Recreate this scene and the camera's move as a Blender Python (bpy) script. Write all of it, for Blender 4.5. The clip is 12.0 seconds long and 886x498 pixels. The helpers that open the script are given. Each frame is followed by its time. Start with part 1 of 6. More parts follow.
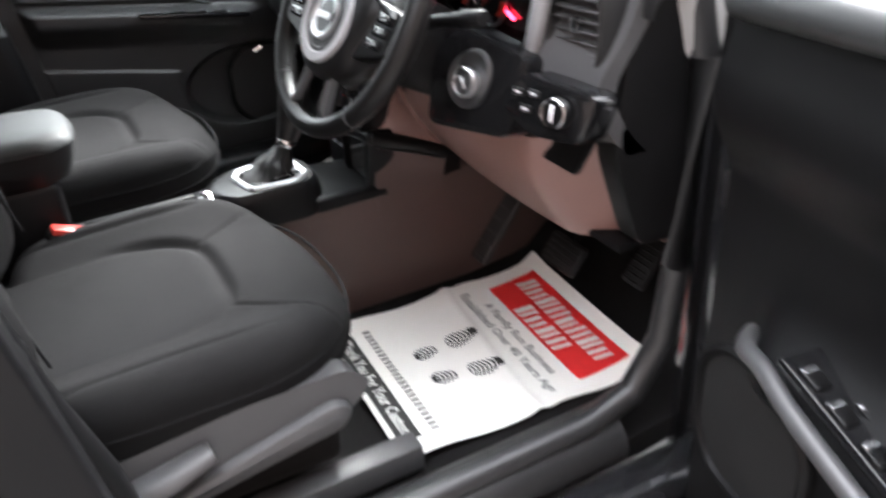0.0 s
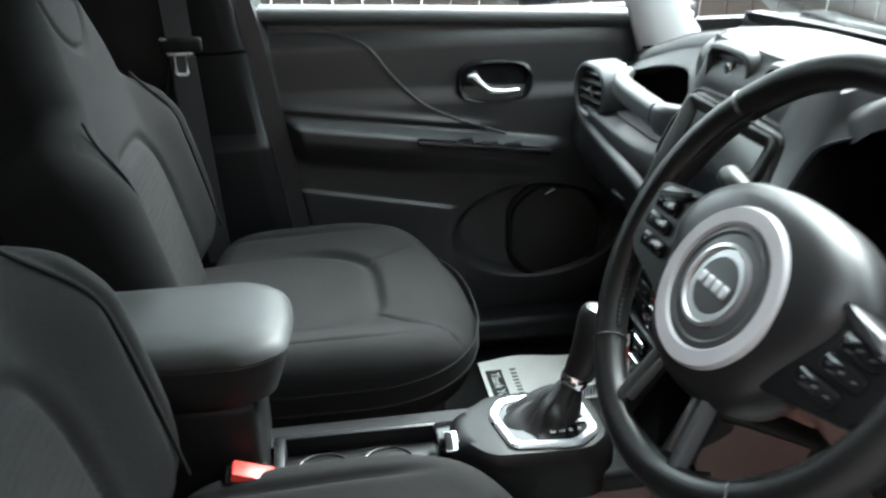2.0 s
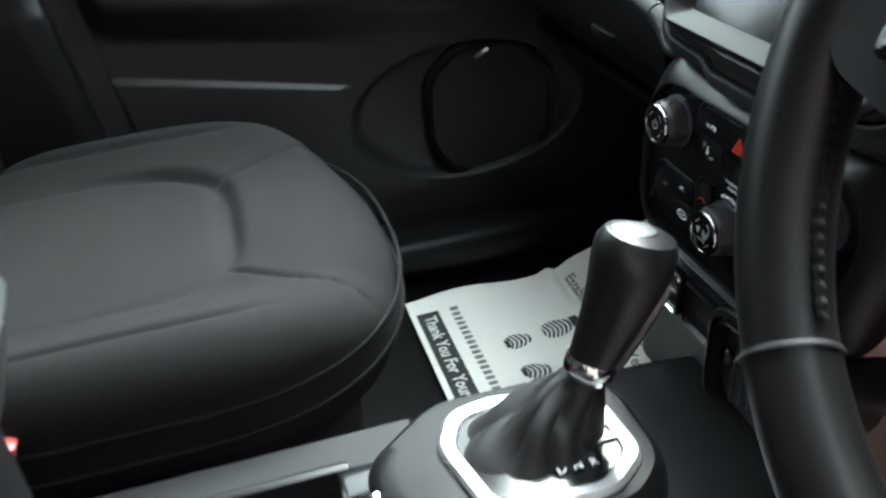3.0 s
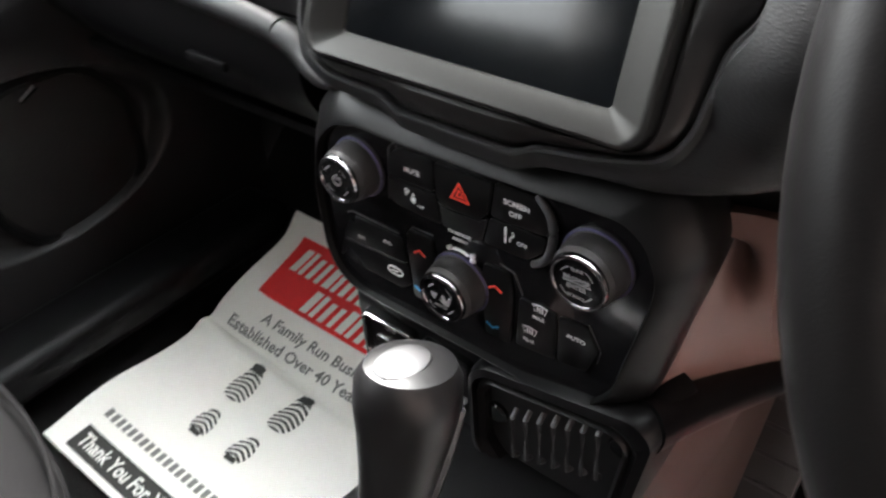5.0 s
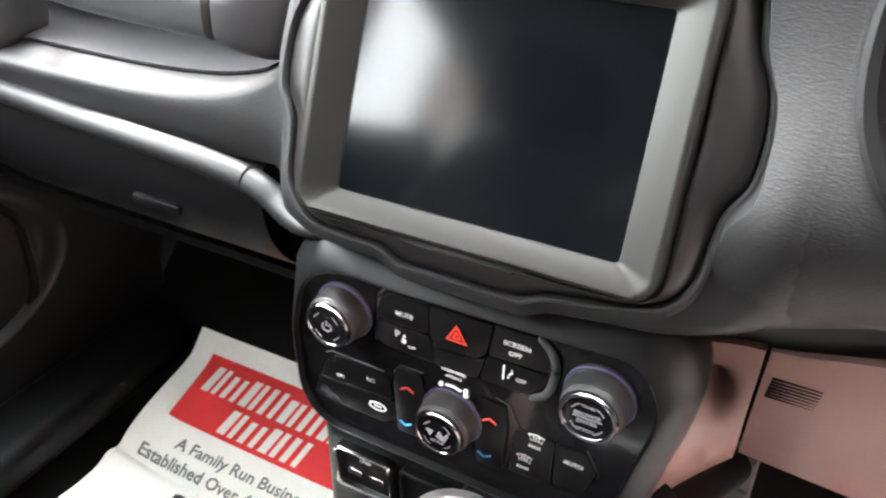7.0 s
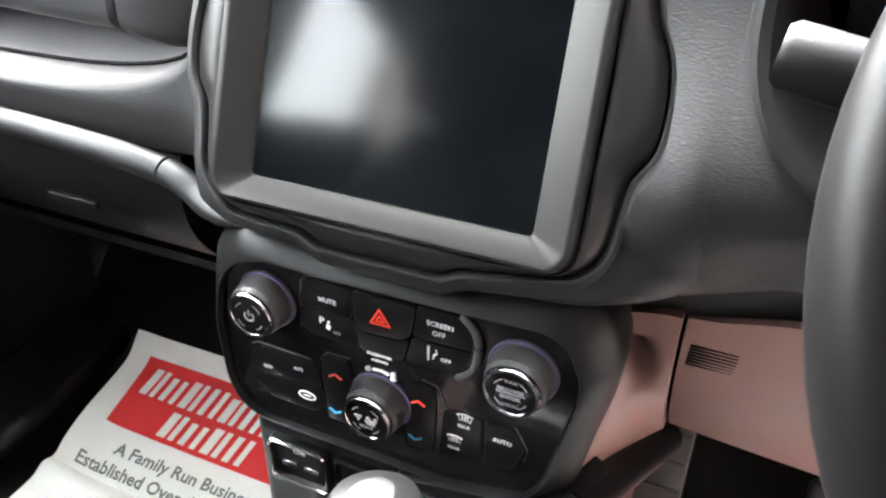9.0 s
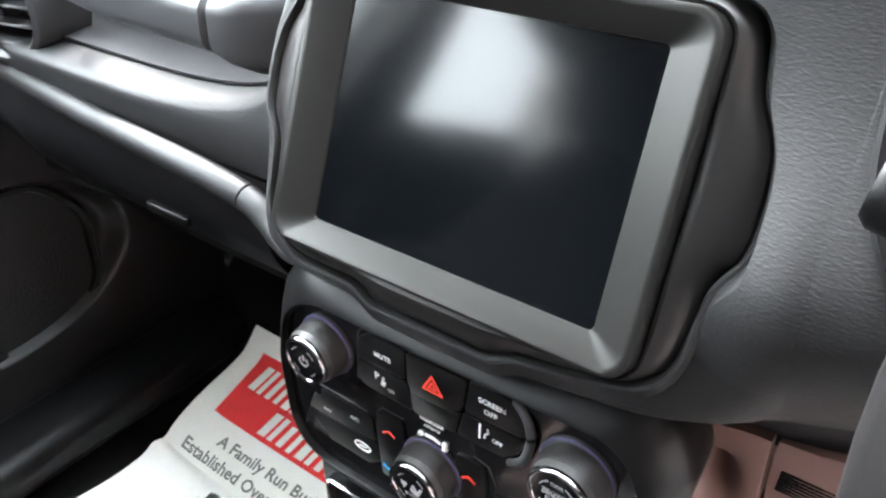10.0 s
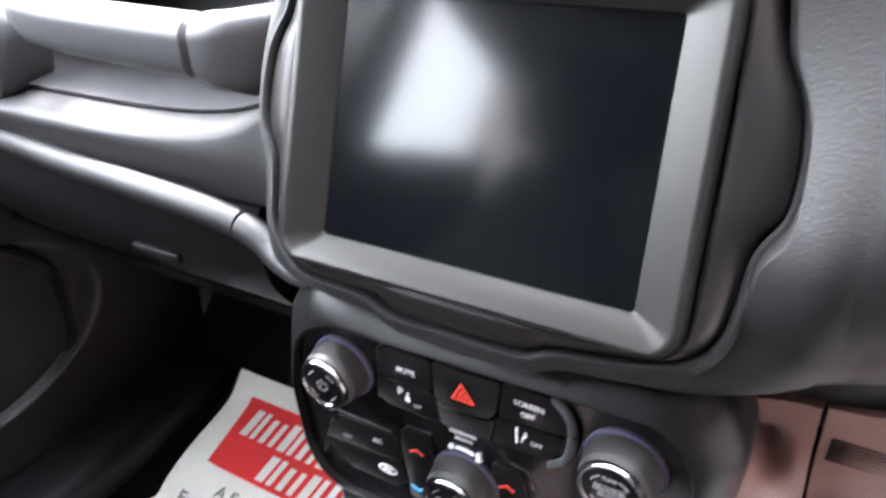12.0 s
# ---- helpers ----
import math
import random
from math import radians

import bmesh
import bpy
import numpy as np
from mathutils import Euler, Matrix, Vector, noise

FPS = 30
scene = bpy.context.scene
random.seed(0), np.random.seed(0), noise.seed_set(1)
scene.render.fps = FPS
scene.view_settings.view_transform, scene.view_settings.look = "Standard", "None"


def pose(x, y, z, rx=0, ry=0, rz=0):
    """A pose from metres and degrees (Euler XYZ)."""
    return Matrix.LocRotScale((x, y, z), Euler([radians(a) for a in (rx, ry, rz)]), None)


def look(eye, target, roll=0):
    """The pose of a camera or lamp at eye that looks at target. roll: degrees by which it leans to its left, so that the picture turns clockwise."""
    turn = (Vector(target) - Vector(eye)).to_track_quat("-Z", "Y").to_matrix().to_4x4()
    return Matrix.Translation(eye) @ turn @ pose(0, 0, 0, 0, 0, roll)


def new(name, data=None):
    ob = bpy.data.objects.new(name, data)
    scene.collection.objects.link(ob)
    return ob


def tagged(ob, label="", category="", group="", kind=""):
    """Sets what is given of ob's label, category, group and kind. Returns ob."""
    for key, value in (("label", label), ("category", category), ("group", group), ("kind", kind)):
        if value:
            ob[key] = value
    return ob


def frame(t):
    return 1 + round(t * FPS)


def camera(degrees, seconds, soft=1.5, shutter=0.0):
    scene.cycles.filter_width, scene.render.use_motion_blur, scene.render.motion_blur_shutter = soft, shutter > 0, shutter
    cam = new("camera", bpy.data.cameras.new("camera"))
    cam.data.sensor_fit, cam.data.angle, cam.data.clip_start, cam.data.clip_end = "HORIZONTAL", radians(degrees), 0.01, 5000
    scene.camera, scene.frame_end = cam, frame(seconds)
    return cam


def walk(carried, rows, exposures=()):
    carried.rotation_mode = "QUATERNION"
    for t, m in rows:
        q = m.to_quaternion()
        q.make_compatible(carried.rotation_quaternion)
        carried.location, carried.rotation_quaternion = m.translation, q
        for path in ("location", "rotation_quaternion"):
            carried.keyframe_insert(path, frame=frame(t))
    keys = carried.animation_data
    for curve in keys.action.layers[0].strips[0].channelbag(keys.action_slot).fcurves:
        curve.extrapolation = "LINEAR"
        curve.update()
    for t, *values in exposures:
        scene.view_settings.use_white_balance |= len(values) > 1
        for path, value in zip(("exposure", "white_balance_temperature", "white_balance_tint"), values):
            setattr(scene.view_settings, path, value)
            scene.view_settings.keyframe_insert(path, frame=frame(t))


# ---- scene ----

cam = camera(57.0, 12.0, soft=2.3, shutter=0.45)
PATH = [
    (0, (1.482, -0.544, 0.954), (-0.058, 0.243, -0.05), -3.4),
    (0.5, (1.372, -0.554, 0.996), (-0.288, 0.055, 0.062), -3.0),
    (1, (1.208, -0.568, 1.03), (-0.506, -0.007, 0.166), -1.8),
    (1.4, (1.12, -0.532, 1.025), (-0.617, -0.059, 0.153), -2.0),
    (1.5, (1.1, -0.523, 1.027), (-0.642, -0.079, 0.15), -2.4),
    (2, (0.919, -0.44, 0.96), (-0.883, -0.168, 0.135), -0.7),
    (2.5, (0.653, -0.402, 0.788), (-1.083, -0.146, -0.172), -1.5),
    (2.7, (0.554, -0.373, 0.746), (-1.138, -0.042, -0.268), -2.6),
    (4.3, (0.333, -0.31, 0.731), (-1.103, 0.406, -0.463), -0.7),
    (4.5, (0.309, -0.309, 0.751), (-0.996, 0.566, -0.485), 2.7),
    (5, (0.257, -0.295, 0.742), (-0.825, 0.869, -0.472), -4.9),
    (5.5, (0.236, -0.333, 0.736), (-0.749, 0.915, -0.477), -6.1),
    (6, (0.237, -0.337, 0.768), (-0.698, 1.022, -0.363), -4.9),
    (6.5, (0.228, -0.345, 0.778), (-0.685, 1.078, -0.291), -1.6),
    (7, (0.184, -0.341, 0.793), (-0.649, 1.123, -0.286), -0.9),
    (7.5, (0.207, -0.344, 0.791), (-0.539, 1.182, -0.264), -1.3),
    (7.7, (0.209, -0.34, 0.789), (-0.518, 1.181, -0.286), -1.8),
    (9.3, (0.202, -0.331, 0.78), (-0.534, 1.172, -0.316), -0.8),
    (9.5, (0.21, -0.316, 0.773), (-0.713, 1.099, -0.298), -2.3),
    (10, (0.219, -0.257, 0.792), (-0.837, 1.047, -0.297), -2.3),
    (10.5, (0.216, -0.244, 0.777), (-0.917, 0.982, -0.325), -6.5),
    (11, (0.211, -0.25, 0.778), (-0.927, 0.974, -0.321), -5.4),
    (11.5, (0.19, -0.259, 0.776), (-0.906, 1.017, -0.306), -4.9),
    (11.9, (0.191, -0.271, 0.769), (-0.833, 1.098, -0.269), -6.6),
    (12, (0.191, -0.274, 0.774), (-0.802, 1.125, -0.253), -6.1),
]
walk(cam, [(t, look(eye, target, roll)) for t, eye, target, roll in PATH], [(0, 4.05, 6250, 12), (0.5, 3.65, 6250, 12), (1.5, 3.85, 6000, 3), (2.7, 3.95, 5950, 1), (4.3, 4.3, 6200, 7), (5.5, 4.6, 6700, 16), (7.5, 6.0, 6500, 13), (9.5, 5.6, 6350, 13), (10, 5.6, 6200, 11), (11, 5.55, 6150, 13), (11.5, 5.6, 6150, 15), (12, 5.8, 6150, 18)])

# ---- light: a bright overcast day ----
world = bpy.data.worlds.new("overcast_sky")
scene.world = world
world.use_nodes = True
wn = world.node_tree
sky = wn.nodes.new("ShaderNodeTexSky")
sky.sky_type, sky.sun_disc = "NISHITA", False
sky.sun_elevation, sky.sun_rotation = radians(46), radians(-42)
sky.air_density, sky.dust_density, sky.ozone_density = 1.0, 4.0, 1.0
pale = wn.nodes.new("ShaderNodeHueSaturation")
pale.inputs["Saturation"].default_value = 0.18
even = wn.nodes.new("ShaderNodeGamma")  # cloud evens the sky out
even.inputs["Gamma"].default_value = 0.45
wn.links.new(sky.outputs[0], even.inputs["Color"])
wn.links.new(even.outputs[0], pale.inputs["Color"])
# thin cloud: a little brighter overhead than at the horizon
way = wn.nodes.new("ShaderNodeTexCoord")
split = wn.nodes.new("ShaderNodeSeparateXYZ")
wn.links.new(way.outputs["Generated"], split.inputs[0])
grade = wn.nodes.new("ShaderNodeMapRange")
grade.inputs["From Min"].default_value, grade.inputs["From Max"].default_value = 0.0, 1.0
grade.inputs["To Min"].default_value, grade.inputs["To Max"].default_value = 2.0, 4.0
wn.links.new(split.outputs["Z"], grade.inputs["Value"])
dome = wn.nodes.new("ShaderNodeMix")
dome.data_type, dome.blend_type = "RGBA", "MULTIPLY"
dome.inputs["Factor"].default_value = 1.0
wn.links.new(pale.outputs[0], dome.inputs["A"])
wn.links.new(grade.outputs[0], dome.inputs["B"])
wn.links.new(dome.outputs["Result"], wn.nodes["Background"].inputs["Color"])
wn.nodes["Background"].inputs["Strength"].default_value = 0.15
sun = new("sun", bpy.data.lights.new("sun", "SUN"))
sun.data.energy, sun.data.angle, sun.data.color = 1.7, radians(35), (1.0, 0.97, 0.93)
sun.matrix_world = look((-6.0, 6.4, 9.1), (0, 0, 0))

# ---- materials ----


def surface(name, base, rough=0.5, metal=0.0, scale=400.0, bump=0.0, vary=0.12, blotch=6.0, kind="noise", rough_vary=0.1, coat=0.0, spec=0.5, dist=0.0006, stretch=None):
    """Colour with fine grain and slow blotches, and relief at real size."""
    m = bpy.data.materials.new(name)
    m.use_nodes = True
    nt = m.node_tree
    b = nt.nodes["Principled BSDF"]
    co = nt.nodes.new("ShaderNodeTexCoord")
    fine = nt.nodes.new("ShaderNodeTexVoronoi" if kind == "voronoi" else "ShaderNodeTexNoise")
    fine.inputs["Scale"].default_value = scale
    slow = nt.nodes.new("ShaderNodeTexNoise")
    slow.inputs["Scale"].default_value = blotch
    slow.inputs["Detail"].default_value = 4
    for n in (fine, slow):
        nt.links.new(co.outputs["Object"], n.inputs["Vector"])
    if stretch:
        mp = nt.nodes.new("ShaderNodeMapping")
        mp.inputs["Scale"].default_value = stretch
        nt.links.new(co.outputs["Object"], mp.inputs["Vector"])
        nt.links.new(mp.outputs[0], fine.inputs["Vector"])
    mix = nt.nodes.new("ShaderNodeMix")
    mix.data_type = "RGBA"
    mix.inputs["A"].default_value = (*[c * (1 - vary) for c in base], 1)
    mix.inputs["B"].default_value = (*[min(1, c * (1 + vary)) for c in base], 1)
    add = nt.nodes.new("ShaderNodeMath")
    add.operation = "MULTIPLY_ADD"
    add.inputs[1].default_value = 0.4
    nt.links.new(fine.outputs[0], add.inputs[0])
    half = nt.nodes.new("ShaderNodeMath")
    half.operation = "MULTIPLY"
    half.inputs[1].default_value = 0.7
    nt.links.new(slow.outputs[0], half.inputs[0])
    nt.links.new(half.outputs[0], add.inputs[2])
    nt.links.new(add.outputs[0], mix.inputs["Factor"])
    nt.links.new(mix.outputs["Result"], b.inputs["Base Color"])
    rg = nt.nodes.new("ShaderNodeMapRange")
    rg.inputs["To Min"].default_value, rg.inputs["To Max"].default_value = max(0.02, rough - rough_vary), min(1, rough + rough_vary)
    nt.links.new(slow.outputs[0], rg.inputs["Value"])
    nt.links.new(rg.outputs[0], b.inputs["Roughness"])
    b.inputs["Metallic"].default_value = metal
    b.inputs["Specular IOR Level"].default_value = spec
    b.inputs["Coat Weight"].default_value = coat
    if bump:
        bp = nt.nodes.new("ShaderNodeBump")
        bp.inputs["Strength"].default_value, bp.inputs["Distance"].default_value = bump, dist
        nt.links.new(fine.outputs[0], bp.inputs["Height"])
        nt.links.new(bp.outputs[0], b.inputs["Normal"])
    return m


def ribbed(m, scale, axis, strength, dist=0.0005):
    """Lays fine woven ribs over a material's relief."""
    nt = m.node_tree
    w = nt.nodes.new("ShaderNodeTexWave")
    w.bands_direction = axis
    w.inputs["Scale"].default_value = scale
    w.inputs["Distortion"].default_value = 1.0
    w.inputs["Detail Scale"].default_value = 0.6
    co = nt.nodes.new("ShaderNodeTexCoord")
    nt.links.new(co.outputs["Object"], w.inputs["Vector"])
    bp = nt.nodes.new("ShaderNodeBump")
    bp.inputs["Strength"].default_value, bp.inputs["Distance"].default_value = strength, dist
    nt.links.new(w.outputs["Fac"], bp.inputs["Height"])
    b = nt.nodes["Principled BSDF"]
    if b.inputs["Normal"].links:
        nt.links.new(b.inputs["Normal"].links[0].from_socket, bp.inputs["Normal"])
    nt.links.new(bp.outputs[0], b.inputs["Normal"])
    return m


def glow(name, color, strength):
    m = bpy.data.materials.new(name)
    m.use_nodes = True
    b = m.node_tree.nodes["Principled BSDF"]
    b.inputs["Base Color"].default_value = (*color, 1)
    b.inputs["Emission Color"].default_value = (*color, 1)
    b.inputs["Emission Strength"].default_value = strength
    return m


def clear(name, tint=(0.93, 0.96, 0.95)):
    m = bpy.data.materials.new(name)
    m.use_nodes = True
    nt = m.node_tree
    nt.nodes.remove(nt.nodes["Principled BSDF"])
    tr, gl, mx, lw, pw, fr = (nt.nodes.new("ShaderNode" + k) for k in ("BsdfTransparent", "BsdfGlossy", "MixShader", "LayerWeight", "Math", "Math"))
    tr.inputs["Color"].default_value = (*tint, 1)
    gl.inputs["Roughness"].default_value = 0.02
    lw.inputs["Blend"].default_value = 0.5
    pw.operation, fr.operation = "POWER", "MULTIPLY_ADD"
    pw.inputs[1].default_value = 5.0
    fr.inputs[1].default_value, fr.inputs[2].default_value = 0.96, 0.04
    nt.links.new(lw.outputs["Facing"], pw.inputs[0])
    nt.links.new(pw.outputs[0], fr.inputs[0])
    nt.links.new(fr.outputs[0], mx.inputs["Fac"])
    nt.links.new(tr.outputs[0], mx.inputs[1])
    nt.links.new(gl.outputs[0], mx.inputs[2])
    nt.links.new(mx.outputs[0], nt.nodes["Material Output"].inputs["Surface"])
    return m


SOFT = surface("grained_soft_trim", (0.0085, 0.0085, 0.0088), 0.51, scale=760, bump=0.48, dist=0.0006, vary=0.15, stretch=(0.45, 1.0, 1.5), spec=0.40)
HARD = surface("hard_black_plastic", (0.0042, 0.0042, 0.0045), 0.46, scale=900, bump=0.15, vary=0.1, spec=0.16)
SATIN = surface("satin_black_plastic", (0.0058, 0.0058, 0.0062), 0.34, scale=900, bump=0.05, vary=0.1, spec=0.16)
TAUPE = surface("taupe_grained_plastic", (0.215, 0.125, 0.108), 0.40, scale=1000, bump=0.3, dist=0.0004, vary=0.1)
# matte black, taken darker so that the colour carries the recess's shade
SHADEBLACK = surface("shade_darkened_matte_black", (0.0024, 0.0024, 0.0025), 0.6, scale=900, bump=0.1, vary=0.1, spec=0.08)
GLOSS = surface("piano_black", (0.006, 0.006, 0.0065), 0.12, scale=60, vary=0.1, rough_vary=0.06, blotch=40, spec=0.35)
FABRIC = surface("charcoal_seat_cloth", (0.0046, 0.0045, 0.0047), 0.9, scale=700, bump=0.8, dist=0.0008, vary=0.55, blotch=22, spec=0.15)
INSERT = ribbed(surface("ribbed_seat_cloth", (0.0053, 0.0053, 0.0055), 0.88, scale=1500, bump=0.4, vary=0.3, blotch=14, spec=0.15), 110, "Y", 0.6, 0.0009)
TONGUESTEEL = surface("bright_steel", (0.75, 0.76, 0.76), 0.36, 0.35, scale=300, vary=0.08)
GRIP = surface("worn_grip_leather", (0.006, 0.006, 0.0062), 0.37, scale=1400, bump=0.12, dist=0.0003, spec=0.45)
RIMHIDE = surface("wheel_rim_leather", (0.0046, 0.0044, 0.0045), 0.38, scale=1300, bump=0.2, dist=0.0003, spec=0.25)
BARGREY = surface("satin_grey_bar", (0.26, 0.26, 0.27), 0.42, scale=900, bump=0.05, vary=0.08)
VINYL = surface("black_leatherette", (0.0060, 0.0060, 0.0064), 0.42, scale=1300, bump=0.16, dist=0.0003, spec=0.32)
ARMTOP = surface("smooth_armrest_leatherette", (0.0092, 0.0105, 0.0105), 0.54, scale=1300, bump=0.12, dist=0.0003, vary=0.1, spec=0.32)
LEDGE = surface("grained_window_ledge", (0.030, 0.032, 0.032), 0.42, scale=600, bump=0.3, dist=0.0004, vary=0.1)
BOOTHIDE = surface("creased_boot_leather", (0.0070, 0.0070, 0.0073), 0.5, scale=900, bump=0.3, dist=0.0004, vary=0.2, spec=0.3)
CARPET = surface("black_carpet", (0.014, 0.0135, 0.0135), 0.98, scale=900, bump=1.0, dist=0.003, vary=0.4, spec=0.1)
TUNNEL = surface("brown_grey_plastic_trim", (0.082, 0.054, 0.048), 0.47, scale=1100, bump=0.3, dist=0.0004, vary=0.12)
DOORTRIM = surface("grained_door_plastic", (0.0150, 0.0150, 0.0155), 0.42, scale=900, bump=0.2, dist=0.0004, vary=0.1, spec=0.45)
GREYPLASTIC = surface("dark_grey_plastic", (0.046, 0.046, 0.047), 0.42, scale=900, bump=0.12, vary=0.1)
RUBBER = surface("black_rubber_seal", (0.015, 0.015, 0.0155), 0.42, scale=300, bump=0.1)
PEWTER = surface("pewter_satin_frame", (0.030, 0.0295, 0.028), 0.32, 0.7, scale=800, bump=0.04, vary=0.06, spec=0.3)
SHELL = surface("dark_pewter_shell", (0.027, 0.0255, 0.025), 0.34, 0.6, scale=800, bump=0.05, spec=0.35)
PANELFRAME = surface("satin_panel_frame", (0.0058, 0.0058, 0.0060), 0.36, scale=900, bump=0.06, vary=0.08, spec=0.2)
KNOBGREY = surface("dark_brown_grey_knob", (0.026, 0.0245, 0.024), 0.42, scale=900, bump=0.08, vary=0.1)
LIGHTGUIDE = surface("violet_light_guide", (0.065, 0.06, 0.14), 0.3, scale=300, vary=0.05)
SILVER = surface("satin_silver_trim", (0.55, 0.56, 0.57), 0.28, 0.9, scale=700, bump=0.03, vary=0.04)
CAPMETAL = surface("brushed_cap_metal", (0.11, 0.11, 0.113), 0.46, 0.9, scale=700, bump=0.03, vary=0.05)
CHROME = surface("chrome", (0.78, 0.79, 0.8), 0.08, 1.0, scale=50, vary=0.02, rough_vary=0.03)
GREYTRIM = surface("grey_satin_trim", (0.045, 0.047, 0.049), 0.40, 0.1, scale=800, bump=0.08)
PAPER = surface("floor_mat_paper", (0.84, 0.83, 0.78), 0.75, scale=500, bump=0.15, vary=0.04, blotch=5, spec=0.3)
REDINK = surface("red_ink", (0.72, 0.03, 0.03), 0.6, scale=500, vary=0.05, spec=0.3)
BLACKINK = surface("black_ink", (0.035, 0.035, 0.033), 0.6, scale=500, vary=0.1, spec=0.3)
GREYINK = surface("grey_ink", (0.2, 0.2, 0.19), 0.7, scale=500, vary=0.1, spec=0.3)
WHITEINK = surface("white_ink", (0.75, 0.74, 0.7), 0.7, scale=500, vary=0.04, spec=0.3)
WHITEMARK = surface("white_legend", (0.75, 0.76, 0.77), 0.5, scale=300, vary=0.05)
CAPMARK = surface("grey_cap_legend", (0.30, 0.30, 0.31), 0.5, scale=300, vary=0.05)
REDMARK = surface("red_legend", (0.7, 0.05, 0.03), 0.5, scale=300, vary=0.05)
BLUEMARK = surface("blue_legend", (0.05, 0.4, 0.8), 0.5, scale=300, vary=0.05)
SHELFMAT = surface("grey_shelf_rubber", (0.030, 0.029, 0.031), 0.8, scale=260, bump=0.3, dist=0.0006, vary=0.25, blotch=30, spec=0.2)
BUTTON = surface("black_button_plastic", (0.0042, 0.0042, 0.0044), 0.30, scale=900, bump=0.05, vary=0.1, spec=0.25)
DARKCHROME = surface("dark_chrome", (0.26, 0.26, 0.27), 0.14, 1.0, scale=50, vary=0.03, rough_vary=0.04)
DIMMARK = surface("dim_legend", (0.05, 0.05, 0.052), 0.5, scale=300, vary=0.05)
REDPLASTIC = surface("red_buckle_plastic", (0.40, 0.03, 0.022), 0.4, scale=200, vary=0.05)
WEBBING = ribbed(surface("black_webbing", (0.02, 0.02, 0.021), 0.6, scale=900, bump=0.3), 300, "X", 0.4)
SCREEN = surface("dark_screen_glass", (0.0015, 0.002, 0.0025), 0.11, scale=40, vary=0.05, rough_vary=0.03, spec=0.4)
PAINT = surface("black_car_paint", (0.012, 0.012, 0.013), 0.18, scale=30, vary=0.05, coat=0.6)
HEADLINER = surface("pale_grey_headliner", (0.30, 0.30, 0.295), 0.95, scale=900, bump=0.4, vary=0.06)
ASPHALT = surface("grey_asphalt", (0.15, 0.147, 0.142), 0.9, scale=180, bump=1.0, dist=0.004, vary=0.4, blotch=0.8)
FENCEWOOD = surface("weathered_fence_wood", (0.030, 0.022, 0.016), 0.85, scale=35, bump=0.6, dist=0.003, vary=0.35, blotch=3)
BLOCKERWALL = surface("dark_light_blocker_wall", (0.11, 0.085, 0.075), 0.9, scale=14, bump=0.6, dist=0.004, vary=0.3, blotch=1.5)
STEEL = surface("bare_steel", (0.4, 0.4, 0.41), 0.35, 1.0, scale=200, vary=0.15)
GLASS = clear("window_glass")
# dark tint added to the unseen rear window to cut light from behind
DIMGLASS = clear("light_cutting_glass", (0.16, 0.17, 0.17))
REDLIT = glow("red_lamp", (1.0, 0.02, 0.05), 1.6)

# ---- building kit ----


def thing(name, label, category, at=(0, 0, 0), group="", kind=""):
    ob = new(name)
    ob.location = at
    ob.empty_display_size = 0.05
    return tagged(ob, label, category, group, kind)


def root_place(ob):
    while ob.parent:
        ob = ob.parent
    return ob.location.copy()


def mesh_of(name, bm, mat, sharp=38):
    bmesh.ops.recalc_face_normals(bm, faces=bm.faces)
    me = bpy.data.meshes.new(name)
    bm.to_mesh(me)
    bm.free()
    me.materials.append(mat)
    me.polygons.foreach_set("use_smooth", [True] * len(me.polygons))
    me.set_sharp_from_angle(angle=radians(sharp))
    return me


def part(name, bm, mat, parent, label="", sharp=38):
    """One mesh under a thing or a part, given in world places."""
    bmesh.ops.translate(bm, verts=bm.verts, vec=-root_place(parent))
    ob = new(name, mesh_of(name, bm, mat, sharp))
    ob.parent = parent
    return tagged(ob, label)


def solid(name, bm, mat, label, category, kind="", group="", sharp=38):
    """A top-level thing of one mesh."""
    return tagged(new(name, mesh_of(name, bm, mat, sharp)), label, category, group, kind)


def box(bm, c, s, bev=0.0, seg=2, m=None):
    vs = bmesh.ops.create_cube(bm, size=1.0)["verts"]
    for v in vs:
        v.co = Vector((v.co.x * s[0], v.co.y * s[1], v.co.z * s[2]))
    if bev:
        es = {e for v in vs for e in v.link_edges}
        out = bmesh.ops.bevel(bm, geom=list(es), offset=bev, segments=seg, affect="EDGES", profile=0.5)
        vs = list({v for f in out["faces"] for v in f.verts} | {v for v in vs if v.is_valid})
    t = Matrix.Translation(c) @ (m or Matrix())
    for v in vs:
        v.co = t @ v.co
    return bm


def loft(bm, rings, closed=True, caps=True):
    rows = [[bm.verts.new(p) for p in r] for r in rings]
    n = len(rows[0])
    for a, b in zip(rows, rows[1:]):
        for i in range(n if closed else n - 1):
            j = (i + 1) % n
            bm.faces.new((a[i], a[j], b[j], b[i]))
    if caps and closed:
        bm.faces.new(rows[0][::-1])
        bm.faces.new(rows[-1])
    return bm


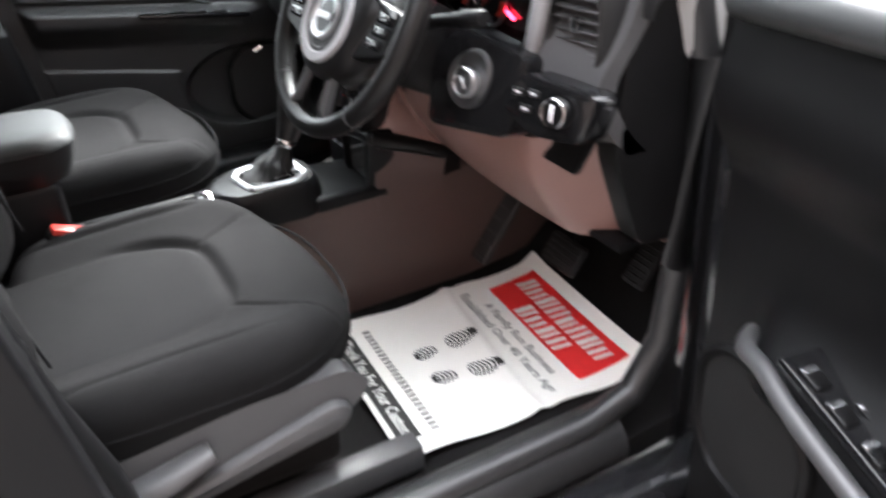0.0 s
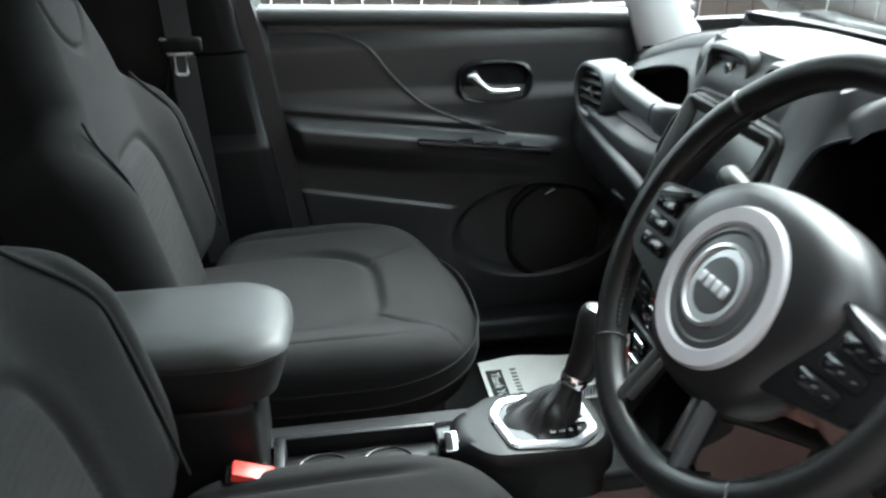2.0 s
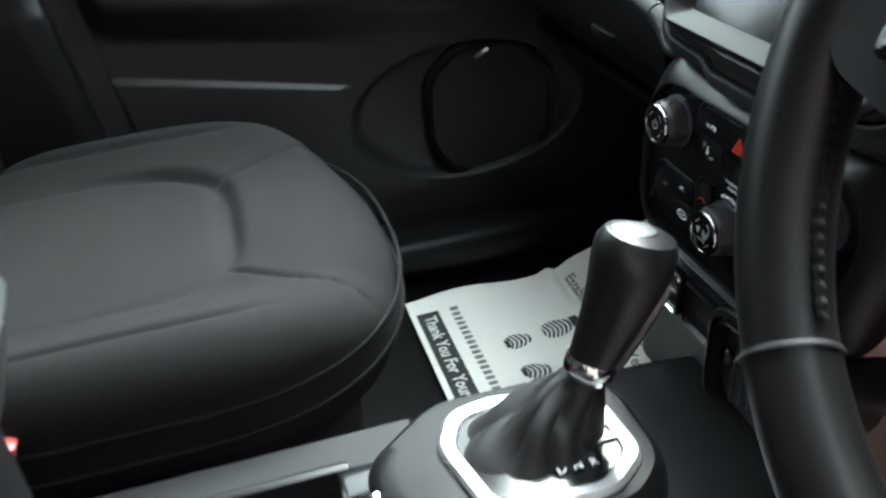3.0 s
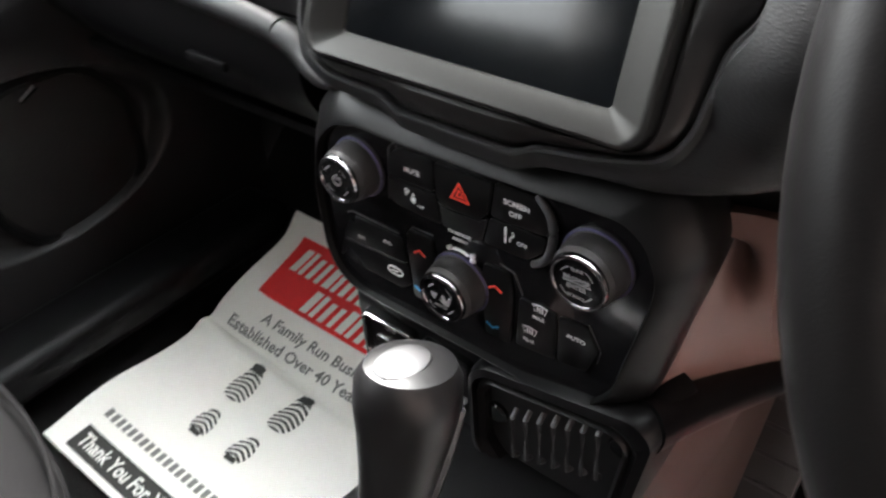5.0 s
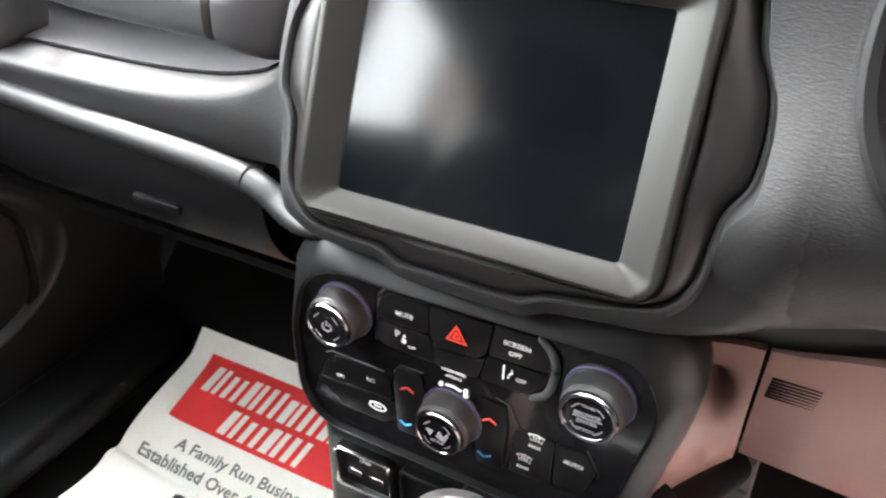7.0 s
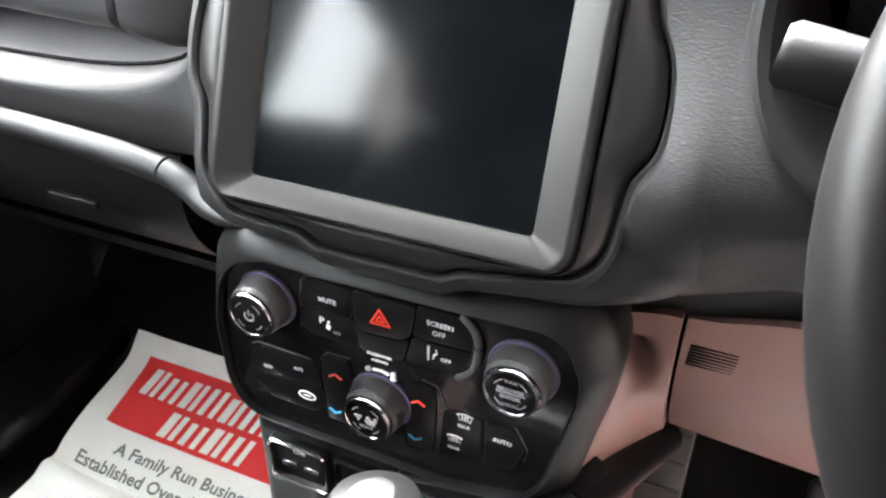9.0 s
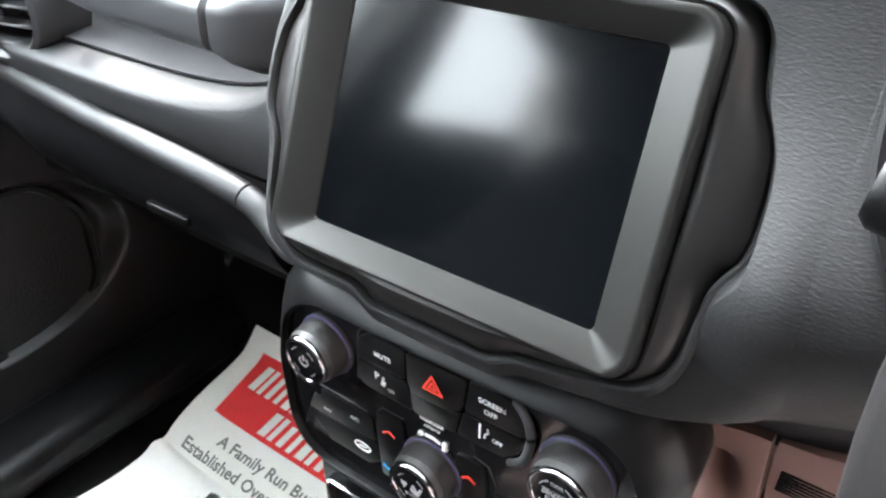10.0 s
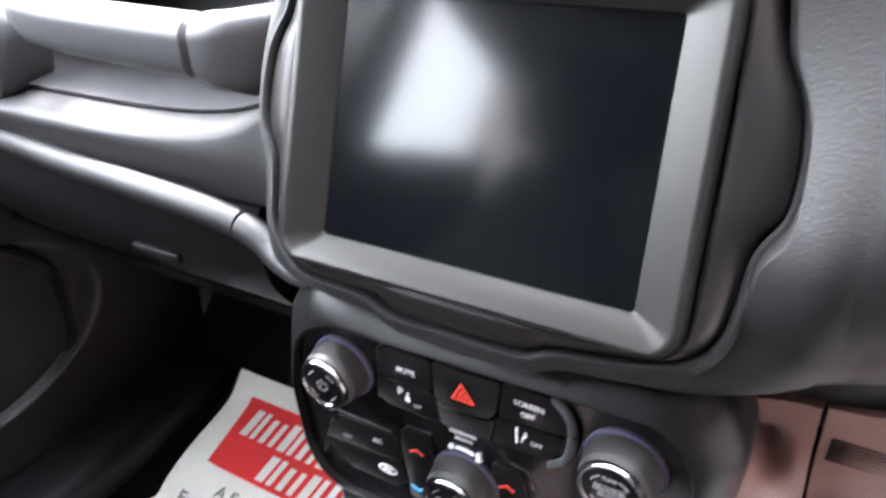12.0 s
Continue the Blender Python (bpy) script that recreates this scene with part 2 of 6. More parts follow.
def tube(bm, pts, r, n=12, closed=False, flat=1.0, up=(0, 0, 1)):
    """A round bar along points; r may be a number or one per point; flat squeezes it along up."""
    pts = [Vector(p) for p in pts]
    rs = r if isinstance(r, (list, tuple)) else [r] * len(pts)
    rings = []
    k = len(pts)
    for i, p in enumerate(pts):
        a = pts[(i - 1) % k] if (i or closed) else p
        b = pts[(i + 1) % k] if (i < k - 1 or closed) else p
        d = (b - a).normalized()
        s = d.cross(Vector(up))
        if s.length < 1e-4:
            s = d.cross(Vector((1, 0, 0)))
        s.normalize()
        u = s.cross(d)
        rings.append([p + rs[i] * (math.cos(q) * s + flat * math.sin(q) * u) for q in (2 * math.pi * j / n for j in range(n))])
    if closed:
        rings.append(rings[0])
        rows = rings[:-1]
        vs = [[bm.verts.new(p) for p in r] for r in rows]
        for i in range(k):
            a, b = vs[i], vs[(i + 1) % k]
            for j in range(n):
                bm.faces.new((a[j], a[(j + 1) % n], b[(j + 1) % n], b[j]))
        return bm
    return loft(bm, rings)


def curved(pts, rs=None, k=6):
    """Points of a smooth curve through pts (and radii that follow it)."""
    rows = [tuple(p) + ((rs[i],) if rs else ()) for i, p in enumerate(pts)]
    out = []
    for i in range(len(rows) - 1):
        a, b, c, d = rows[max(0, i - 1)], rows[i], rows[i + 1], rows[min(len(rows) - 1, i + 2)]
        for j in range(k):
            t = j / k
            out.append(tuple(0.5 * (2 * q + (r - p) * t + (2 * p - 5 * q + 4 * r - s) * t * t + (3 * q - p - 3 * r + s) * t ** 3) for p, q, r, s in zip(a, b, c, d)))
    out.append(rows[-1])
    return [o[:3] for o in out], ([o[3] for o in out] if rs else None)


def lathe(bm, profile, m, n=32):
    """Turns a profile of (radius, height) about the local z of m."""
    rings = [[m @ Vector((r * math.cos(2 * math.pi * j / n), r * math.sin(2 * math.pi * j / n), h)) for j in range(n)] for r, h in profile]
    return loft(bm, rings)


def axes(origin, right, up):
    """A frame whose x is right, y is up and z comes towards the viewer."""
    x = Vector(right).normalized()
    z = x.cross(Vector(up)).normalized()
    y = z.cross(x)
    m = Matrix((x, y, z)).transposed().to_4x4()
    m.translation = origin
    return m


def plate(bm, pts, thick, m, bev=0.0, seg=2):
    """A flat plate of a 2D outline (anticlockwise) whose front lies at local z 0; the front rim is rounded."""
    c = Vector((sum(p[0] for p in pts) / len(pts), sum(p[1] for p in pts) / len(pts)))

    def ring(inset, z):
        out = []
        k = len(pts)
        for i, p in enumerate(pts):
            a, b = Vector(pts[i - 1]), Vector(pts[(i + 1) % k])
            p = Vector(p)
            d1, d2 = (p - a).normalized(), (b - p).normalized()
            n = Vector((-(d1 + d2).y, (d1 + d2).x))
            n = n.normalized() if n.length > 1e-6 else (c - p).normalized()
            q = p + n * inset / max(0.5, n.dot(Vector((-d1.y, d1.x))))
            out.append(m @ Vector((q.x, q.y, z)))
        return out

    rings = [ring(0, -thick)]
    if bev:
        for i in range(seg + 1):
            a = math.pi / 2 * i / seg
            rings.append(ring(bev * (1 - math.cos(a)), -bev * (1 - math.sin(a))))
    else:
        rings.append(ring(0, 0))
    return loft(bm, rings)


def rounded(w, h, r, n=6, cx=0.0, cy=0.0):
    """A rounded rectangle, anticlockwise."""
    out = []
    for sx, sy, a0 in ((1, 1, 0), (-1, 1, 90), (-1, -1, 180), (1, -1, 270)):
        for i in range(n + 1):
            a = radians(a0 + 90 * i / n)
            out.append((cx + sx * (w / 2 - r) + r * math.cos(a), cy + sy * (h / 2 - r) + r * math.sin(a)))
    return out


def softened(pts, r, n=5):
    """Rounds the corners of a polygon."""
    out = []
    k = len(pts)
    for i in range(k):
        a, p, b = Vector(pts[i - 1]), Vector(pts[i]), Vector(pts[(i + 1) % k])
        rr = min(r, (a - p).length * 0.45, (b - p).length * 0.45)
        s, e = p + (a - p).normalized() * rr, p + (b - p).normalized() * rr
        for j in range(n + 1):
            t = j / n
            q = (1 - t) ** 2 * s + 2 * t * (1 - t) * p + t * t * e
            out.append((q.x, q.y))
    return out


def sheet(bm, fn, nu, nv, thick=0.0, drop=(0, 0, -1)):
    """A grid of fn(u, v), 0 to 1, given a thickness along drop."""
    top = [[Vector(fn(i / nu, j / nv)) for i in range(nu + 1)] for j in range(nv + 1)]
    a = [[bm.verts.new(p) for p in row] for row in top]
    for j in range(nv):
        for i in range(nu):
            bm.faces.new((a[j][i], a[j][i + 1], a[j + 1][i + 1], a[j + 1][i]))
    if thick:
        d = Vector(drop) * thick
        b = [[bm.verts.new(p + d) for p in row] for row in top]
        for j in range(nv):
            for i in range(nu):
                bm.faces.new((b[j][i], b[j + 1][i], b[j + 1][i + 1], b[j][i + 1]))
        rim = [(0, i) for i in range(nu)] + [(j, nu) for j in range(nv)] + [(nv, i) for i in range(nu, 0, -1)] + [(j, 0) for j in range(nv, 0, -1)]
        for k, (j, i) in enumerate(rim):
            j2, i2 = rim[(k + 1) % len(rim)]
            bm.faces.new((a[j][i], b[j][i], b[j2][i2], a[j2][i2]))
    return bm


def tri_text(words, size, align="CENTER"):
    """The flat outline of words, as vertices and faces about the origin."""
    cu = bpy.data.curves.new("words", "FONT")
    cu.body, cu.size, cu.align_x, cu.align_y, cu.resolution_u, cu.offset = words, size, align, "CENTER", 2, size * 0.022
    ob = bpy.data.objects.new("words", cu)
    me = bpy.data.meshes.new_from_object(ob)
    vs, fs = [v.co.copy() for v in me.vertices], [tuple(p.vertices) for p in me.polygons]
    bpy.data.objects.remove(ob)
    bpy.data.curves.remove(cu)
    bpy.data.meshes.remove(me)
    return vs, fs


def lay(bm, vs, fs, fn):
    """Lays flat vertices through fn(x, y) into a bmesh."""
    vv = [bm.verts.new(fn(v.x, v.y)) for v in vs]
    for f in fs:
        try:
            bm.faces.new([vv[i] for i in f])
        except ValueError:
            pass
    return bm


def lettering(name, words, size, m, mat, parent, at=(0, 0), align="CENTER"):
    vs, fs = tri_text(words, size, align)
    return part(name, lay(bmesh.new(), vs, fs, lambda x, y: m @ Vector((x + at[0], y + at[1], 0.0004))), mat, parent)


def smooth01(t):
    t = max(0.0, min(1.0, t))
    return t * t * (3 - 2 * t)


def cushion(bm, outline, height, edge, m, bottom, nr=22, na=88):
    """A pillow: outline(angle) gives the rim in the local plane, height(x, y) the top; edge is the rounding; bottom the underside's depth."""
    rim = [Vector(outline(2 * math.pi * j / na)) for j in range(na)]
    rings = []
    for i in range(1, nr + 1):
        s = i / nr
        s = 1 - (1 - s) ** 1.6
        row = []
        for p in rim:
            q = p * s
            d = (p - q).length
            z = height(q.x, q.y)
            if d < edge:
                t = 1 - d / edge
                z -= edge * 0.9 * (1 - math.sqrt(max(0, 1 - t * t)))
            row.append(m @ Vector((q.x, q.y, z)))
        rings.append(row)
    low = [[m @ Vector((p.x * k, p.y * k, z)) for p in rim] for k, z in ((1.0, bottom * 0.55 - 0.012), (0.985, bottom * 0.8), (0.95, bottom))]
    rings += low
    rows = [[bm.verts.new(p) for p in r] for r in rings]
    c = bm.verts.new(m @ Vector((0, 0, height(0, 0))))
    for j in range(na):
        bm.faces.new((c, rows[0][j], rows[0][(j + 1) % na]))
    for a, b in zip(rows, rows[1:]):
        for j in range(na):
            k = (j + 1) % na
            bm.faces.new((a[j], b[j], b[k], a[k]))
    bm.faces.new(rows[-1])
    return bm


# ---- outdoors ----
bm = bmesh.new()
sheet(bm, lambda u, v: (-60 + 120 * u, -60 + 120 * v, -0.42), 12, 12)
solid("ground", bm, ASPHALT, "grey asphalt forecourt under and around the car", "ground", "structure")

fence = thing("fence", "weathered brown close-board timber fence beside the car", "fence", (-3.4, 2.0, -0.42), kind="structure")
plank = bmesh.new()
box(plank, (0, 0, 0.85), (0.022, 0.146, 1.7), 0.004, 1)
plank_mesh = mesh_of("plank", plank, FENCEWOOD)
for i in range(70):
    ob = new("plank", plank_mesh)
    ob.parent = fence
    if i < 46:
        ob.location = (random.uniform(-0.012, 0.012), -5.0 + i * 0.152, random.uniform(-0.01, 0.01))
    else:
        ob.location = (0.05 + (i - 46) * 0.152, 2.05 + random.uniform(-0.012, 0.012), random.uniform(-0.01, 0.01))
        ob.rotation_euler = (0, 0, radians(90))
bm = bmesh.new()
for z in (-0.1, 0.55, 1.05):
    box(bm, (-3.45, 0.4, z), (0.07, 7.2, 0.06), 0.004, 1)
    box(bm, (-1.6, 4.1, z), (3.7, 0.07, 0.06), 0.004, 1)
part("rails", bm, FENCEWOOD, fence)

# two unseen walls, added only to hold back sky light from side and rear
bm = bmesh.new()
box(bm, (3.4, -1.0, 2.1), (0.3, 12.0, 5.04), 0.01, 1)
solid("blocker_wall_east", bm, BLOCKERWALL, "unseen dark wall added beside the car to block sky light", "wall", "structure")
bm = bmesh.new()
box(bm, (0.1, -5.2, 2.1), (6.3, 0.3, 5.04), 0.01, 1)
solid("blocker_wall_south", bm, BLOCKERWALL, "unseen dark wall added behind the car to block sky light", "wall", "structure")

# ---- car shell ----
FLOOR_Z = -0.012


def floor_z(y, x=-0.3):
    """The carpet's height: it rises to the toe board, sooner on the passenger's side."""
    k = 0.5 + 0.5 * math.tanh((x - 0.06) / 0.03)
    start, slope = 0.1075 + 0.0925 * k, 0.353 - 0.245 * k
    z = FLOOR_Z
    if y > start:
        z += slope * (min(y, 0.36) - start)
    if y > 0.36:
        z += 0.95 * (y - 0.36)
    return z


bm = bmesh.new()
sheet(bm, lambda u, v: (-0.72 + 1.44 * u, -1.75 + 2.35 * v, floor_z(-1.75 + 2.35 * v, -0.72 + 1.44 * u)), 48, 60, 0.05)
solid("floor", bm, CARPET, "black carpeted car floor rising to the toe board", "floor", "structure")
bm = bmesh.new()
box(bm, (0, 0.62, 0.22), (1.5, 0.06, 0.95))
solid("wall_front", bm, CARPET, "black bulkhead behind the dashboard", "wall", "structure")
bm = bmesh.new()
box(bm, (0, -1.8, 0.25), (1.5, 0.06, 0.95), 0.02)
solid("wall_rear", bm, HARD, "black lower tailgate trim", "wall", "structure")
bm = bmesh.new()


def roof_pt(u, v):
    x, y = -0.62 + 1.24 * u, -1.8 + 1.74 * v
    return x, y, 1.17 + 0.05 * (1 - (2 * u - 1) ** 2) - 0.04 * (2 * v - 1) ** 2


sheet(bm, roof_pt, 12, 12, 0.04, (0, 0, 1))
solid("ceiling", bm, HEADLINER, "pale grey cloth headliner", "ceiling", "structure")


def pillar(name, pts, r, mat, label, flat=0.6):
    bm = bmesh.new()
    tube(bm, pts, r, 14, flat=flat)
    return solid(name, bm, mat, label, "pillar", "structure")


for s, side in ((-1, "west"), (1, "east")):
    pillar("trim_a_" + side, [(s * 0.715, 0.34, 0.58), (s * 0.705, 0.275, 0.66), (s * 0.695, 0.235, 0.75), (s * 0.665, 0.13, 0.93), (s * 0.615, -0.03, 1.15)], [0.034, 0.034, 0.032, 0.03, 0.03], HEADLINER, "pale grey windscreen pillar trim", 2.0)
    bm = bmesh.new()
    loft(bm, [[(s * x, y - (0.048 if s > 0 else -0.027), z) for x, y in softened([(xo, y1), (xi + 0.012, y1), (xi, y1 - 0.025), (xi, y0 + 0.02), (xo, y0)], 0.012)] for z, xi, xo, y0, y1 in ((-0.02, 0.655, 0.76, -0.83, -0.49), (0.27, 0.665, 0.76, -0.81, -0.535), (0.474, 0.666, 0.76, -0.79, -0.567), (0.485, 0.668, 0.76, -0.79, -0.568), (0.506, 0.684, 0.76, -0.79, -0.573), (0.663, 0.676, 0.757, -0.756, -0.597), (0.667, 0.684, 0.757, -0.756, -0.598), (0.671, 0.673, 0.757, -0.756, -0.599), (0.72, 0.670, 0.755, -0.745, -0.608), (1.17, 0.585, 0.66, -0.74, -0.66))])
    solid("trim_b_" + side, bm, SATIN, "black centre pillar trim between the doors", "pillar", "structure")
    bm = bmesh.new()
    front = -1.21 if s < 0 else -1.08
    loft(bm, [[(s * x, y, z) for x, y in ((xi, front), (xi + 0.04, front), (xi + 0.04, -1.80), (xi, -1.80))] for z, xi in ((0.74, 0.70), (0.82, 0.695), (1.17, 0.60))])
    solid("trim_c_" + side, bm, HEADLINER, "pale grey rear quarter trim", "pillar", "structure")
    pillar("trim_roof_rail_" + side, [(s * 0.61, -0.05, 1.15), (s * 0.62, -0.8, 1.18), (s * 0.61, -1.75, 1.16)], 0.045, HEADLINER, "pale grey roof rail trim")
    bm = bmesh.new()
    box(bm, (s * 0.745, 0.47, 0.32), (0.03, 0.42, 0.74), 0.005)
    solid("trim_cowl_" + side, bm, HARD, "black side trim below the dashboard end", "trim", "structure")
    bm = bmesh.new()
    box(bm, (s * 0.75, -1.2, 0.36), (0.08, 1.02, 0.92), 0.02)
    solid("door_rear_" + side, bm, HARD, "closed rear passenger door with black trim", "door", "structure")
    bm = bmesh.new()
    loft(bm, [[(s * (0.70 + 0.055 * math.cos(a)), y, 0.005 + 0.05 * math.sin(a)) for a in (2 * math.pi * j / 14 for j in range(14))] for y in (-0.62, -0.3, 0.0, 0.14)])
    solid("trim_sill_" + side, bm, RUBBER, "rounded black door sill with rubber seal", "sill", "structure")

bm = bmesh.new()
tube(bm, [(0.70, -0.560, 0.10), (0.702, -0.590, 0.30), (0.705, -0.622, 0.42), (0.705, -0.648, 0.55), (0.702, -0.672, 0.74), (0.66, -0.695, 0.95), (0.61, -0.71, 1.14)], 0.021, 12)
solid("trim_b_seal", bm, HARD, "black seal strip on the centre pillar", "seal", "structure")

bm = bmesh.new()
loft(bm, [[(x, y, z) for y, z in ((-0.79, 0.80), (-0.79, 0.862), (-1.22, 1.03), (-1.22, 0.80))] for x in (-0.735, -0.69)])
solid("trim_rear_window_sill", bm, HARD, "black rising sill below the rear side window", "trim", "structure")

# glazing
for name, quad in (
    ("window_windscreen", [(-0.68, 0.50, 0.70), (0.68, 0.50, 0.70), (0.60, -0.06, 1.17), (-0.60, -0.06, 1.17)]),
    ("window_rear", [(-0.62, -1.83, 0.72), (0.62, -1.83, 0.72), (0.55, -1.76, 1.15), (-0.55, -1.76, 1.15)]),
    ("window_rear_west", [(-0.715, -1.22, 0.82), (-0.715, -0.78, 0.82), (-0.63, -0.80, 1.17), (-0.63, -1.20, 1.17)]),
    ("window_rear_east", [(0.715, -1.10, 0.82), (0.715, -0.72, 0.82), (0.63, -0.75, 1.15), (0.63, -1.08, 1.15)]),
    ("window_front_west", [(-0.745, -0.62, 0.70), (-0.745, 0.24, 0.70), (-0.63, -0.02, 1.15), (-0.63, -0.70, 1.15)]),
):
    bm = bmesh.new()
    a = [Vector(p) for p in quad]
    nrm = (a[1] - a[0]).cross(a[3] - a[0]).normalized() * 0.004
    loft(bm, [a, [p + nrm for p in a]])
    ob = solid(name, bm, DIMGLASS if name == "window_rear" else GLASS, "rear window glass tinted dark to cut light from behind" if name == "window_rear" else "clear car window glass", "window", "structure")
    ob.visible_shadow = False

# ---- bonnet, seen past the dashboard ----
bm = bmesh.new()
sheet(bm, lambda u, v: (-0.74 + 1.48 * u, 0.56 + 0.95 * v, 0.655 - 0.02 * v - 0.16 * v ** 3 - 0.06 * (2 * u - 1) ** 4), 16, 12, 0.02)
solid("bonnet", bm, PAINT, "glossy black car bonnet", "bonnet", "structure")

# ---- paper floor mats ----


def paper_mat(cx, y0, turn, wave, k):
    """A printed paper mat lying on the carpet and up the toe board; k: its size against 0.415 by 0.495."""
    w, ln = 0.415, 0.495
    c, s = math.cos(radians(turn)), math.sin(radians(turn))

    def at(u, v, lift=0.0):
        x, y = cx + k * (c * u - s * v), y0 + k * (s * u + c * v)
        z = floor_z(y, x) + 0.014 + 0.004 * math.sin(9 * u + wave) * math.cos(7 * v + wave) + 0.010 * smooth01((abs(u) - 0.14) / 0.07) * math.sin(13 * v + 2 * wave) ** 2
        z += 0.006 * math.exp(-((v - 0.262 + 0.05 * u) / 0.012) ** 2) - 0.003 * math.exp(-((v - 0.285 + 0.05 * u) / 0.01) ** 2)
        return Vector((x, y, z + 0.018 * smooth01((v - 0.455) / 0.05) + lift))

    ob = thing("paper_floor_mat", "white printed paper floor mat with a red heading", "floor mat", at(0, 0.2), "paper floor mats")
    sheet_bm = bmesh.new()
    sheet(sheet_bm, lambda a, b: at(-w / 2 + w * a, ln * b), 32, 60, 0.0006)
    part("sheet", sheet_bm, PAPER, ob)
    bm = bmesh.new()
    sheet(bm, lambda a, b: at(-0.167 + 0.334 * a, 0.362 + 0.108 * b, 0.0012), 28, 16)
    part("heading", bm, REDINK, ob, "red printed heading panel")
    # the name in the heading, as plain slanted strokes
    for vy, u0, u1, n, hgt in ((0.4365, -0.148, 0.148, 8, 0.042), (0.3875, -0.078, 0.080, 4, 0.038)):
        for i in range(n):
            bw = (u1 - u0) / n
            for a0, a1, low, high in ((0.08, 0.46 - 0.1 * (i % 2), -0.5, 0.5 - 0.12 * (i % 3 == 1)), (0.60, 0.84, -0.5, 0.5 - 0.12 * (i % 3 == 1))):
                bm = bmesh.new()
                sheet(bm, lambda a, b: at(u0 + bw * (i + a0 + (a1 - a0) * a) + 0.007 * (low + (high - low) * b), vy + hgt * (low + (high - low) * b), 0.0022), 2, 4)
                part("heading_bar", bm, WHITEINK, ob)
    for words, vy, u0, wide in (("A Family Run Business", 0.333, -0.124, 0.25), ("Established Over 40 Years Ago", 0.304, -0.175, 0.35)):
        vs, fs = tri_text(words, 0.0235, "LEFT")
        fit_to = wide / max(v.x for v in vs)
        part("line_of_text", lay(bmesh.new(), vs, fs, lambda x, y: at(u0 + x * fit_to, vy + y, 0.0012)), GREYINK, ob)
    # four shoe prints: sole and heel of each foot
    for side in (-1, 1):
        for px_, py_, lx, ly, heel in ((side * 0.050, 0.232, 0.0215, 0.036, False), (side * 0.0405, 0.151, 0.0185, 0.024, True)):
            bm = bmesh.new()
            n = 9 if not heel else 6
            for i in range(n):
                v0 = -ly + 2 * ly * i / n
                for j in range(8):
                    def q(a, b):
                        yy = v0 + 2 * ly / n * 0.55 * b
                        tt = yy / ly
                        half = lx * math.sqrt(max(0.02, 1 - tt * tt)) * (1 - 0.22 * tt if not heel else 1)
                        uu = -half + 2 * half * (j + a) / 8
                        return at(px_ + uu + side * 0.10 * yy, py_ + yy + 0.005 * math.cos(uu / lx * 2.2), 0.0012)
                    sheet(bm, q, 1, 1)
            cap = -ly * 0.72 if heel else ly * 0.78
            sheet(bm, lambda a, b: at(px_ + side * 0.10 * cap + (a - 0.5) * lx * 1.1, py_ + cap + (b - 0.5) * ly * 0.34, 0.0014), 3, 2)
            part("shoe_print", bm, BLACKINK, ob)
    for i in range(24):
        u0 = -0.165 + 0.33 * i / 24
        bm = bmesh.new()
        sheet(bm, lambda a, b: at(u0 + 0.0085 * a, 0.071 + 0.0145 * b, 0.0012), 1, 1)
        part("address_bar", bm, GREYINK, ob)
    bm = bmesh.new()
    sheet(bm, lambda a, b: at(-0.165 + 0.33 * a, 0.010 + 0.040 * b, 0.0012), 24, 4)
    part("footer", bm, BLACKINK, ob, "black printed footer band")
    vs, fs = tri_text("Thank You For Your Custom", 0.030)
    fit_to = 0.305 / (2 * max(v.x for v in vs))
    part("footer_text", lay(bmesh.new(), vs, fs, lambda x, y: at(x * fit_to, 0.030 + y, 0.0022)), WHITEINK, ob)
    return ob


paper_mat(0.3857, -0.171, -2.4, 0.4, 1.0)
paper_mat(-0.386, -0.143, 0.0, 1.7, 0.867)

# ---- seats ----


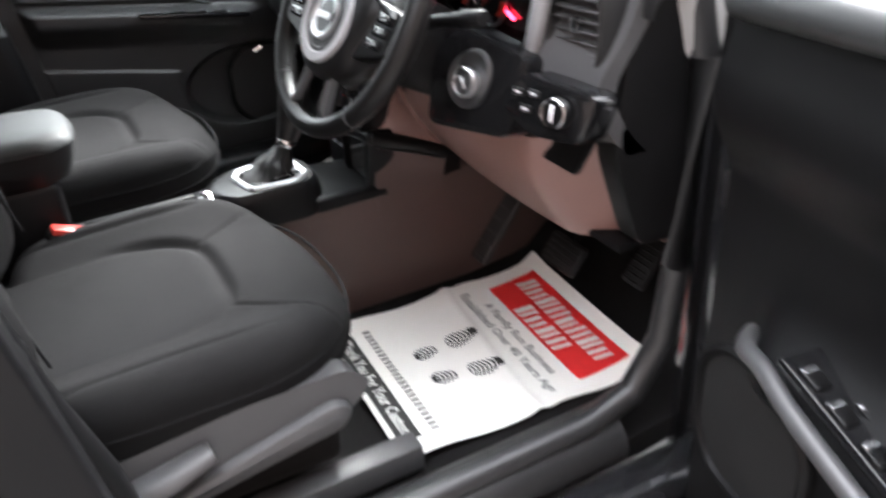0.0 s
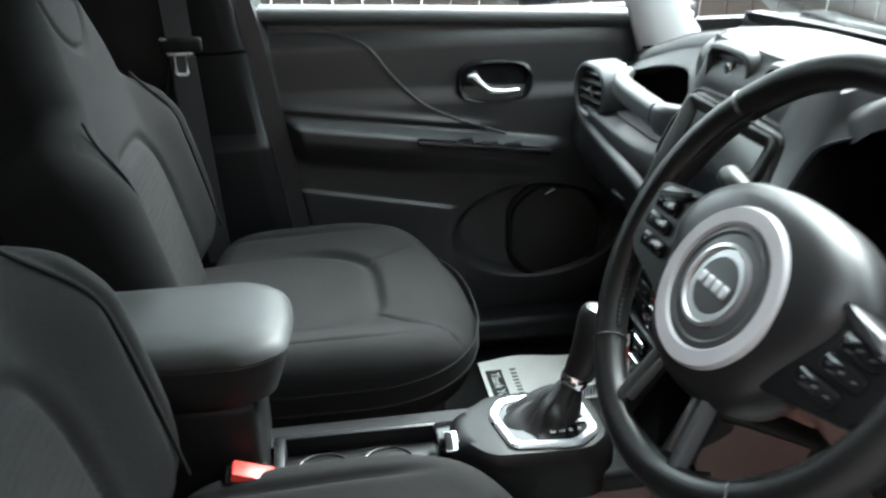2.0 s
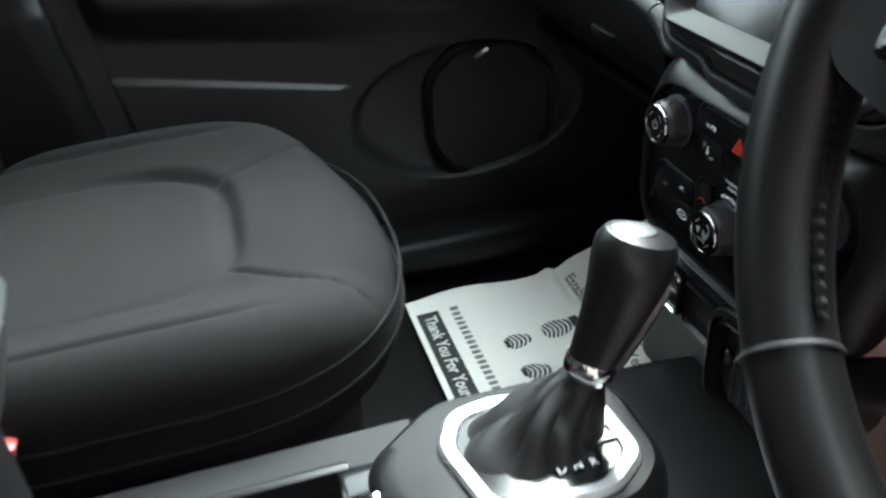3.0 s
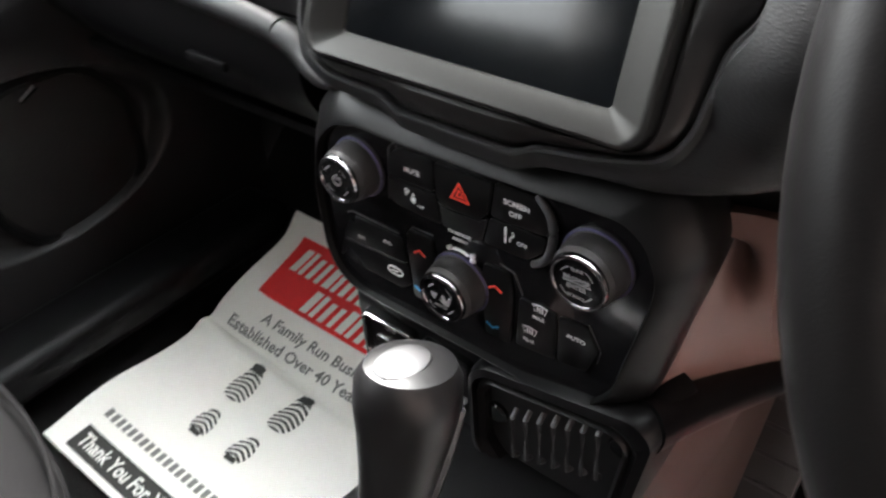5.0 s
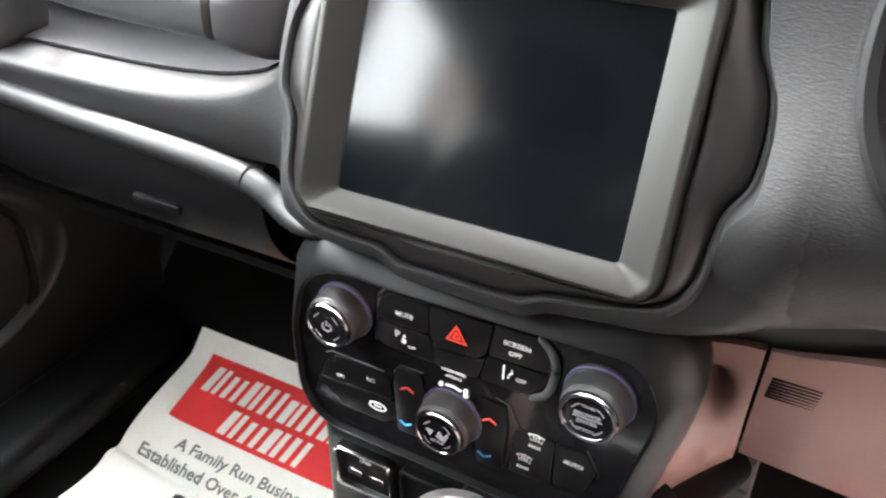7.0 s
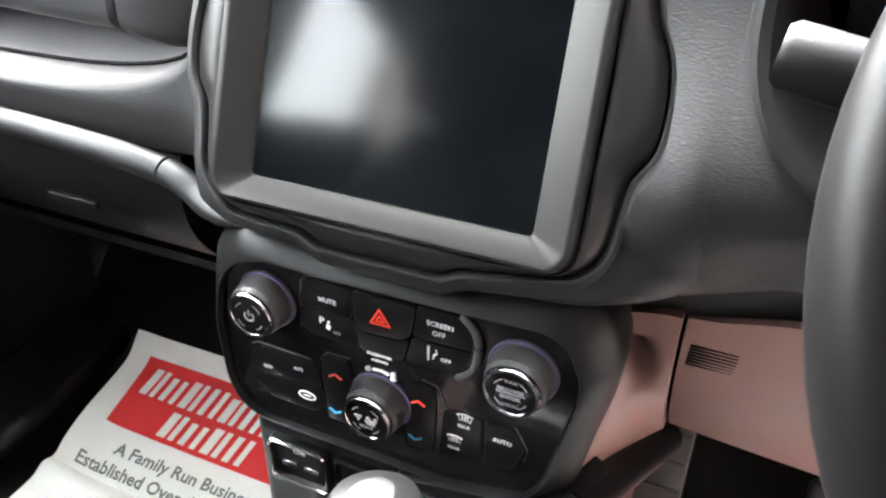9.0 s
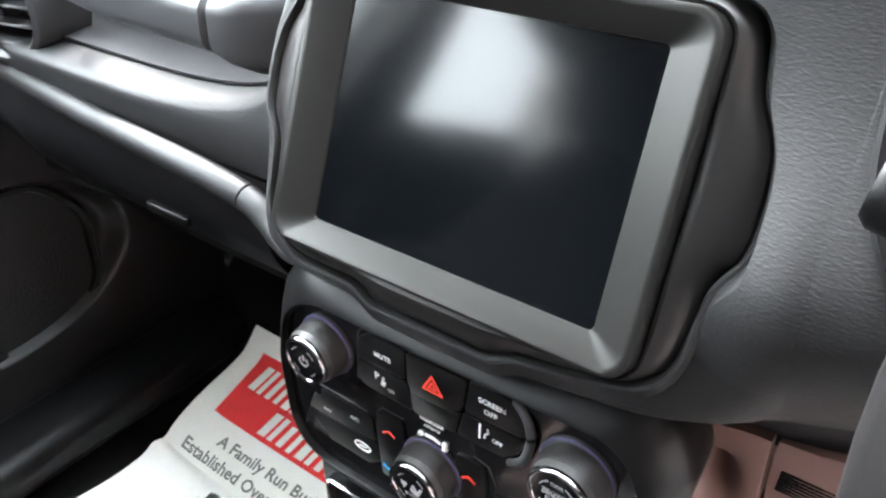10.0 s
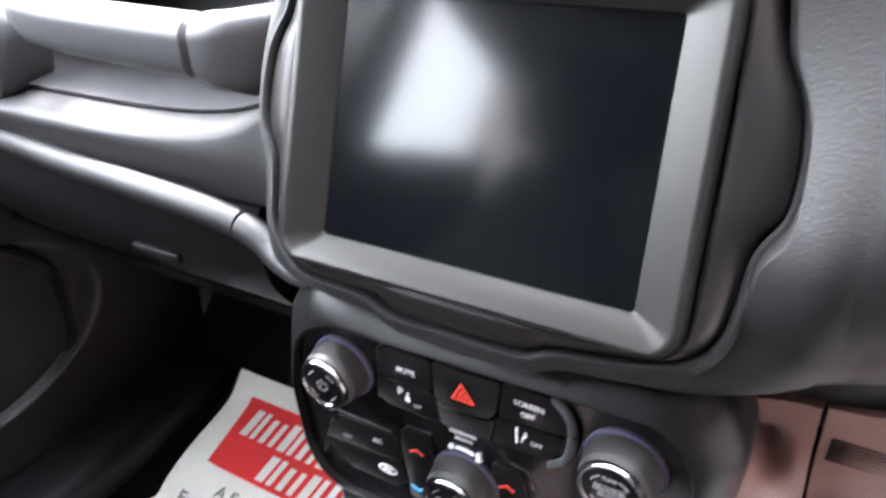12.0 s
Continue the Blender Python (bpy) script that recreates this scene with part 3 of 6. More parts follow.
def seat(cx, cy, side, label):
    """side: +1 where the seat's outer side is on the right."""
    ob = thing("car_seat", label, "car seat", (cx, cy - 0.2, FLOOR_Z), "front seats")
    base = Matrix.Translation((cx, cy - 0.235, 0.315))

    def outline(a):
        c, s = math.cos(a), math.sin(a)
        n = 2.5 if s > 0 else 5.0
        r = (abs(c) ** n + abs(s) ** n) ** (-1 / n)
        return (0.262 * r * c, 0.235 * r * s)

    def seam(x, y):
        # distance past the rounded inner panel, metres
        k = (abs(x / 0.145) ** 4 + abs((y + 0.14) / 0.205) ** 4) ** 0.25
        return (k - 1) * 0.15

    def top(x, y):
        z = 0.028 * smooth01((abs(x) - 0.12) / 0.12) - 0.006
        z += 0.012 * math.cos(y * 5) - 0.02 * smooth01((y - 0.12) / 0.12)
        d = seam(x, y)
        z -= smooth01((y + 0.12) / 0.14) * (1 - 0.85 * smooth01((x - 0.03) / 0.11)) * (0.010 * math.exp(-(d / 0.008) ** 2) - 0.003 * smooth01(d / 0.016))
        z -= 0.007 * math.exp(-((abs(x) - 0.205) / 0.006) ** 2) * smooth01((-y + 0.12) / 0.1)
        z -= 0.0045 * math.exp(-((abs(x) - 0.098 - 0.62 * (y - 0.055)) / 0.004) ** 2) * smooth01((y - 0.05) / 0.02)
        return z

    bm = bmesh.new()
    cushion(bm, outline, top, 0.055, base, -0.105, 90, 260)
    part("cushion", bm, FABRIC, ob, "charcoal cloth seat cushion with a sewn inner panel")

    def patch(a, b, cy_, height, m, k=0.955, lift=0.0016):
        """The ribbed cloth panel sewn inside the seam."""
        bm = bmesh.new()
        rows = []
        for i in range(1, 25):
            row = []
            for j in range(96):
                t = 2 * math.pi * j / 96
                c, q = math.cos(t), math.sin(t)
                r = (abs(c) ** 4 + abs(q) ** 4) ** -0.25 * k * i / 24
                x, y = a * r * c, cy_ + b * r * q
                row.append(bm.verts.new(m @ Vector((x, y, height(x, y) + lift * smooth01((24.5 - i) / 2)))))
            rows.append(row)
        mid = bm.verts.new(m @ Vector((0, cy_, height(0, cy_) + lift)))
        for j in range(96):
            bm.faces.new((mid, rows[0][j], rows[0][(j + 1) % 96]))
            for p, q in zip(rows, rows[1:]):
                bm.faces.new((p[j], q[j], q[(j + 1) % 96], p[(j + 1) % 96]))
        return bm

    part("cushion_panel", patch(0.145, 0.205, -0.14, top, base), INSERT, ob, "ribbed charcoal cloth panel")
    for k, z in ((0.9995, -0.032), (1.0005, -0.064)):
        bm = bmesh.new()
        tube(bm, [base @ Vector((outline(2 * math.pi * j / 120)[0] * k, outline(2 * math.pi * j / 120)[1] * k, z)) for j in range(120)], 0.0022, 6, closed=True)
        part("piping", bm, FABRIC, ob)
    # backrest: local x right, y up the back, z towards the wheel
    lean = 14
    up = Vector((0, -math.sin(radians(lean)), math.cos(radians(lean))))
    back = axes(Vector((cx, cy - 0.53 - (0.012 if side < 0 else 0), 0.315)) + up * 0.30, (-1, 0, 0), up)

    def outline_b(a):
        c, s = math.cos(a), math.sin(a)
        n = 4.0
        r = (abs(c) ** n + abs(s) ** n) ** (-1 / n)
        w = 0.262 - 0.100 * smooth01((0.325 * r * s + 0.01) / 0.10) - 0.05 * smooth01((0.325 * r * s - 0.09) / 0.18)
        return (w * r * c, 0.325 * r * s)

    def seam_b(x, y):
        k = (abs(x / 0.125) ** 4 + abs((y + 0.22) / 0.185) ** 4) ** 0.25
        return (k - 1) * 0.15

    def top_b(x, y):
        z = 0.062 + (0.062 if side > 0 else 0.046) * smooth01((abs(x) - 0.11) / 0.11) * (1 - smooth01((y + 0.06) / 0.13))
        z -= 0.005 * math.exp(-((math.hypot(x, y - 0.20) - 0.075) / 0.006) ** 2)
        z -= 0.008 * math.exp(-(seam_b(x, y) / 0.008) ** 2)
        z -= 0.006 * math.exp(-((abs(x) - 0.2) / 0.006) ** 2)
        return z + 0.014 * math.cos(4 * (y + 0.1))

    bm = bmesh.new()
    cushion(bm, outline_b, top_b, 0.06, back, -0.05, 90, 260)
    part("backrest", bm, FABRIC, ob, "charcoal cloth backrest with raised side bolsters")
    part("backrest_panel", patch(0.125, 0.185, -0.22, top_b, back), INSERT, ob, "ribbed charcoal cloth panel")
    # piping along the bolster seam
    for s in (-1, 1):
        run = [(0.160, 0.050), (0.182, 0.012), (0.196, -0.04), (0.2, -0.10), (0.2, -0.18), (0.2, -0.27)]
        bm = bmesh.new()
        tube(bm, [back @ Vector((p[0], p[1], top_b(p[0], p[1]) + 0.003)) for p in curved([(s * x, y, 0) for x, y in run], None, 5)[0]], 0.0024, 6)
        part("seam_cord", bm, FABRIC, ob)
    # head restraint
    head = axes(back @ Vector((0, 0.43, 0.03)), (-1, 0, 0), up)
    bm = bmesh.new()
    cushion(bm, lambda a: ((abs(math.cos(a)) ** 3 + abs(math.sin(a)) ** 3) ** (-1 / 3) * 0.135 * math.cos(a), (abs(math.cos(a)) ** 3 + abs(math.sin(a)) ** 3) ** (-1 / 3) * 0.095 * math.sin(a)), lambda x, y: 0.05 - 1.2 * x * x, 0.045, head, -0.05, 20, 60)
    part("head_restraint", bm, FABRIC, ob)
    for s in (-1, 1):
        bm = bmesh.new()
        tube(bm, [back @ Vector((s * 0.06, 0.28, 0.03)), back @ Vector((s * 0.06, 0.38, 0.03))], 0.007, 10)
        part("post", bm, CHROME, ob, "chrome head restraint post")
    # base: side valance, adjusters, rails
    for s in (-1, 1):
        x = cx + s * 0.247
        if side > 0 or s < 0:  # the passenger seat shows no trim on the console side
            bm = bmesh.new()
            prof = [(-0.50, 0.135), (-0.515, 0.25), (-0.40, 0.245), (-0.22, 0.262), (-0.075, 0.262), (-0.05, 0.235), (-0.085, 0.205), (-0.25, 0.165), (-0.40, 0.12)]
            plate(bm, softened([(y * s, z) for y, z in (prof if s > 0 else prof[::-1])], 0.02), 0.045, axes((x + s * 0.018, cy, 0), (0, s, 0), (0, 0, 1)), 0.008)
            part("side_valance", bm, GREYPLASTIC if side > 0 else HARD, ob, "dark plastic seat base trim")
        bm = bmesh.new()
        box(bm, (x - s * 0.03, cy - 0.25, 0.028), (0.045, 0.58, 0.05), 0.006)
        part("rail", bm, GREYPLASTIC if side > 0 else HARD, ob)
    bm = bmesh.new()
    box(bm, (cx, cy - 0.26, 0.15), (0.44, 0.36, 0.16), 0.02)
    part("base_frame", bm, CARPET, ob)
    if side > 0:
        x = cx + 0.268
        bm = bmesh.new()
        plate(bm, softened([(-0.33, 0.15), (-0.09, 0.185), (-0.075, 0.215), (-0.10, 0.232), (-0.30, 0.185), (-0.345, 0.168)], 0.015), 0.028, axes((x + 0.014, cy, 0), (0, 1, 0), (0, 0, 1)), 0.01)
        part("height_lever", bm, GREYPLASTIC, ob, "long dark grey seat height lever")
        bm = bmesh.new()
        tube(bm, [(x, cy - 0.39, 0.2), (x + 0.012, cy - 0.33, 0.215), (x + 0.01, cy - 0.27, 0.232)], [0.024, 0.026, 0.018], 16, flat=0.7)
        part("recliner_lever", bm, GREYPLASTIC, ob, "short dark grey recliner lever")
    return ob


seat(0.378, -0.195, 1, "charcoal cloth driver's seat with black plastic levers")
seat(-0.345, -0.198, -1, "charcoal cloth front passenger seat beside the console")

# ---- centre stack ----
STACK_Y = 0.005
face = axes((0, STACK_Y, 0), (1, 0, 0), (0, 0, 1))  # local x = world x, local y = world z

panel = thing("climate_panel", "black gloss heating and audio control panel with three knobs", "control panel", (0, 0.05, 0.345))
bm = bmesh.new()
OUT = [(-0.1435, 0.386), (-0.137, 0.361), (-0.112, 0.343), (0.050, 0.340), (0.100, 0.350), (0.122, 0.372), (0.131, 0.418), (0.140, 0.455), (0.144, 0.488), (0.134, 0.512), (0.121, 0.523), (0.049, 0.518), (-0.053, 0.518), (-0.090, 0.521), (-0.108, 0.522), (-0.134, 0.498), (-0.1445, 0.440)]
IN = [(-0.131, 0.386), (-0.123, 0.367), (-0.106, 0.358), (0.050, 0.356), (0.090, 0.363), (0.104, 0.382), (0.111, 0.414), (0.122, 0.456), (0.124, 0.474), (0.116, 0.494), (0.103, 0.503), (0.049, 0.501), (-0.053, 0.499), (-0.083, 0.500), (-0.105, 0.494), (-0.121, 0.477), (-0.131, 0.440)]
oo, ii = softened(OUT, 0.010, 6), softened(IN, 0.010, 6)


def ring3(pts, y):
    return [Vector((x, y, z)) for x, z in pts]


def blend(a, b, t):
    return [((1 - t) * p[0] + t * q[0], (1 - t) * p[1] + t * q[1]) for p, q in zip(a, b)]


loft(bm, [ring3(blend(oo, ii, 0.6), 0.10), ring3(blend(oo, ii, 0.10), 0.045), ring3(oo, 0.026), ring3(blend(oo, ii, 0.02), 0.020), ring3(blend(oo, ii, 0.10), 0.0155), ring3(blend(oo, ii, 0.45), 0.0075), ring3(blend(oo, ii, 0.84), 0.0002), ring3(blend(oo, ii, 0.94), -0.0006), ring3(ii, 0.0015), ring3(ii, 0.010)], caps=False)
part("frame", bm, PANELFRAME, panel, "satin black panel frame with a broad bevel")
bm = bmesh.new()
plate(bm, ii, 0.02, face, 0.0)
part("fascia", bm, GLOSS, panel, "gloss black fascia")


def knob(x, z, r, h, label, words):
    """A tapered knob with a chrome rim and a black cap."""
    k = Matrix.Translation((x, STACK_Y, z)) @ Matrix.Rotation(radians(90), 4, "X")
    bm = bmesh.new()
    lathe(bm, [(r * 1.22, 0), (r * 1.22, 0.0022), (r * 1.18, 0.0030), (r * 1.13, 0.0034), (r * 1.12, h * 0.30), (r * 1.06, h * 0.62), (r * 1.0, h * 0.84), (r * 0.9, h * 0.87)], k, 56)
    kb = part("knob", bm, KNOBGREY, panel, label)
    bm = bmesh.new()
    tube(bm, [k @ Vector((r * 1.19 * math.cos(a), r * 1.19 * math.sin(a), 0.0024)) for a in (2 * math.pi * j / 56 for j in range(56))], 0.0008, 8, closed=True)
    part("base_ring", bm, LIGHTGUIDE, kb, "thin violet light guide round the knob")
    bm = bmesh.new()
    n = 72
    for i in range(n):
        a = 2 * math.pi * i / n
        m = k @ Matrix.Rotation(a, 4, "Z")
        box(bm, (0, 0, 0), (0.0008, 0.0008, h * 0.42), 0, 1, m @ Matrix.Translation((r * 1.085, 0, h * 0.46)) @ Matrix.Rotation(radians(-7), 4, "Y"))
    tagged(part("knurling", bm, KNOBGREY, kb), kind="stuff")
    bm = bmesh.new()
    lathe(bm, [(r * 0.96, h * 0.82), (r * 0.99, h * 0.86), (r * 0.985, h * 0.93), (r * 0.95, h * 0.99), (r * 0.90, h), (r * 0.84, h * 0.985), (r * 0.82, h * 0.95)], k, 56)
    part("rim", bm, DARKCHROME, kb, "dark chrome knob rim")
    bm = bmesh.new()
    lathe(bm, [(r * 0.83, h * 0.6), (r * 0.83, h * 0.955), (r * 0.5, h * 0.965)], k, 48)
    part("cap", bm, GLOSS, kb)
    m = axes(k @ Vector((0, 0, h * 0.970)), (1, 0, 0), (0, 0, 1))
    for w, size, dy in words:
        lettering("legend", w, size, m, CAPMARK, kb, (0, dy))
    bm = bmesh.new()
    for a0, a1 in ((28, 64), (116, 152), (208, 244), (296, 332)):
        pts = [(0.62 * r * math.cos(radians(a0 + (a1 - a0) * i / 8)), 0.62 * r * math.sin(radians(a0 + (a1 - a0) * i / 8))) for i in range(9)]
        for (x0, y0), (x1, y1) in zip(pts, pts[1:]):
            q = [m @ Vector((a, b, 0.0004)) for a, b in ((x0, y0), (x1, y1), (x1 * 0.94, y1 * 0.94), (x0 * 0.94, y0 * 0.94))]
            bm.faces.new([bm.verts.new(p) for p in q])
    part("arc_mark", bm, CAPMARK, kb)
    return kb, m


kv, m = knob(-0.0875, 0.4685, 0.0172, 0.0225, "black volume knob", [])
bm = bmesh.new()
tube(bm, [m @ Vector((0.0034 * math.sin(radians(a)), 0.0034 * math.cos(radians(a)), 0)) for a in range(35, 330, 20)], 0.0006, 6)
tube(bm, [m @ Vector((0, 0.0005, 0)), m @ Vector((0, 0.0046, 0))], 0.0006, 6)
part("power_mark", bm, CAPMARK, kv)
kt, m = knob(0.0895, 0.4695, 0.0178, 0.0225, "black tuning knob", [("TUNE", 0.0030, 0.0086), ("BROWSE", 0.0040, 0.0026), ("ENTER", 0.0040, -0.0026), ("SCROLL", 0.0030, -0.0086)])
bm = bmesh.new()
tube(bm, [m @ Vector((-0.0085, 0, 0)), m @ Vector((0.0085, 0, 0))], 0.0003, 6)
part("divider_mark", bm, CAPMARK, kt)
kf, m = knob(-0.0070, 0.4105, 0.0180, 0.0225, "black fan knob", [("MODE", 0.0034, -0.0058)])
bm = bmesh.new()
plate(bm, [(-0.0052, -0.0022), (-0.0026, 0.0030), (-0.0078, 0.0030)], 0.0004, m @ Matrix.Translation((0, 0, 0.0006)))
tube(bm, [m @ Vector(p) for p in ((0.0012, 0.0030, 0), (0.0034, -0.0004, 0), (0.0064, -0.0004, 0), (0.0074, 0.0032, 0))], 0.0011, 6)
tube(bm, [m @ Vector(p) for p in ((-0.0004, -0.0004, 0), (0.0022, -0.0028, 0), (0.0062, -0.0028, 0))], 0.0008, 6)
part("airflow_mark", bm, CAPMARK, kf)


def button(name, pts, raise_by=0.0011):
    bm = bmesh.new()
    m = axes((0, STACK_Y - raise_by, 0), (1, 0, 0), (0, 0, 1))
    plate(bm, softened(pts, 0.003, 3), raise_by + 0.001, m, 0.0005, 2)
    return part(name, bm, BUTTON, panel), m


def strokes(name, lines, r, m, mat, parent):
    """Thin marks along lines of (x, z)."""
    bm = bmesh.new()
    for line in lines:
        tube(bm, [m @ Vector((x, z, 0)) for x, z in line], r, 6)
    return part(name, bm, mat, parent)


b, m = button("mute_button", [(-0.063, 0.4718), (-0.0245, 0.4710), (-0.0232, 0.4932), (-0.050, 0.4942), (-0.059, 0.488)])
lettering("legend", "MUTE", 0.0050, m, WHITEMARK, b, (-0.0410, 0.4805))
b, m = button("parking_sensor_button", [(-0.064, 0.4545), (-0.057, 0.4500), (-0.0205, 0.4492), (-0.0228, 0.4698), (-0.063, 0.4705)])
lettering("legend", "P", 0.0078, m, WHITEMARK, b, (-0.0468, 0.4635))
lettering("legend", "OFF", 0.0032, m, WHITEMARK, b, (-0.0362, 0.4562))
strokes("sensor_mark", [[(-0.0435, 0.4612), (-0.0405, 0.4598)], [(-0.0425, 0.4640), (-0.0412, 0.4628)], [(-0.0440, 0.4590), (-0.0412, 0.4576)]], 0.0009, m, WHITEMARK, b)
b, m = button("hazard_button", [(-0.0222, 0.4705), (-0.0185, 0.4645), (0.0110, 0.4660), (0.0165, 0.4720), (0.0210, 0.4950), (-0.0222, 0.4938)], 0.0020)
bm = bmesh.new()
for r0, r1 in ((0.0090, 0.0062), (0.0042, 0.0018)):
    tri = lambda r: [Vector((r * math.sin(a), r * math.cos(a) - 0.001, 0.0005)) for a in (0, 2 * math.pi / 3, 4 * math.pi / 3)]
    o, i = tri(r0), tri(r1)
    off = Vector((-0.003, 0.4795, 0))
    for j in range(3):
        bm.faces.new([bm.verts.new(m @ (p + off)) for p in (o[j], o[(j + 1) % 3], i[(j + 1) % 3], i[j])])
part("hazard_mark", bm, REDMARK, b)
button("blank_plate", [(-0.0195, 0.4492), (0.0105, 0.4495), (0.0158, 0.4685), (0.0112, 0.4648), (-0.0188, 0.4633), (-0.0215, 0.4680)], 0.0014)
b, m = button("screen_button", [(0.0180, 0.4712), (0.0572, 0.4722), (0.0590, 0.4860), (0.0500, 0.4952), (0.0222, 0.4955)])
lettering("legend", "SCREEN", 0.0050, m, WHITEMARK, b, (0.0372, 0.4858))
lettering("legend", "OFF", 0.0050, m, WHITEMARK, b, (0.0362, 0.4788))
b, m = button("lane_button", [(0.0122, 0.4498), (0.0440, 0.4505), (0.0545, 0.4602), (0.0568, 0.4708), (0.0175, 0.4698)])
strokes("lane_mark", [[(0.0285, 0.4570), (0.0290, 0.4680)], [(0.0318, 0.4590), (0.0322, 0.4600)], [(0.0322, 0.4612), (0.0345, 0.4638), (0.0340, 0.4662)]], 0.0008, m, WHITEMARK, b)
lettering("legend", "OFF", 0.0040, m, WHITEMARK, b, (0.0405, 0.4600))
bm = bmesh.new()
tube(bm, curved([(0.0500, STACK_Y - 0.0005, 0.4972), (0.0590, STACK_Y - 0.0022, 0.4905), (0.0626, STACK_Y - 0.0028, 0.4800), (0.0608, STACK_Y - 0.0028, 0.4660), (0.0560, STACK_Y - 0.0022, 0.4560), (0.0465, STACK_Y - 0.0005, 0.4482)], None, 5)[0], [0.0008] + [0.0020 + 0.0008 * math.sin(math.pi * i / 24) for i in range(24)] + [0.0008], 10)
part("edge_trim", bm, GREYTRIM, panel, "curved satin metal edge trim")
for line in ([(-0.0645, 0.4520), (-0.0600, 0.4905), (-0.0545, 0.4965), (-0.030, 0.4972)], [(-0.1085, 0.4235), (-0.1030, 0.4268), (-0.060, 0.4255)], [(-0.0520, 0.4285), (-0.0465, 0.4365), (-0.0290, 0.4368)], [(0.0235, 0.4385), (0.0340, 0.4360), (0.0400, 0.4215)], [(0.0860, 0.4222), (0.0945, 0.4060), (0.0925, 0.3960)]):
    strokes("group_edge", [line], 0.0004, axes((0, STACK_Y - 0.0004, 0), (1, 0, 0), (0, 0, 1)), DIMMARK, panel)
m = axes((0, STACK_Y - 0.0008, 0), (1, 0, 0), (0, 0, 1))
lettering("legend", "PASSENGER", 0.0034, m, WHITEMARK, panel, (-0.0060, 0.4478))
lettering("legend", "AIRBAG", 0.0034, m, WHITEMARK, panel, (-0.0060, 0.4432))
strokes("airbag_mark", [[(-0.0165, 0.4335), (-0.0140, 0.4345)], [(0.0015, 0.4305), (0.0042, 0.4318)], [(0.0015, 0.4345), (0.0042, 0.4350)]], 0.0016, m, WHITEMARK, panel)
strokes("airbag_bar", [[(-0.0120, 0.4346), (-0.0060, 0.4352), (-0.0004, 0.4336)]], 0.0010, m, WHITEMARK, panel)
b, m = button("climate_off_button", [(-0.1155, 0.4005), (-0.088, 0.4015), (-0.0545, 0.4025), (-0.0570, 0.4228), (-0.101, 0.4240), (-0.1070, 0.4190)])
lettering("legend", "OFF", 0.0042, m, WHITEMARK, b, (-0.0968, 0.4070))
lettering("legend", "A/C", 0.0046, m, WHITEMARK, b, (-0.0712, 0.4138))
b, m = button("recirculation_button", [(-0.1225, 0.3810), (-0.108, 0.3790), (-0.0620, 0.3780), (-0.0530, 0.3850), (-0.0535, 0.4012), (-0.1165, 0.3990)])
strokes("recirculation_mark", [[(-0.0670 + 0.0068 * math.cos(a), 0.3910 + 0.0034 * math.sin(a)) for a in (2 * math.pi * i / 14 for i in range(15))], [(-0.0700, 0.3910), (-0.0640, 0.3910)]], 0.0007, m, WHITEMARK, b)
for x, dx, wide in ((-0.041, -0.003, -1), (0.0205, -0.0035, 1)):
    pts = [(x - 0.0095, 0.377), (x + 0.0095, 0.377), (x + 0.0125, 0.4185), (x + 0.0105, 0.4345), (x - 0.0085, 0.4345), (x - 0.0110, 0.4185)]
    b, m = button("temperature_buttons", pts, 0.0018)
    for z, ox, up, mt in ((0.4190, 0.0, 1, REDMARK), (0.3855, dx, -1, BLUEMARK)):
        strokes("arrow_mark", [[(x + ox - 0.0048, z - up * 0.0018), (x + ox, z + up * 0.0012), (x + ox + 0.0048, z - up * 0.0018)]], 0.0009, m, mt, b)
b, m = button("demist_buttons", [(0.0345, 0.3795), (0.0630, 0.3820), (0.0645, 0.4195), (0.0380, 0.4195)])
lettering("legend", "MAX", 0.0040, m, WHITEMARK, b, (0.0520, 0.4100))
lettering("legend", "REAR", 0.0036, m, WHITEMARK, b, (0.0448, 0.3882))
lines = []
for x, z in ((0.0528, 0.4170), (0.0455, 0.3962)):
    lines.append([(x + a, z + c) for a, c in ((-0.0034, -0.0024), (-0.0052, 0.0022), (0, 0.0034), (0.0052, 0.0022), (0.0034, -0.0024))])
    lines += [[(x + dx, z - 0.0020), (x + dx, z + 0.0018)] for dx in (-0.0018, 0, 0.0018)]
strokes("demist_mark", lines, 0.0005, m, WHITEMARK, b)
b, m = button("auto_button", [(0.0655, 0.3825), (0.0855, 0.3850), (0.0925, 0.4050), (0.0855, 0.4200), (0.0660, 0.4195)])
lettering("legend", "AUTO", 0.0046, m, WHITEMARK, b, (0.0782, 0.4075))

# ---- touch screen in its pewter frame ----
SC_UP = Vector((0, 0.397, 0.918))
scr = axes((0.002, 0.002, 0.5615), (1, 0, 0), SC_UP)  # local y runs up the screen, z to the viewer
touch = thing("touch_screen", "dark switched-off touch screen in a pewter frame", "screen", (0, 0.05, 0.54))
bm = bmesh.new()
plate(bm, rounded(0.178, 0.132, 0.004, cy=0.0635), 0.01, scr @ Matrix.Translation((0, 0, -0.0052)))
part("glass", bm, SCREEN, touch, "dark glossy display glass")


def rr(w0, w1, v0, v1, r, z):
    """A rounded outline in the screen's plane from u=w0..w1, v=v0..v1 at height z."""
    return [scr @ Vector((p[0], p[1], z)) for p in rounded(w1 - w0, v1 - v0, r, 8, (w0 + w1) / 2, (v0 + v1) / 2)]


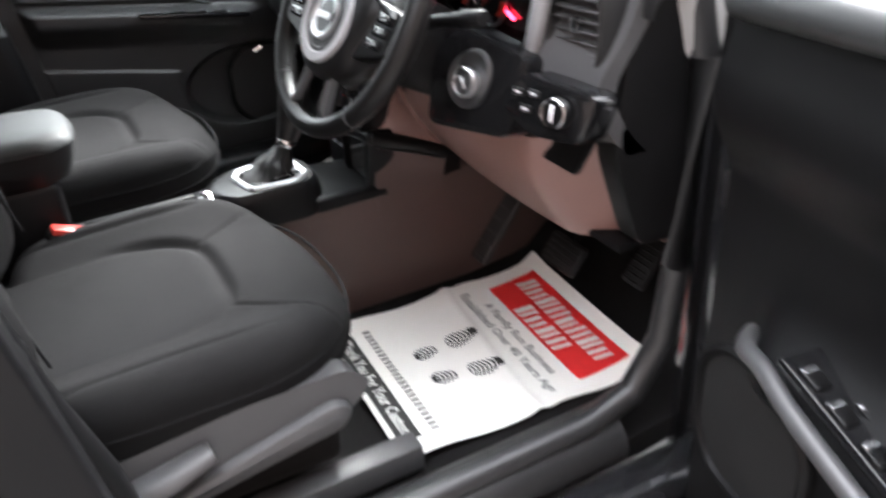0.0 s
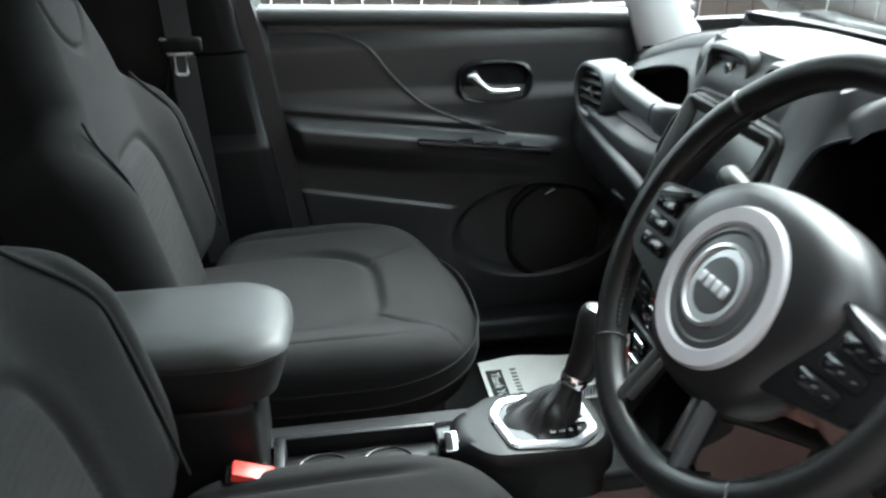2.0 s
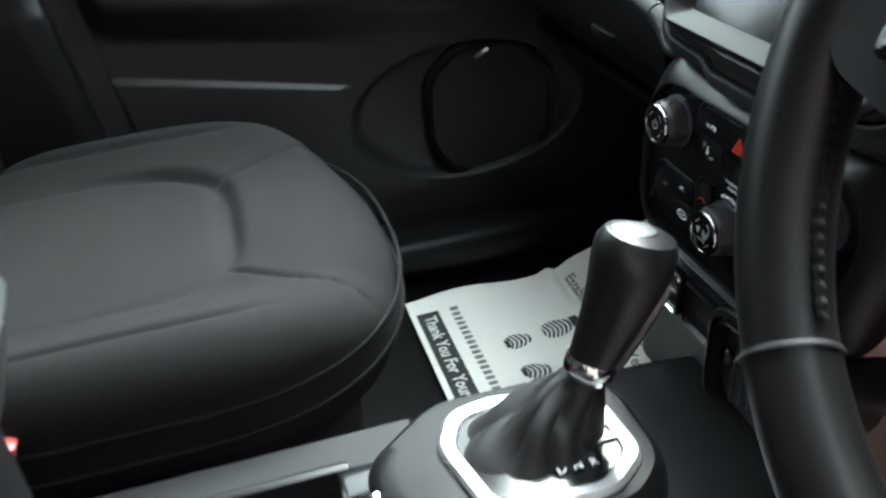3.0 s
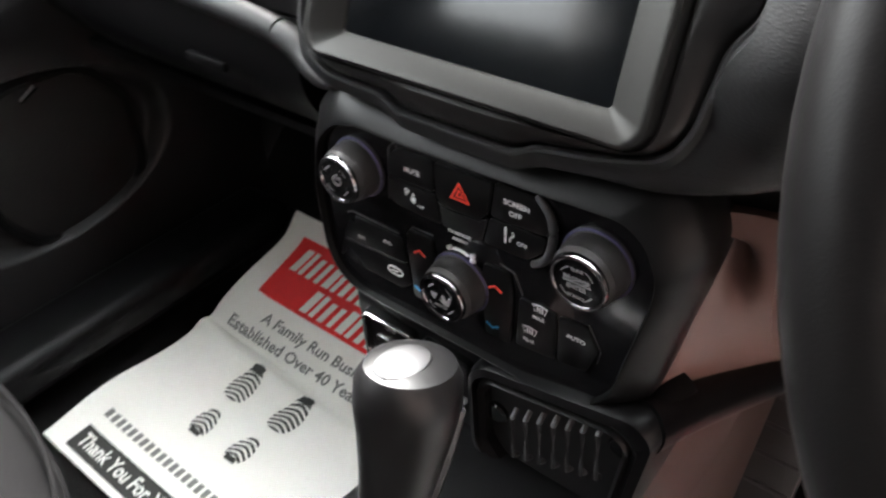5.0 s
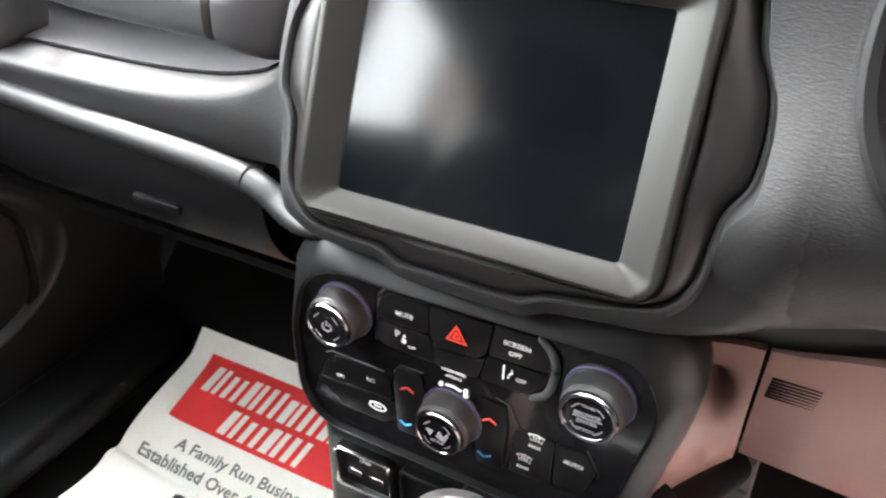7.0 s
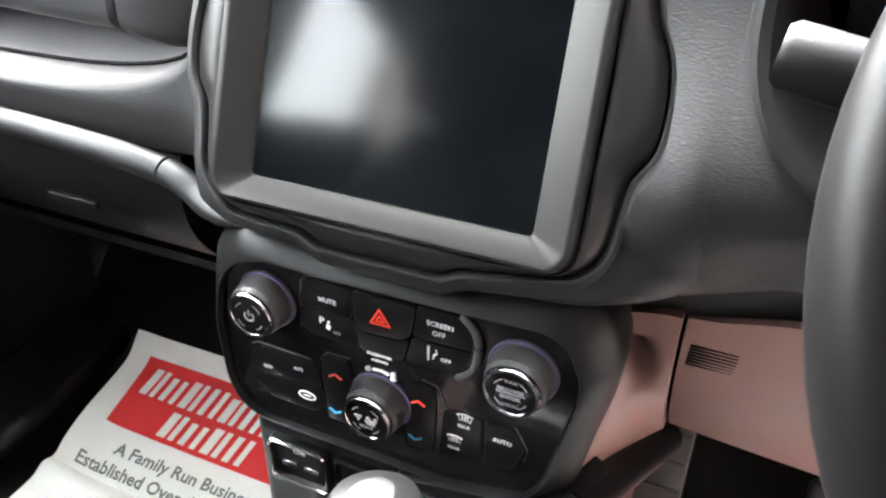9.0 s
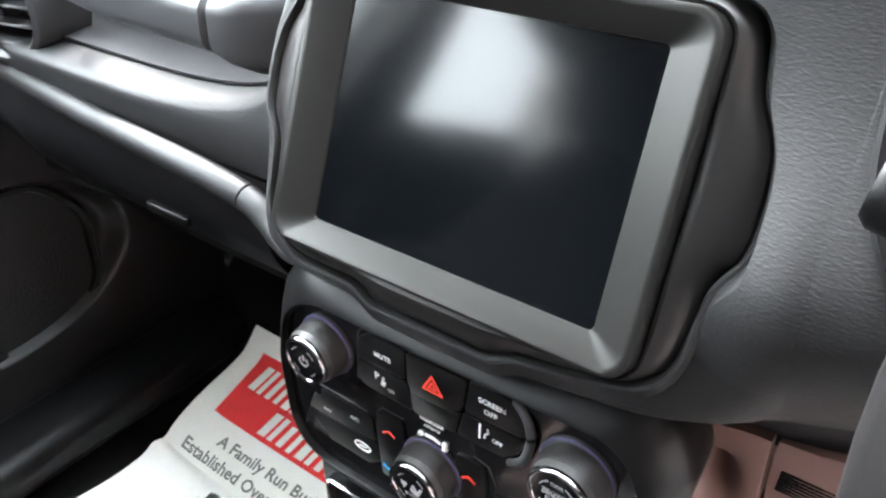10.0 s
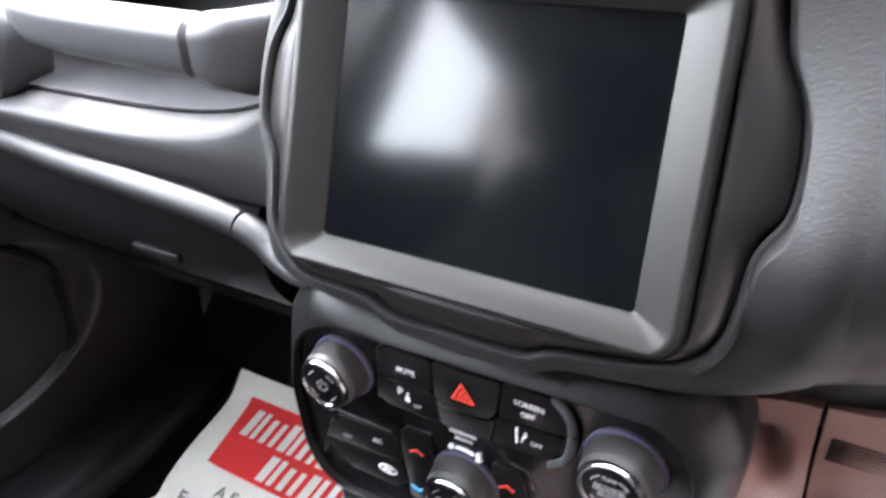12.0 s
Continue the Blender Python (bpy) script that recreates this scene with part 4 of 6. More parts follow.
bm = bmesh.new()
loft(bm, [rr(-0.1145, 0.1120, -0.0165, 0.1445, 0.014, -0.012), rr(-0.1145, 0.1120, -0.0165, 0.1445, 0.014, 0.0015), rr(-0.1138, 0.1113, -0.0158, 0.1438, 0.0135, 0.0034), rr(-0.1120, 0.1095, -0.0142, 0.1420, 0.012, 0.0042), rr(-0.1085, 0.1065, -0.0120, 0.1395, 0.010, 0.0036), rr(-0.0905, 0.0905, -0.0022, 0.1290, 0.0035, -0.0032), rr(-0.0885, 0.0885, -0.0008, 0.1277, 0.0028, -0.0040), rr(-0.0875, 0.0875, 0.0, 0.1270, 0.0025, -0.0066)], caps=False)
part("frame", bm, PEWTER, touch, "brushed pewter screen frame sloping in to the glass")
RIGHT = [(0.030, -0.0335), (0.038, -0.0335), (0.044, -0.0305), (0.050, -0.0275), (0.085, -0.0228), (0.112, -0.0165), (0.121, -0.009), (0.1255, 0.001), (0.1275, 0.017), (0.1295, 0.035), (0.134, 0.043), (0.1390, 0.050), (0.1410, 0.062), (0.1408, 0.080), (0.1385, 0.095), (0.134, 0.105), (0.129, 0.113), (0.1265, 0.125), (0.1245, 0.138), (0.118, 0.147), (0.105, 0.152), (0.05, 0.153)]
LEFT = [(-u + 0.001, v) for u, v in RIGHT[8:]][::-1] + [(-0.1258, 0.004), (-0.1225, -0.006), (-0.113, -0.018), (-0.100, -0.0252), (-0.075, -0.0262), (-0.053, -0.0262), (-0.045, -0.0302), (-0.037, -0.0335), (-0.028, -0.0335)]
SHELL_OUT = [Vector(p) for p in softened(RIGHT + LEFT, 0.008, 3)]


def reach(pts, a):
    """How far a closed outline lies from the middle of the screen along the angle a."""
    d, c = Vector((math.cos(a), math.sin(a))), Vector((0.0, 0.06))
    best = 0.0
    for p, q in zip(pts, pts[1:] + pts[:1]):
        e, f = q - p, p - c
        det = e.x * d.y - e.y * d.x
        if abs(det) > 1e-12:
            t, s = (e.x * f.y - e.y * f.x) / det, (d.x * f.y - d.y * f.x) / det
            if -1e-6 <= s <= 1 + 1e-6 and t > best:
                best = t
    return best


SHELL_A = [2 * math.pi * j / 288 for j in range(288)]
SHELL_R = [reach(SHELL_OUT, a) for a in SHELL_A]
BEZEL_R = [reach([Vector(p) for p in rounded(0.2275, 0.162, 0.0142, 8, -0.00125, 0.064)], a) for a in SHELL_A]


def shell_ring(grow, z, inward=0.0):
    """The shell's outline, grown by metres or drawn inward to the frame's edge (1)."""
    return [scr @ Vector(((r + grow) * (1 - inward) * math.cos(a) + b * inward * math.cos(a), 0.06 + (r + grow) * (1 - inward) * math.sin(a) + b * inward * math.sin(a), z)) for a, r, b in zip(SHELL_A, SHELL_R, BEZEL_R)]


bm = bmesh.new()
loft(bm, [shell_ring(0.004, -0.07), shell_ring(0.001, -0.020), shell_ring(0.0, -0.0125), shell_ring(-0.0008, -0.0095), shell_ring(0.0, -0.0070, 0.18), shell_ring(0.0, -0.0040, 0.5), shell_ring(0.0, -0.0026, 0.78), shell_ring(0.0, -0.0036, 0.93), shell_ring(0.0, -0.0075, 1.0), shell_ring(0.0, -0.012, 1.03)], caps=False)
part("shell", bm, SHELL, touch, "dark pewter shoulder around the frame")

# ---- lower stack: sockets and ribbed tray ----
low = thing("lower_console", "black lower console with sockets and a ribbed tray", "console", (0, 0.0, 0.2))
bm = bmesh.new()
loft(bm, [[(x, y, z) for x, z in softened([(-0.132 + d, 0.20), (0.128 - d, 0.20), (0.126 - d, 0.352 - d), (-0.128 + d, 0.348 - d)], 0.01)] for y, d in ((0.2, 0), (0.024, 0), (0.015, 0.003), (0.012, 0.008))])
part("body", bm, SATIN, low)
bm = bmesh.new()
tray = [(0.004, 0.268), (0.020, 0.250), (0.092, 0.246), (0.110, 0.262), (0.123, 0.345), (0.112, 0.355), (0.014, 0.340), (0.004, 0.328)]
tr_o, tr_i = softened(tray, 0.012), softened([((p[0] - 0.063) * 0.9 + 0.063, (p[1] - 0.30) * 0.9 + 0.30) for p in tray], 0.012)
loft(bm, [ring3(tr_o, 0.014), ring3(tr_o, 0.000), ring3(blend(tr_o, tr_i, 0.4), -0.004), ring3(tr_i, 0.000), ring3(tr_i, 0.011)], caps=False)
part("tray_rim", bm, SATIN, low)
fr_o = softened([(-0.004, 0.262), (0.014, 0.236), (0.100, 0.232), (0.121, 0.256), (0.139, 0.362), (0.126, 0.374), (0.008, 0.350), (-0.004, 0.336)], 0.012)
bm = bmesh.new()
loft(bm, [ring3(fr_o, 0.05), ring3(fr_o, 0.004), ring3(blend(fr_o, tr_o, 0.2), -0.003), ring3(blend(fr_o, tr_o, 0.7), -0.004), ring3(tr_o, 0.000), ring3(tr_o, 0.010)], caps=False)
part("tray_frame", bm, SATIN, low, "thick black frame round the tray")
for x, z in ((0.016, 0.300), (0.112, 0.334)):
    bm = bmesh.new()
    loft(bm, [[Vector((x + r * math.cos(a), y, z + r * math.sin(a))) for a in (2 * math.pi * j / 20 for j in range(20))] for r, y in ((0.0085, 0.012), (0.0085, 0.005), (0.007, 0.0035))])
    part("tray_stud", bm, GLOSS, low)
bm = bmesh.new()
plate(bm, tr_i, 0.01, axes((0, 0.008, 0), (1, 0, 0), (0, 0, 1)))
part("tray_liner", bm, RUBBER, low, "black rubber tray liner")
for i in range(7):
    bm = bmesh.new()
    x = 0.032 + i * 0.0110
    tube(bm, [(x, 0.008, 0.265 + 0.0045 * i), (x, 0.002, 0.269 + 0.0045 * i), (x, 0.002, 0.309 + 0.0050 * i), (x, 0.008, 0.313 + 0.0050 * i)], 0.0021, 8)
    part("rib", bm, GREYPLASTIC, low)
for x0, x1, nm in ((-0.112, -0.060, "usb_socket"), (-0.054, -0.008, "power_socket")):
    bm = bmesh.new()
    z0, z1 = 0.288, 0.332
    o = rounded(x1 - x0, z1 - z0, 0.005, 4, (x0 + x1) / 2, (z0 + z1) / 2)
    i = rounded(x1 - x0 - 0.008, z1 - z0 - 0.008, 0.003, 4, (x0 + x1) / 2, (z0 + z1) / 2)
    loft(bm, [ring3(o, 0.013), ring3(o, 0.006), ring3(blend(o, i, 0.5), 0.0045), ring3(i, 0.009)], caps=True)
    sk = part(nm, bm, SATIN, low)
    if nm == "usb_socket":
        bm = bmesh.new()
        tube(bm, [(p[0], 0.0045, p[1]) for p in blend(o, i, 0.5)], 0.0014, 8, closed=True)
        part("edge", bm, CHROME, sk)
        for dx in (-0.011, 0.009):
            bm = bmesh.new()
            box(bm, ((x0 + x1) / 2 + dx, 0.0085, 0.305), (0.013, 0.002, 0.006), 0.0005, 1)
            part("port", bm, CHROME, sk, "metal port edge")
        lettering("legend", "USB", 0.006, axes((0, 0.0085, 0), (1, 0, 0), (0, 0, 1)), WHITEMARK, sk, ((x0 + x1) / 2, 0.321))

# ---- dashboard ----
dash = thing("dashboard", "black grained soft-touch dashboard across the car", "dashboard", (0, 0.3, 0.45))


def end_drop(x):
    """How far the dashboard's top falls towards the passenger's door."""
    return 0.11 * smooth01((-x - 0.2) / 0.52)


def hood_at(x):
    """Where the hood over the instruments rises."""
    return math.exp(-((x - 0.405) / 0.175) ** 4)


def dash_top(u, v):
    """v 0 at the windscreen; the last part rolls over into the fascia."""
    x = -0.725 + 1.45 * u
    w = min(1.0, v / 0.86)
    turn = max(0.0, (v - 0.86) / 0.14) * math.pi / 2
    y = 0.53 - 0.412 * w
    z = 0.688 + 0.058 * math.sin(math.pi * min(1, w * 0.62)) + 0.010 * w
    z -= 0.02 * smooth01((x - 0.5) / 0.2) + end_drop(x) * smooth01(w / 0.55)
    hood = hood_at(x) * smooth01((w - 0.35) / 0.5)
    mid = math.exp(-((x - 0.0) / 0.14) ** 4) * smooth01((w - 0.3) / 0.4)
    y += 0.064 * smooth01((-x - 0.16) / 0.10) * smooth01((w - 0.2) / 0.8)
    y += -0.05 * hood - 0.030 * math.sin(turn) + 0.06 * smooth01((abs(x) - 0.50) / 0.23) * w
    return x, y, z + 0.046 * hood + 0.010 * mid - (1 - math.cos(turn)) * (0.030 if hood < 0.02 else 0.030 * (1 - hood) + 0.012 * hood)


bm = bmesh.new()
sheet(bm, dash_top, 90, 56, 0.02)
part("top_pad", bm, SOFT, dash, "black grained top pad")


def outline_ring(cx, cz, hw, hh, n, k, y):
    """A squarish ring in the x-z plane; y may follow x."""
    out = []
    for j in range(k):
        a = 2 * math.pi * j / k
        c, s = math.cos(a), math.sin(a)
        r = (abs(c) ** n + abs(s) ** n) ** (-1 / n)
        x, z = cx + hw * r * c, cz + hh * r * s
        out.append(Vector((x, y(x, z) if callable(y) else y, z)))
    return out


K = 96


def face_y(x, z):
    """How far forward the dashboard's face lies."""
    lean = 0.8 * max(0.0, z - 0.665) * smooth01((-x - 0.16) / 0.10)
    swell = 0.030 * math.exp(-((z - 0.600) / 0.058) ** 2) * smooth01((x - 0.10) / 0.07)
    back = (0.014 + 0.35 * max(0.0, 0.560 - z)) * smooth01((-x - 0.125) / 0.055)
    return back + lean - swell + 0.030 + 0.30 * max(0.0, z - 0.53) + 0.06 * smooth01((abs(x) - 0.50) / 0.23) - 0.020 * (1 - smooth01((x - 0.14) / 0.16)) * smooth01((x - 0.06) / 0.06) + 0.032 * (max(0.0, 0.615 - z) / 0.09) ** 2 * smooth01((x - 0.09) / 0.11)


def on_rect(p, cx, cz, x0, x1, z0, z1):
    """The point of a rectangle's rim that lies beyond p as seen from (cx, cz)."""
    dx, dz = p[0] - cx, p[1] - cz
    k = min((x1 - cx) / dx if dx > 1e-9 else (x0 - cx) / dx if dx < -1e-9 else 1e9, (z1 - cz) / dz if dz > 1e-9 else (z0 - cz) / dz if dz < -1e-9 else 1e9)
    return cx + k * dx, cz + k * dz


def fascia(bm, inner, cx, cz, x0, x1, z0, z1, steps=6):
    """Rings from a rectangle's rolled rim to an inner outline of (x, z)."""
    outer = [on_rect(p, cx, cz, x0, x1, z0, z1) for p in inner]
    roll = lambda z, d: d if z < z0 + 0.002 else 0.0
    side = lambda v, a, b: -0.008 if v < a + 1e-6 else 0.008 if v > b - 1e-6 else 0.0
    rings = [[Vector((x + side(x, x0, x1) * (z > z0 + 0.002), face_y(x + side(x, x0, x1), z) + (roll(z, 0.05) or 0.0015), z - roll(z, 0.004) + max(0.0, side(z, z0 - 1, z1)))) for x, z in outer]]
    rings.append([Vector((x, face_y(x, z) + roll(z, 0.012) + 0.0003, z)) for x, z in outer])
    for i in range(1, steps + 1):
        t = i / steps * 0.98 + 0.02
        ring = blend(outer, inner, t)
        rings.append([Vector((x, face_y(x, z) + (0.010 * max(0.0, 1 - (z - z0) / 0.012) ** 2), z)) for x, z in ring])
    return rings


# passenger side: fascia with an open shelf
def shelf_ring(grow, k=K):
    """The rim of the open shelf: a long low opening, wider towards the screen."""
    out = []
    for j in range(k):
        a = 2 * math.pi * j / k
        c, q = math.cos(a), math.sin(a)
        n = 3.0 if c > 0 else 5.0
        r = (abs(c) ** n + abs(q) ** n) ** (-1 / n)
        out.append((-0.404 + (0.238 + grow) * r * c, 0.632 + (0.066 + grow) * r * q))
    return out


bm = bmesh.new()
rings = fascia(bm, shelf_ring(0.006), -0.404, 0.632, -0.665, -0.160, 0.522, 0.745)
for grow, dy in ((0.003, 0.001), (0.0, 0.005), (-0.0015, 0.012), (-0.002, 0.03), (-0.003, 0.115)):
    rings.append([Vector((x, face_y(x, z) + dy, z)) for x, z in shelf_ring(grow)])
for ring in rings:
    for p in ring:
        p.z -= end_drop(p.x) * smooth01((p.z - 0.57) / 0.16)
loft(bm, rings, caps=False)
bm.faces.new([bm.verts.new(p) for p in rings[-1]])
part("passenger_fascia", bm, SOFT, dash, "grained fascia round an open shelf")


def handle_ring(x, y, z, w, h, slant):
    """A rounded section of the grab handle, across the car at x."""
    return [Vector((x + slant * (q - z), y + d, q)) for d, q in ((p[0], z + p[1]) for p in rounded(w, h, 0.0125, 5))]


bm = bmesh.new()
loft(bm, [handle_ring(x, y, z, w, h, 0.08) for x, y, z, w, h in ((-0.465, 0.105, 0.640, 0.026, 0.028), (-0.430, 0.080, 0.640, 0.028, 0.032), (-0.392, 0.066, 0.639, 0.030, 0.036), (-0.345, 0.061, 0.638, 0.030, 0.038), (-0.290, 0.0595, 0.637, 0.030, 0.039), (-0.240, 0.059, 0.636, 0.030, 0.039), (-0.214, 0.059, 0.636, 0.030, 0.039), (-0.2105, 0.060, 0.636, 0.026, 0.034))])
part("grab_handle", bm, GREYTRIM, dash, "grey satin grab handle over the shelf")
bm = bmesh.new()
loft(bm, [handle_ring(x, y, z, w, h, 0.08) for x, y, z, w, h in ((-0.2085, 0.060, 0.636, 0.026, 0.034), (-0.205, 0.0595, 0.636, 0.032, 0.041), (-0.190, 0.060, 0.635, 0.034, 0.046), (-0.172, 0.066, 0.634, 0.034, 0.052), (-0.155, 0.082, 0.632, 0.034, 0.056))])
part("handle_end", bm, GREYTRIM, dash, "grey satin end block of the grab handle")
bm = bmesh.new()


def shelf_floor(x):
    """The height of the shelf's floor, which climbs at both ends."""
    k, n = abs(x + 0.404) / 0.236, 3.0 if x > -0.404 else 5.0
    return 0.632 - 0.064 * max(0.0, 1 - k ** n) ** (1 / n) + 0.0035


sheet(bm, lambda u, v: (-0.60 + 0.40 * u, 0.088 + 0.080 * v, shelf_floor(-0.60 + 0.40 * u)), 60, 8, 0.002)
part("shelf_mat", bm, SHELFMAT, dash, "dark grey rubber mat on the shelf")
# glovebox
bm = bmesh.new()


def glove(u, v):
    x = -0.66 + 0.47 * u
    z = 0.527 - 0.155 * v
    y = 0.056 + 0.02 * math.sin(math.pi * v) * -1 + 0.10 * v * v + 0.02 * smooth01((-0.5 - x) / 0.15)
    return x, y, z


sheet(bm, glove, 24, 14, 0.03, (0, 1, 0))
part("glovebox_door", bm, HARD, dash, "black glovebox door")
bm = bmesh.new()
tube(bm, curved([(-0.66, 0.085, 0.535), (-0.54, 0.060, 0.535), (-0.40, 0.047, 0.533), (-0.30, 0.040, 0.533), (-0.23, 0.037, 0.531), (-0.1885, 0.037, 0.5255)])[0], 0.0100, 16)
part("glovebox_strip", bm, SOFT, dash, "rounded strip along the glovebox top")
bm = bmesh.new()
tube(bm, curved([(-0.1865, 0.037, 0.5252), (-0.172, 0.0355, 0.5215), (-0.158, 0.033, 0.5155), (-0.145, 0.028, 0.5125), (-0.128, 0.019, 0.5130), (-0.110, 0.012, 0.5170)])[0], [0.0100] * 18 + [0.0095, 0.009, 0.0085, 0.008, 0.0075, 0.007, 0.0065, 0.006, 0.0055, 0.005, 0.0045, 0.004, 0.004], 16)
part("corner_strip", bm, SOFT, dash)
bm = bmesh.new()
box(bm, (-0.165, 0.085, 0.50), (0.10, 0.02, 0.13), 0.004)
part("stack_filler", bm, HARD, dash)
bm = bmesh.new()
box(bm, (-0.285, 0.034, 0.482), (0.05, 0.006, 0.008), 0.002, 2)
part("glovebox_latch", bm, BUTTON, dash)
bm = bmesh.new()
sheet(bm, lambda u, v: (-0.69 + 0.56 * u, 0.13 + 0.40 * v, 0.375 - 0.02 * v), 4, 4, 0.01)
part("under_tray_passenger", bm, HARD, dash)
bm = bmesh.new()
box(bm, (-0.13, 0.12, 0.43), (0.02, 0.16, 0.2), 0.006)
part("stack_cheek", bm, HARD, dash)


def pad_edge(x):
    """The height of the dashboard pad's lower edge beside the control panel."""
    return 0.512 + 0.017 * smooth01((x - 0.10) / 0.11)


def lift_edge(rings, z0):
    """The pad's lower edge climbs from the control panel towards the driver."""
    for ring in rings:
        for p in ring:
            p.z += (pad_edge(p.x) - z0) * max(0.0, min(1.0, 1 - (p.z - z0) / 0.07))


# centre: soft pad behind the screen
inner3 = shell_ring(0.0062, -0.0085)
bm = bmesh.new()
rings = fascia(bm, [(p.x, p.z) for p in inner3], 0.002, 0.62, -0.160, 0.172, 0.519, 0.757, 8)
for k, ring in enumerate(rings[2:]):
    # the pad swells towards the rim of the screen's shell
    for p, q in zip(ring, inner3):
        p.y += (min(p.y, q.y + 0.002) - p.y) * smooth01((k + 1) / 7)
lift_edge(rings, 0.519)
rings += [shell_ring(0.0045, -0.0062), shell_ring(0.0026, -0.0060), shell_ring(0.0010, -0.0080), shell_ring(0.0003, -0.0130), shell_ring(0.0003, -0.035)]
loft(bm, rings, caps=False)
part("centre_pad", bm, SOFT, dash, "grained pad round the screen")
# driver side: fascia with the instrument hood
bm = bmesh.new()


def hood_ring(grow, y):
    """The rim of the instrument hood's opening: deeper below its middle than above."""
    return [Vector((p.x, y(p.x, q) if callable(y) else y, q)) for p, q in ((p, 0.68 + (p.z - 0.68) * (1.0 if p.z < 0.68 else 0.82)) for p in outline_ring(0.384, 0.68, 0.210 + grow, 0.110 + grow, 2.4, K, 0.0))]


inner = [(p.x, p.z) for p in hood_ring(0.0, 0.0)]
rings = fascia(bm, inner, 0.384, 0.67, 0.172, 0.600, 0.519, 0.790)
for grow, dy in ((-0.003, -0.005), (-0.008, -0.004), (-0.012, 0.006), (-0.0125, 0.010), (-0.024, 0.10)):
    rings.append(hood_ring(grow, lambda x, z, dy=dy: face_y(x, z) + dy))
for ring in rings:
    for p in ring:
        p.z -= (0.033 * (1 - hood_at(p.x)) + 0.02 * smooth01((p.x - 0.53) / 0.07)) * smooth01((p.z - 0.69) / 0.09)
lift_edge(rings, 0.519)
loft(bm, rings[:-4], caps=False)
part("driver_fascia", bm, SOFT, dash, "grained fascia round the instruments")
# the hood's inner wall: its shade is put into the darker black
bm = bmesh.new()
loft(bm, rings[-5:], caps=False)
part("binnacle", bm, SHADEBLACK, dash, "matte black recess round the instruments, coloured darker for shade")
bm = bmesh.new()
sheet(bm, lambda u, v: (0.590 + 0.118 * u, face_y(0.590 + 0.118 * u, 0.50 + 0.225 * v), 0.50 + 0.225 * v), 12, 12, 0.03, (0, 1, 0))
part("vent_fascia", bm, GREYPLASTIC, dash, "dark grey fascia round the outer vent")
bm = bmesh.new()
box(bm, (0.603, 0.064, 0.678), (0.024, 0.02, 0.115), 0.008, 3, Matrix.Rotation(radians(16), 4, "Y"))
part("vent_bar", bm, BARGREY, dash, "upright grey trim bar beside the vent")
bm = bmesh.new()
sheet(bm, lambda u, v: (-0.62 + 0.10 * u, 0.20 + 0.012 * v - 0.03 * (u - 0.5) ** 2, 0.653 + 0.022 * u), 8, 2, 0.006, (0, 0, 1))
part("side_demister", bm, GLOSS, dash)
# knee panel under the wheel
bm = bmesh.new()


def knee(u, v):
    x = 0.169 - 0.008 * v + (0.523 + 0.008 * v) * u
    z = (0.497 + 0.015 * smooth01((x - 0.165) / 0.07)) * (1 - v) + 0.36 * v - 0.03 * v * v
    y = 0.054 + 0.078 * v * v + 0.012 * v - 0.015 * math.sin(math.pi * u) + 0.09 * smooth01((x - 0.585) / 0.11)
    return x, y, z


sheet(bm, knee, 30, 12, 0.02, (0, 1, 0))
part("knee_panel", bm, TAUPE, dash, "taupe grained knee panel")
for i in range(7):
    bm = bmesh.new()
    z = 0.4775 - 0.0031 * i
    v = max(0.0, (0.501 - z) / 0.146)
    box(bm, (0.1865 - 0.0003 * i, knee(0.034, v)[1] - 0.0002, z), (0.0275, 0.0012, 0.0015), 0.0003, 1, Matrix.Rotation(radians(-2), 4, "Y"))
    part("sensor_slat", bm, CARPET, dash)
bm = bmesh.new()


def flank(u, v):
    """From under the pad down to the strut: it follows the strut's slope along its lower edge."""
    xt, zt = 0.110 + 0.0565 * u, 0.476 + 0.023 * math.sin(math.pi / 2 * u) ** 0.6
    xb, yb, zb = 0.116 + 0.042 * u, 0.014 + 0.132 * u, 0.376 - 0.056 * u
    dent = 0.026 * math.sin(math.pi * min(1.0, u * 1.1)) ** 2 * smooth01((v - 0.10) / 0.12) * (1 - smooth01((v - 0.2) / 0.35))
    return xt + (xb - xt) * v, 0.050 + (yb - 0.050) * (0.8 * v * v + 0.2 * v) + dent, zt + (zb - zt) * v


sheet(bm, flank, 14, 18, 0.010, (0, 1, 0))
part("stack_flank", bm, TAUPE, dash, "taupe side of the centre stack")
bm = bmesh.new()
sheet(bm, lambda u, v: (0.105 + 0.58 * u, (face_y(0.105 + 0.58 * u, 0.54) + 0.010) * (1 - v) + 0.066 * v, 0.545 - 0.062 * v), 20, 3, 0.01, (0, 1, 0))
part("lower_edge_trim", bm, HARD, dash, "black band under the dashboard pad")
bm = bmesh.new()
sheet(bm, lambda u, v: (0.10 + 0.075 * u, 0.095 + 0.18 * v * v, 0.525 - 0.22 * v), 3, 6, 0.01, (0, 1, 0))
part("stack_backing", bm, HARD, dash)
bm = bmesh.new()
tube(bm, curved([(0.122, 0.008, 0.358), (0.132, 0.050, 0.345), (0.146, 0.100, 0.328), (0.160, 0.150, 0.309)], None, 4)[0], [0.018 - 0.004 * i / 12 for i in range(13)], 18)
part("stack_strut", bm, SATIN, dash)
bm = bmesh.new()
sheet(bm, lambda u, v: (0.122 + 0.036 * u * (1 - v) ** 1.5 + 0.009 * v, 0.010 + 0.145 * u, 0.355 - 0.045 * u * (1 - v) - 0.15 * v), 14, 14, 0.01, (-1, 0, 0))
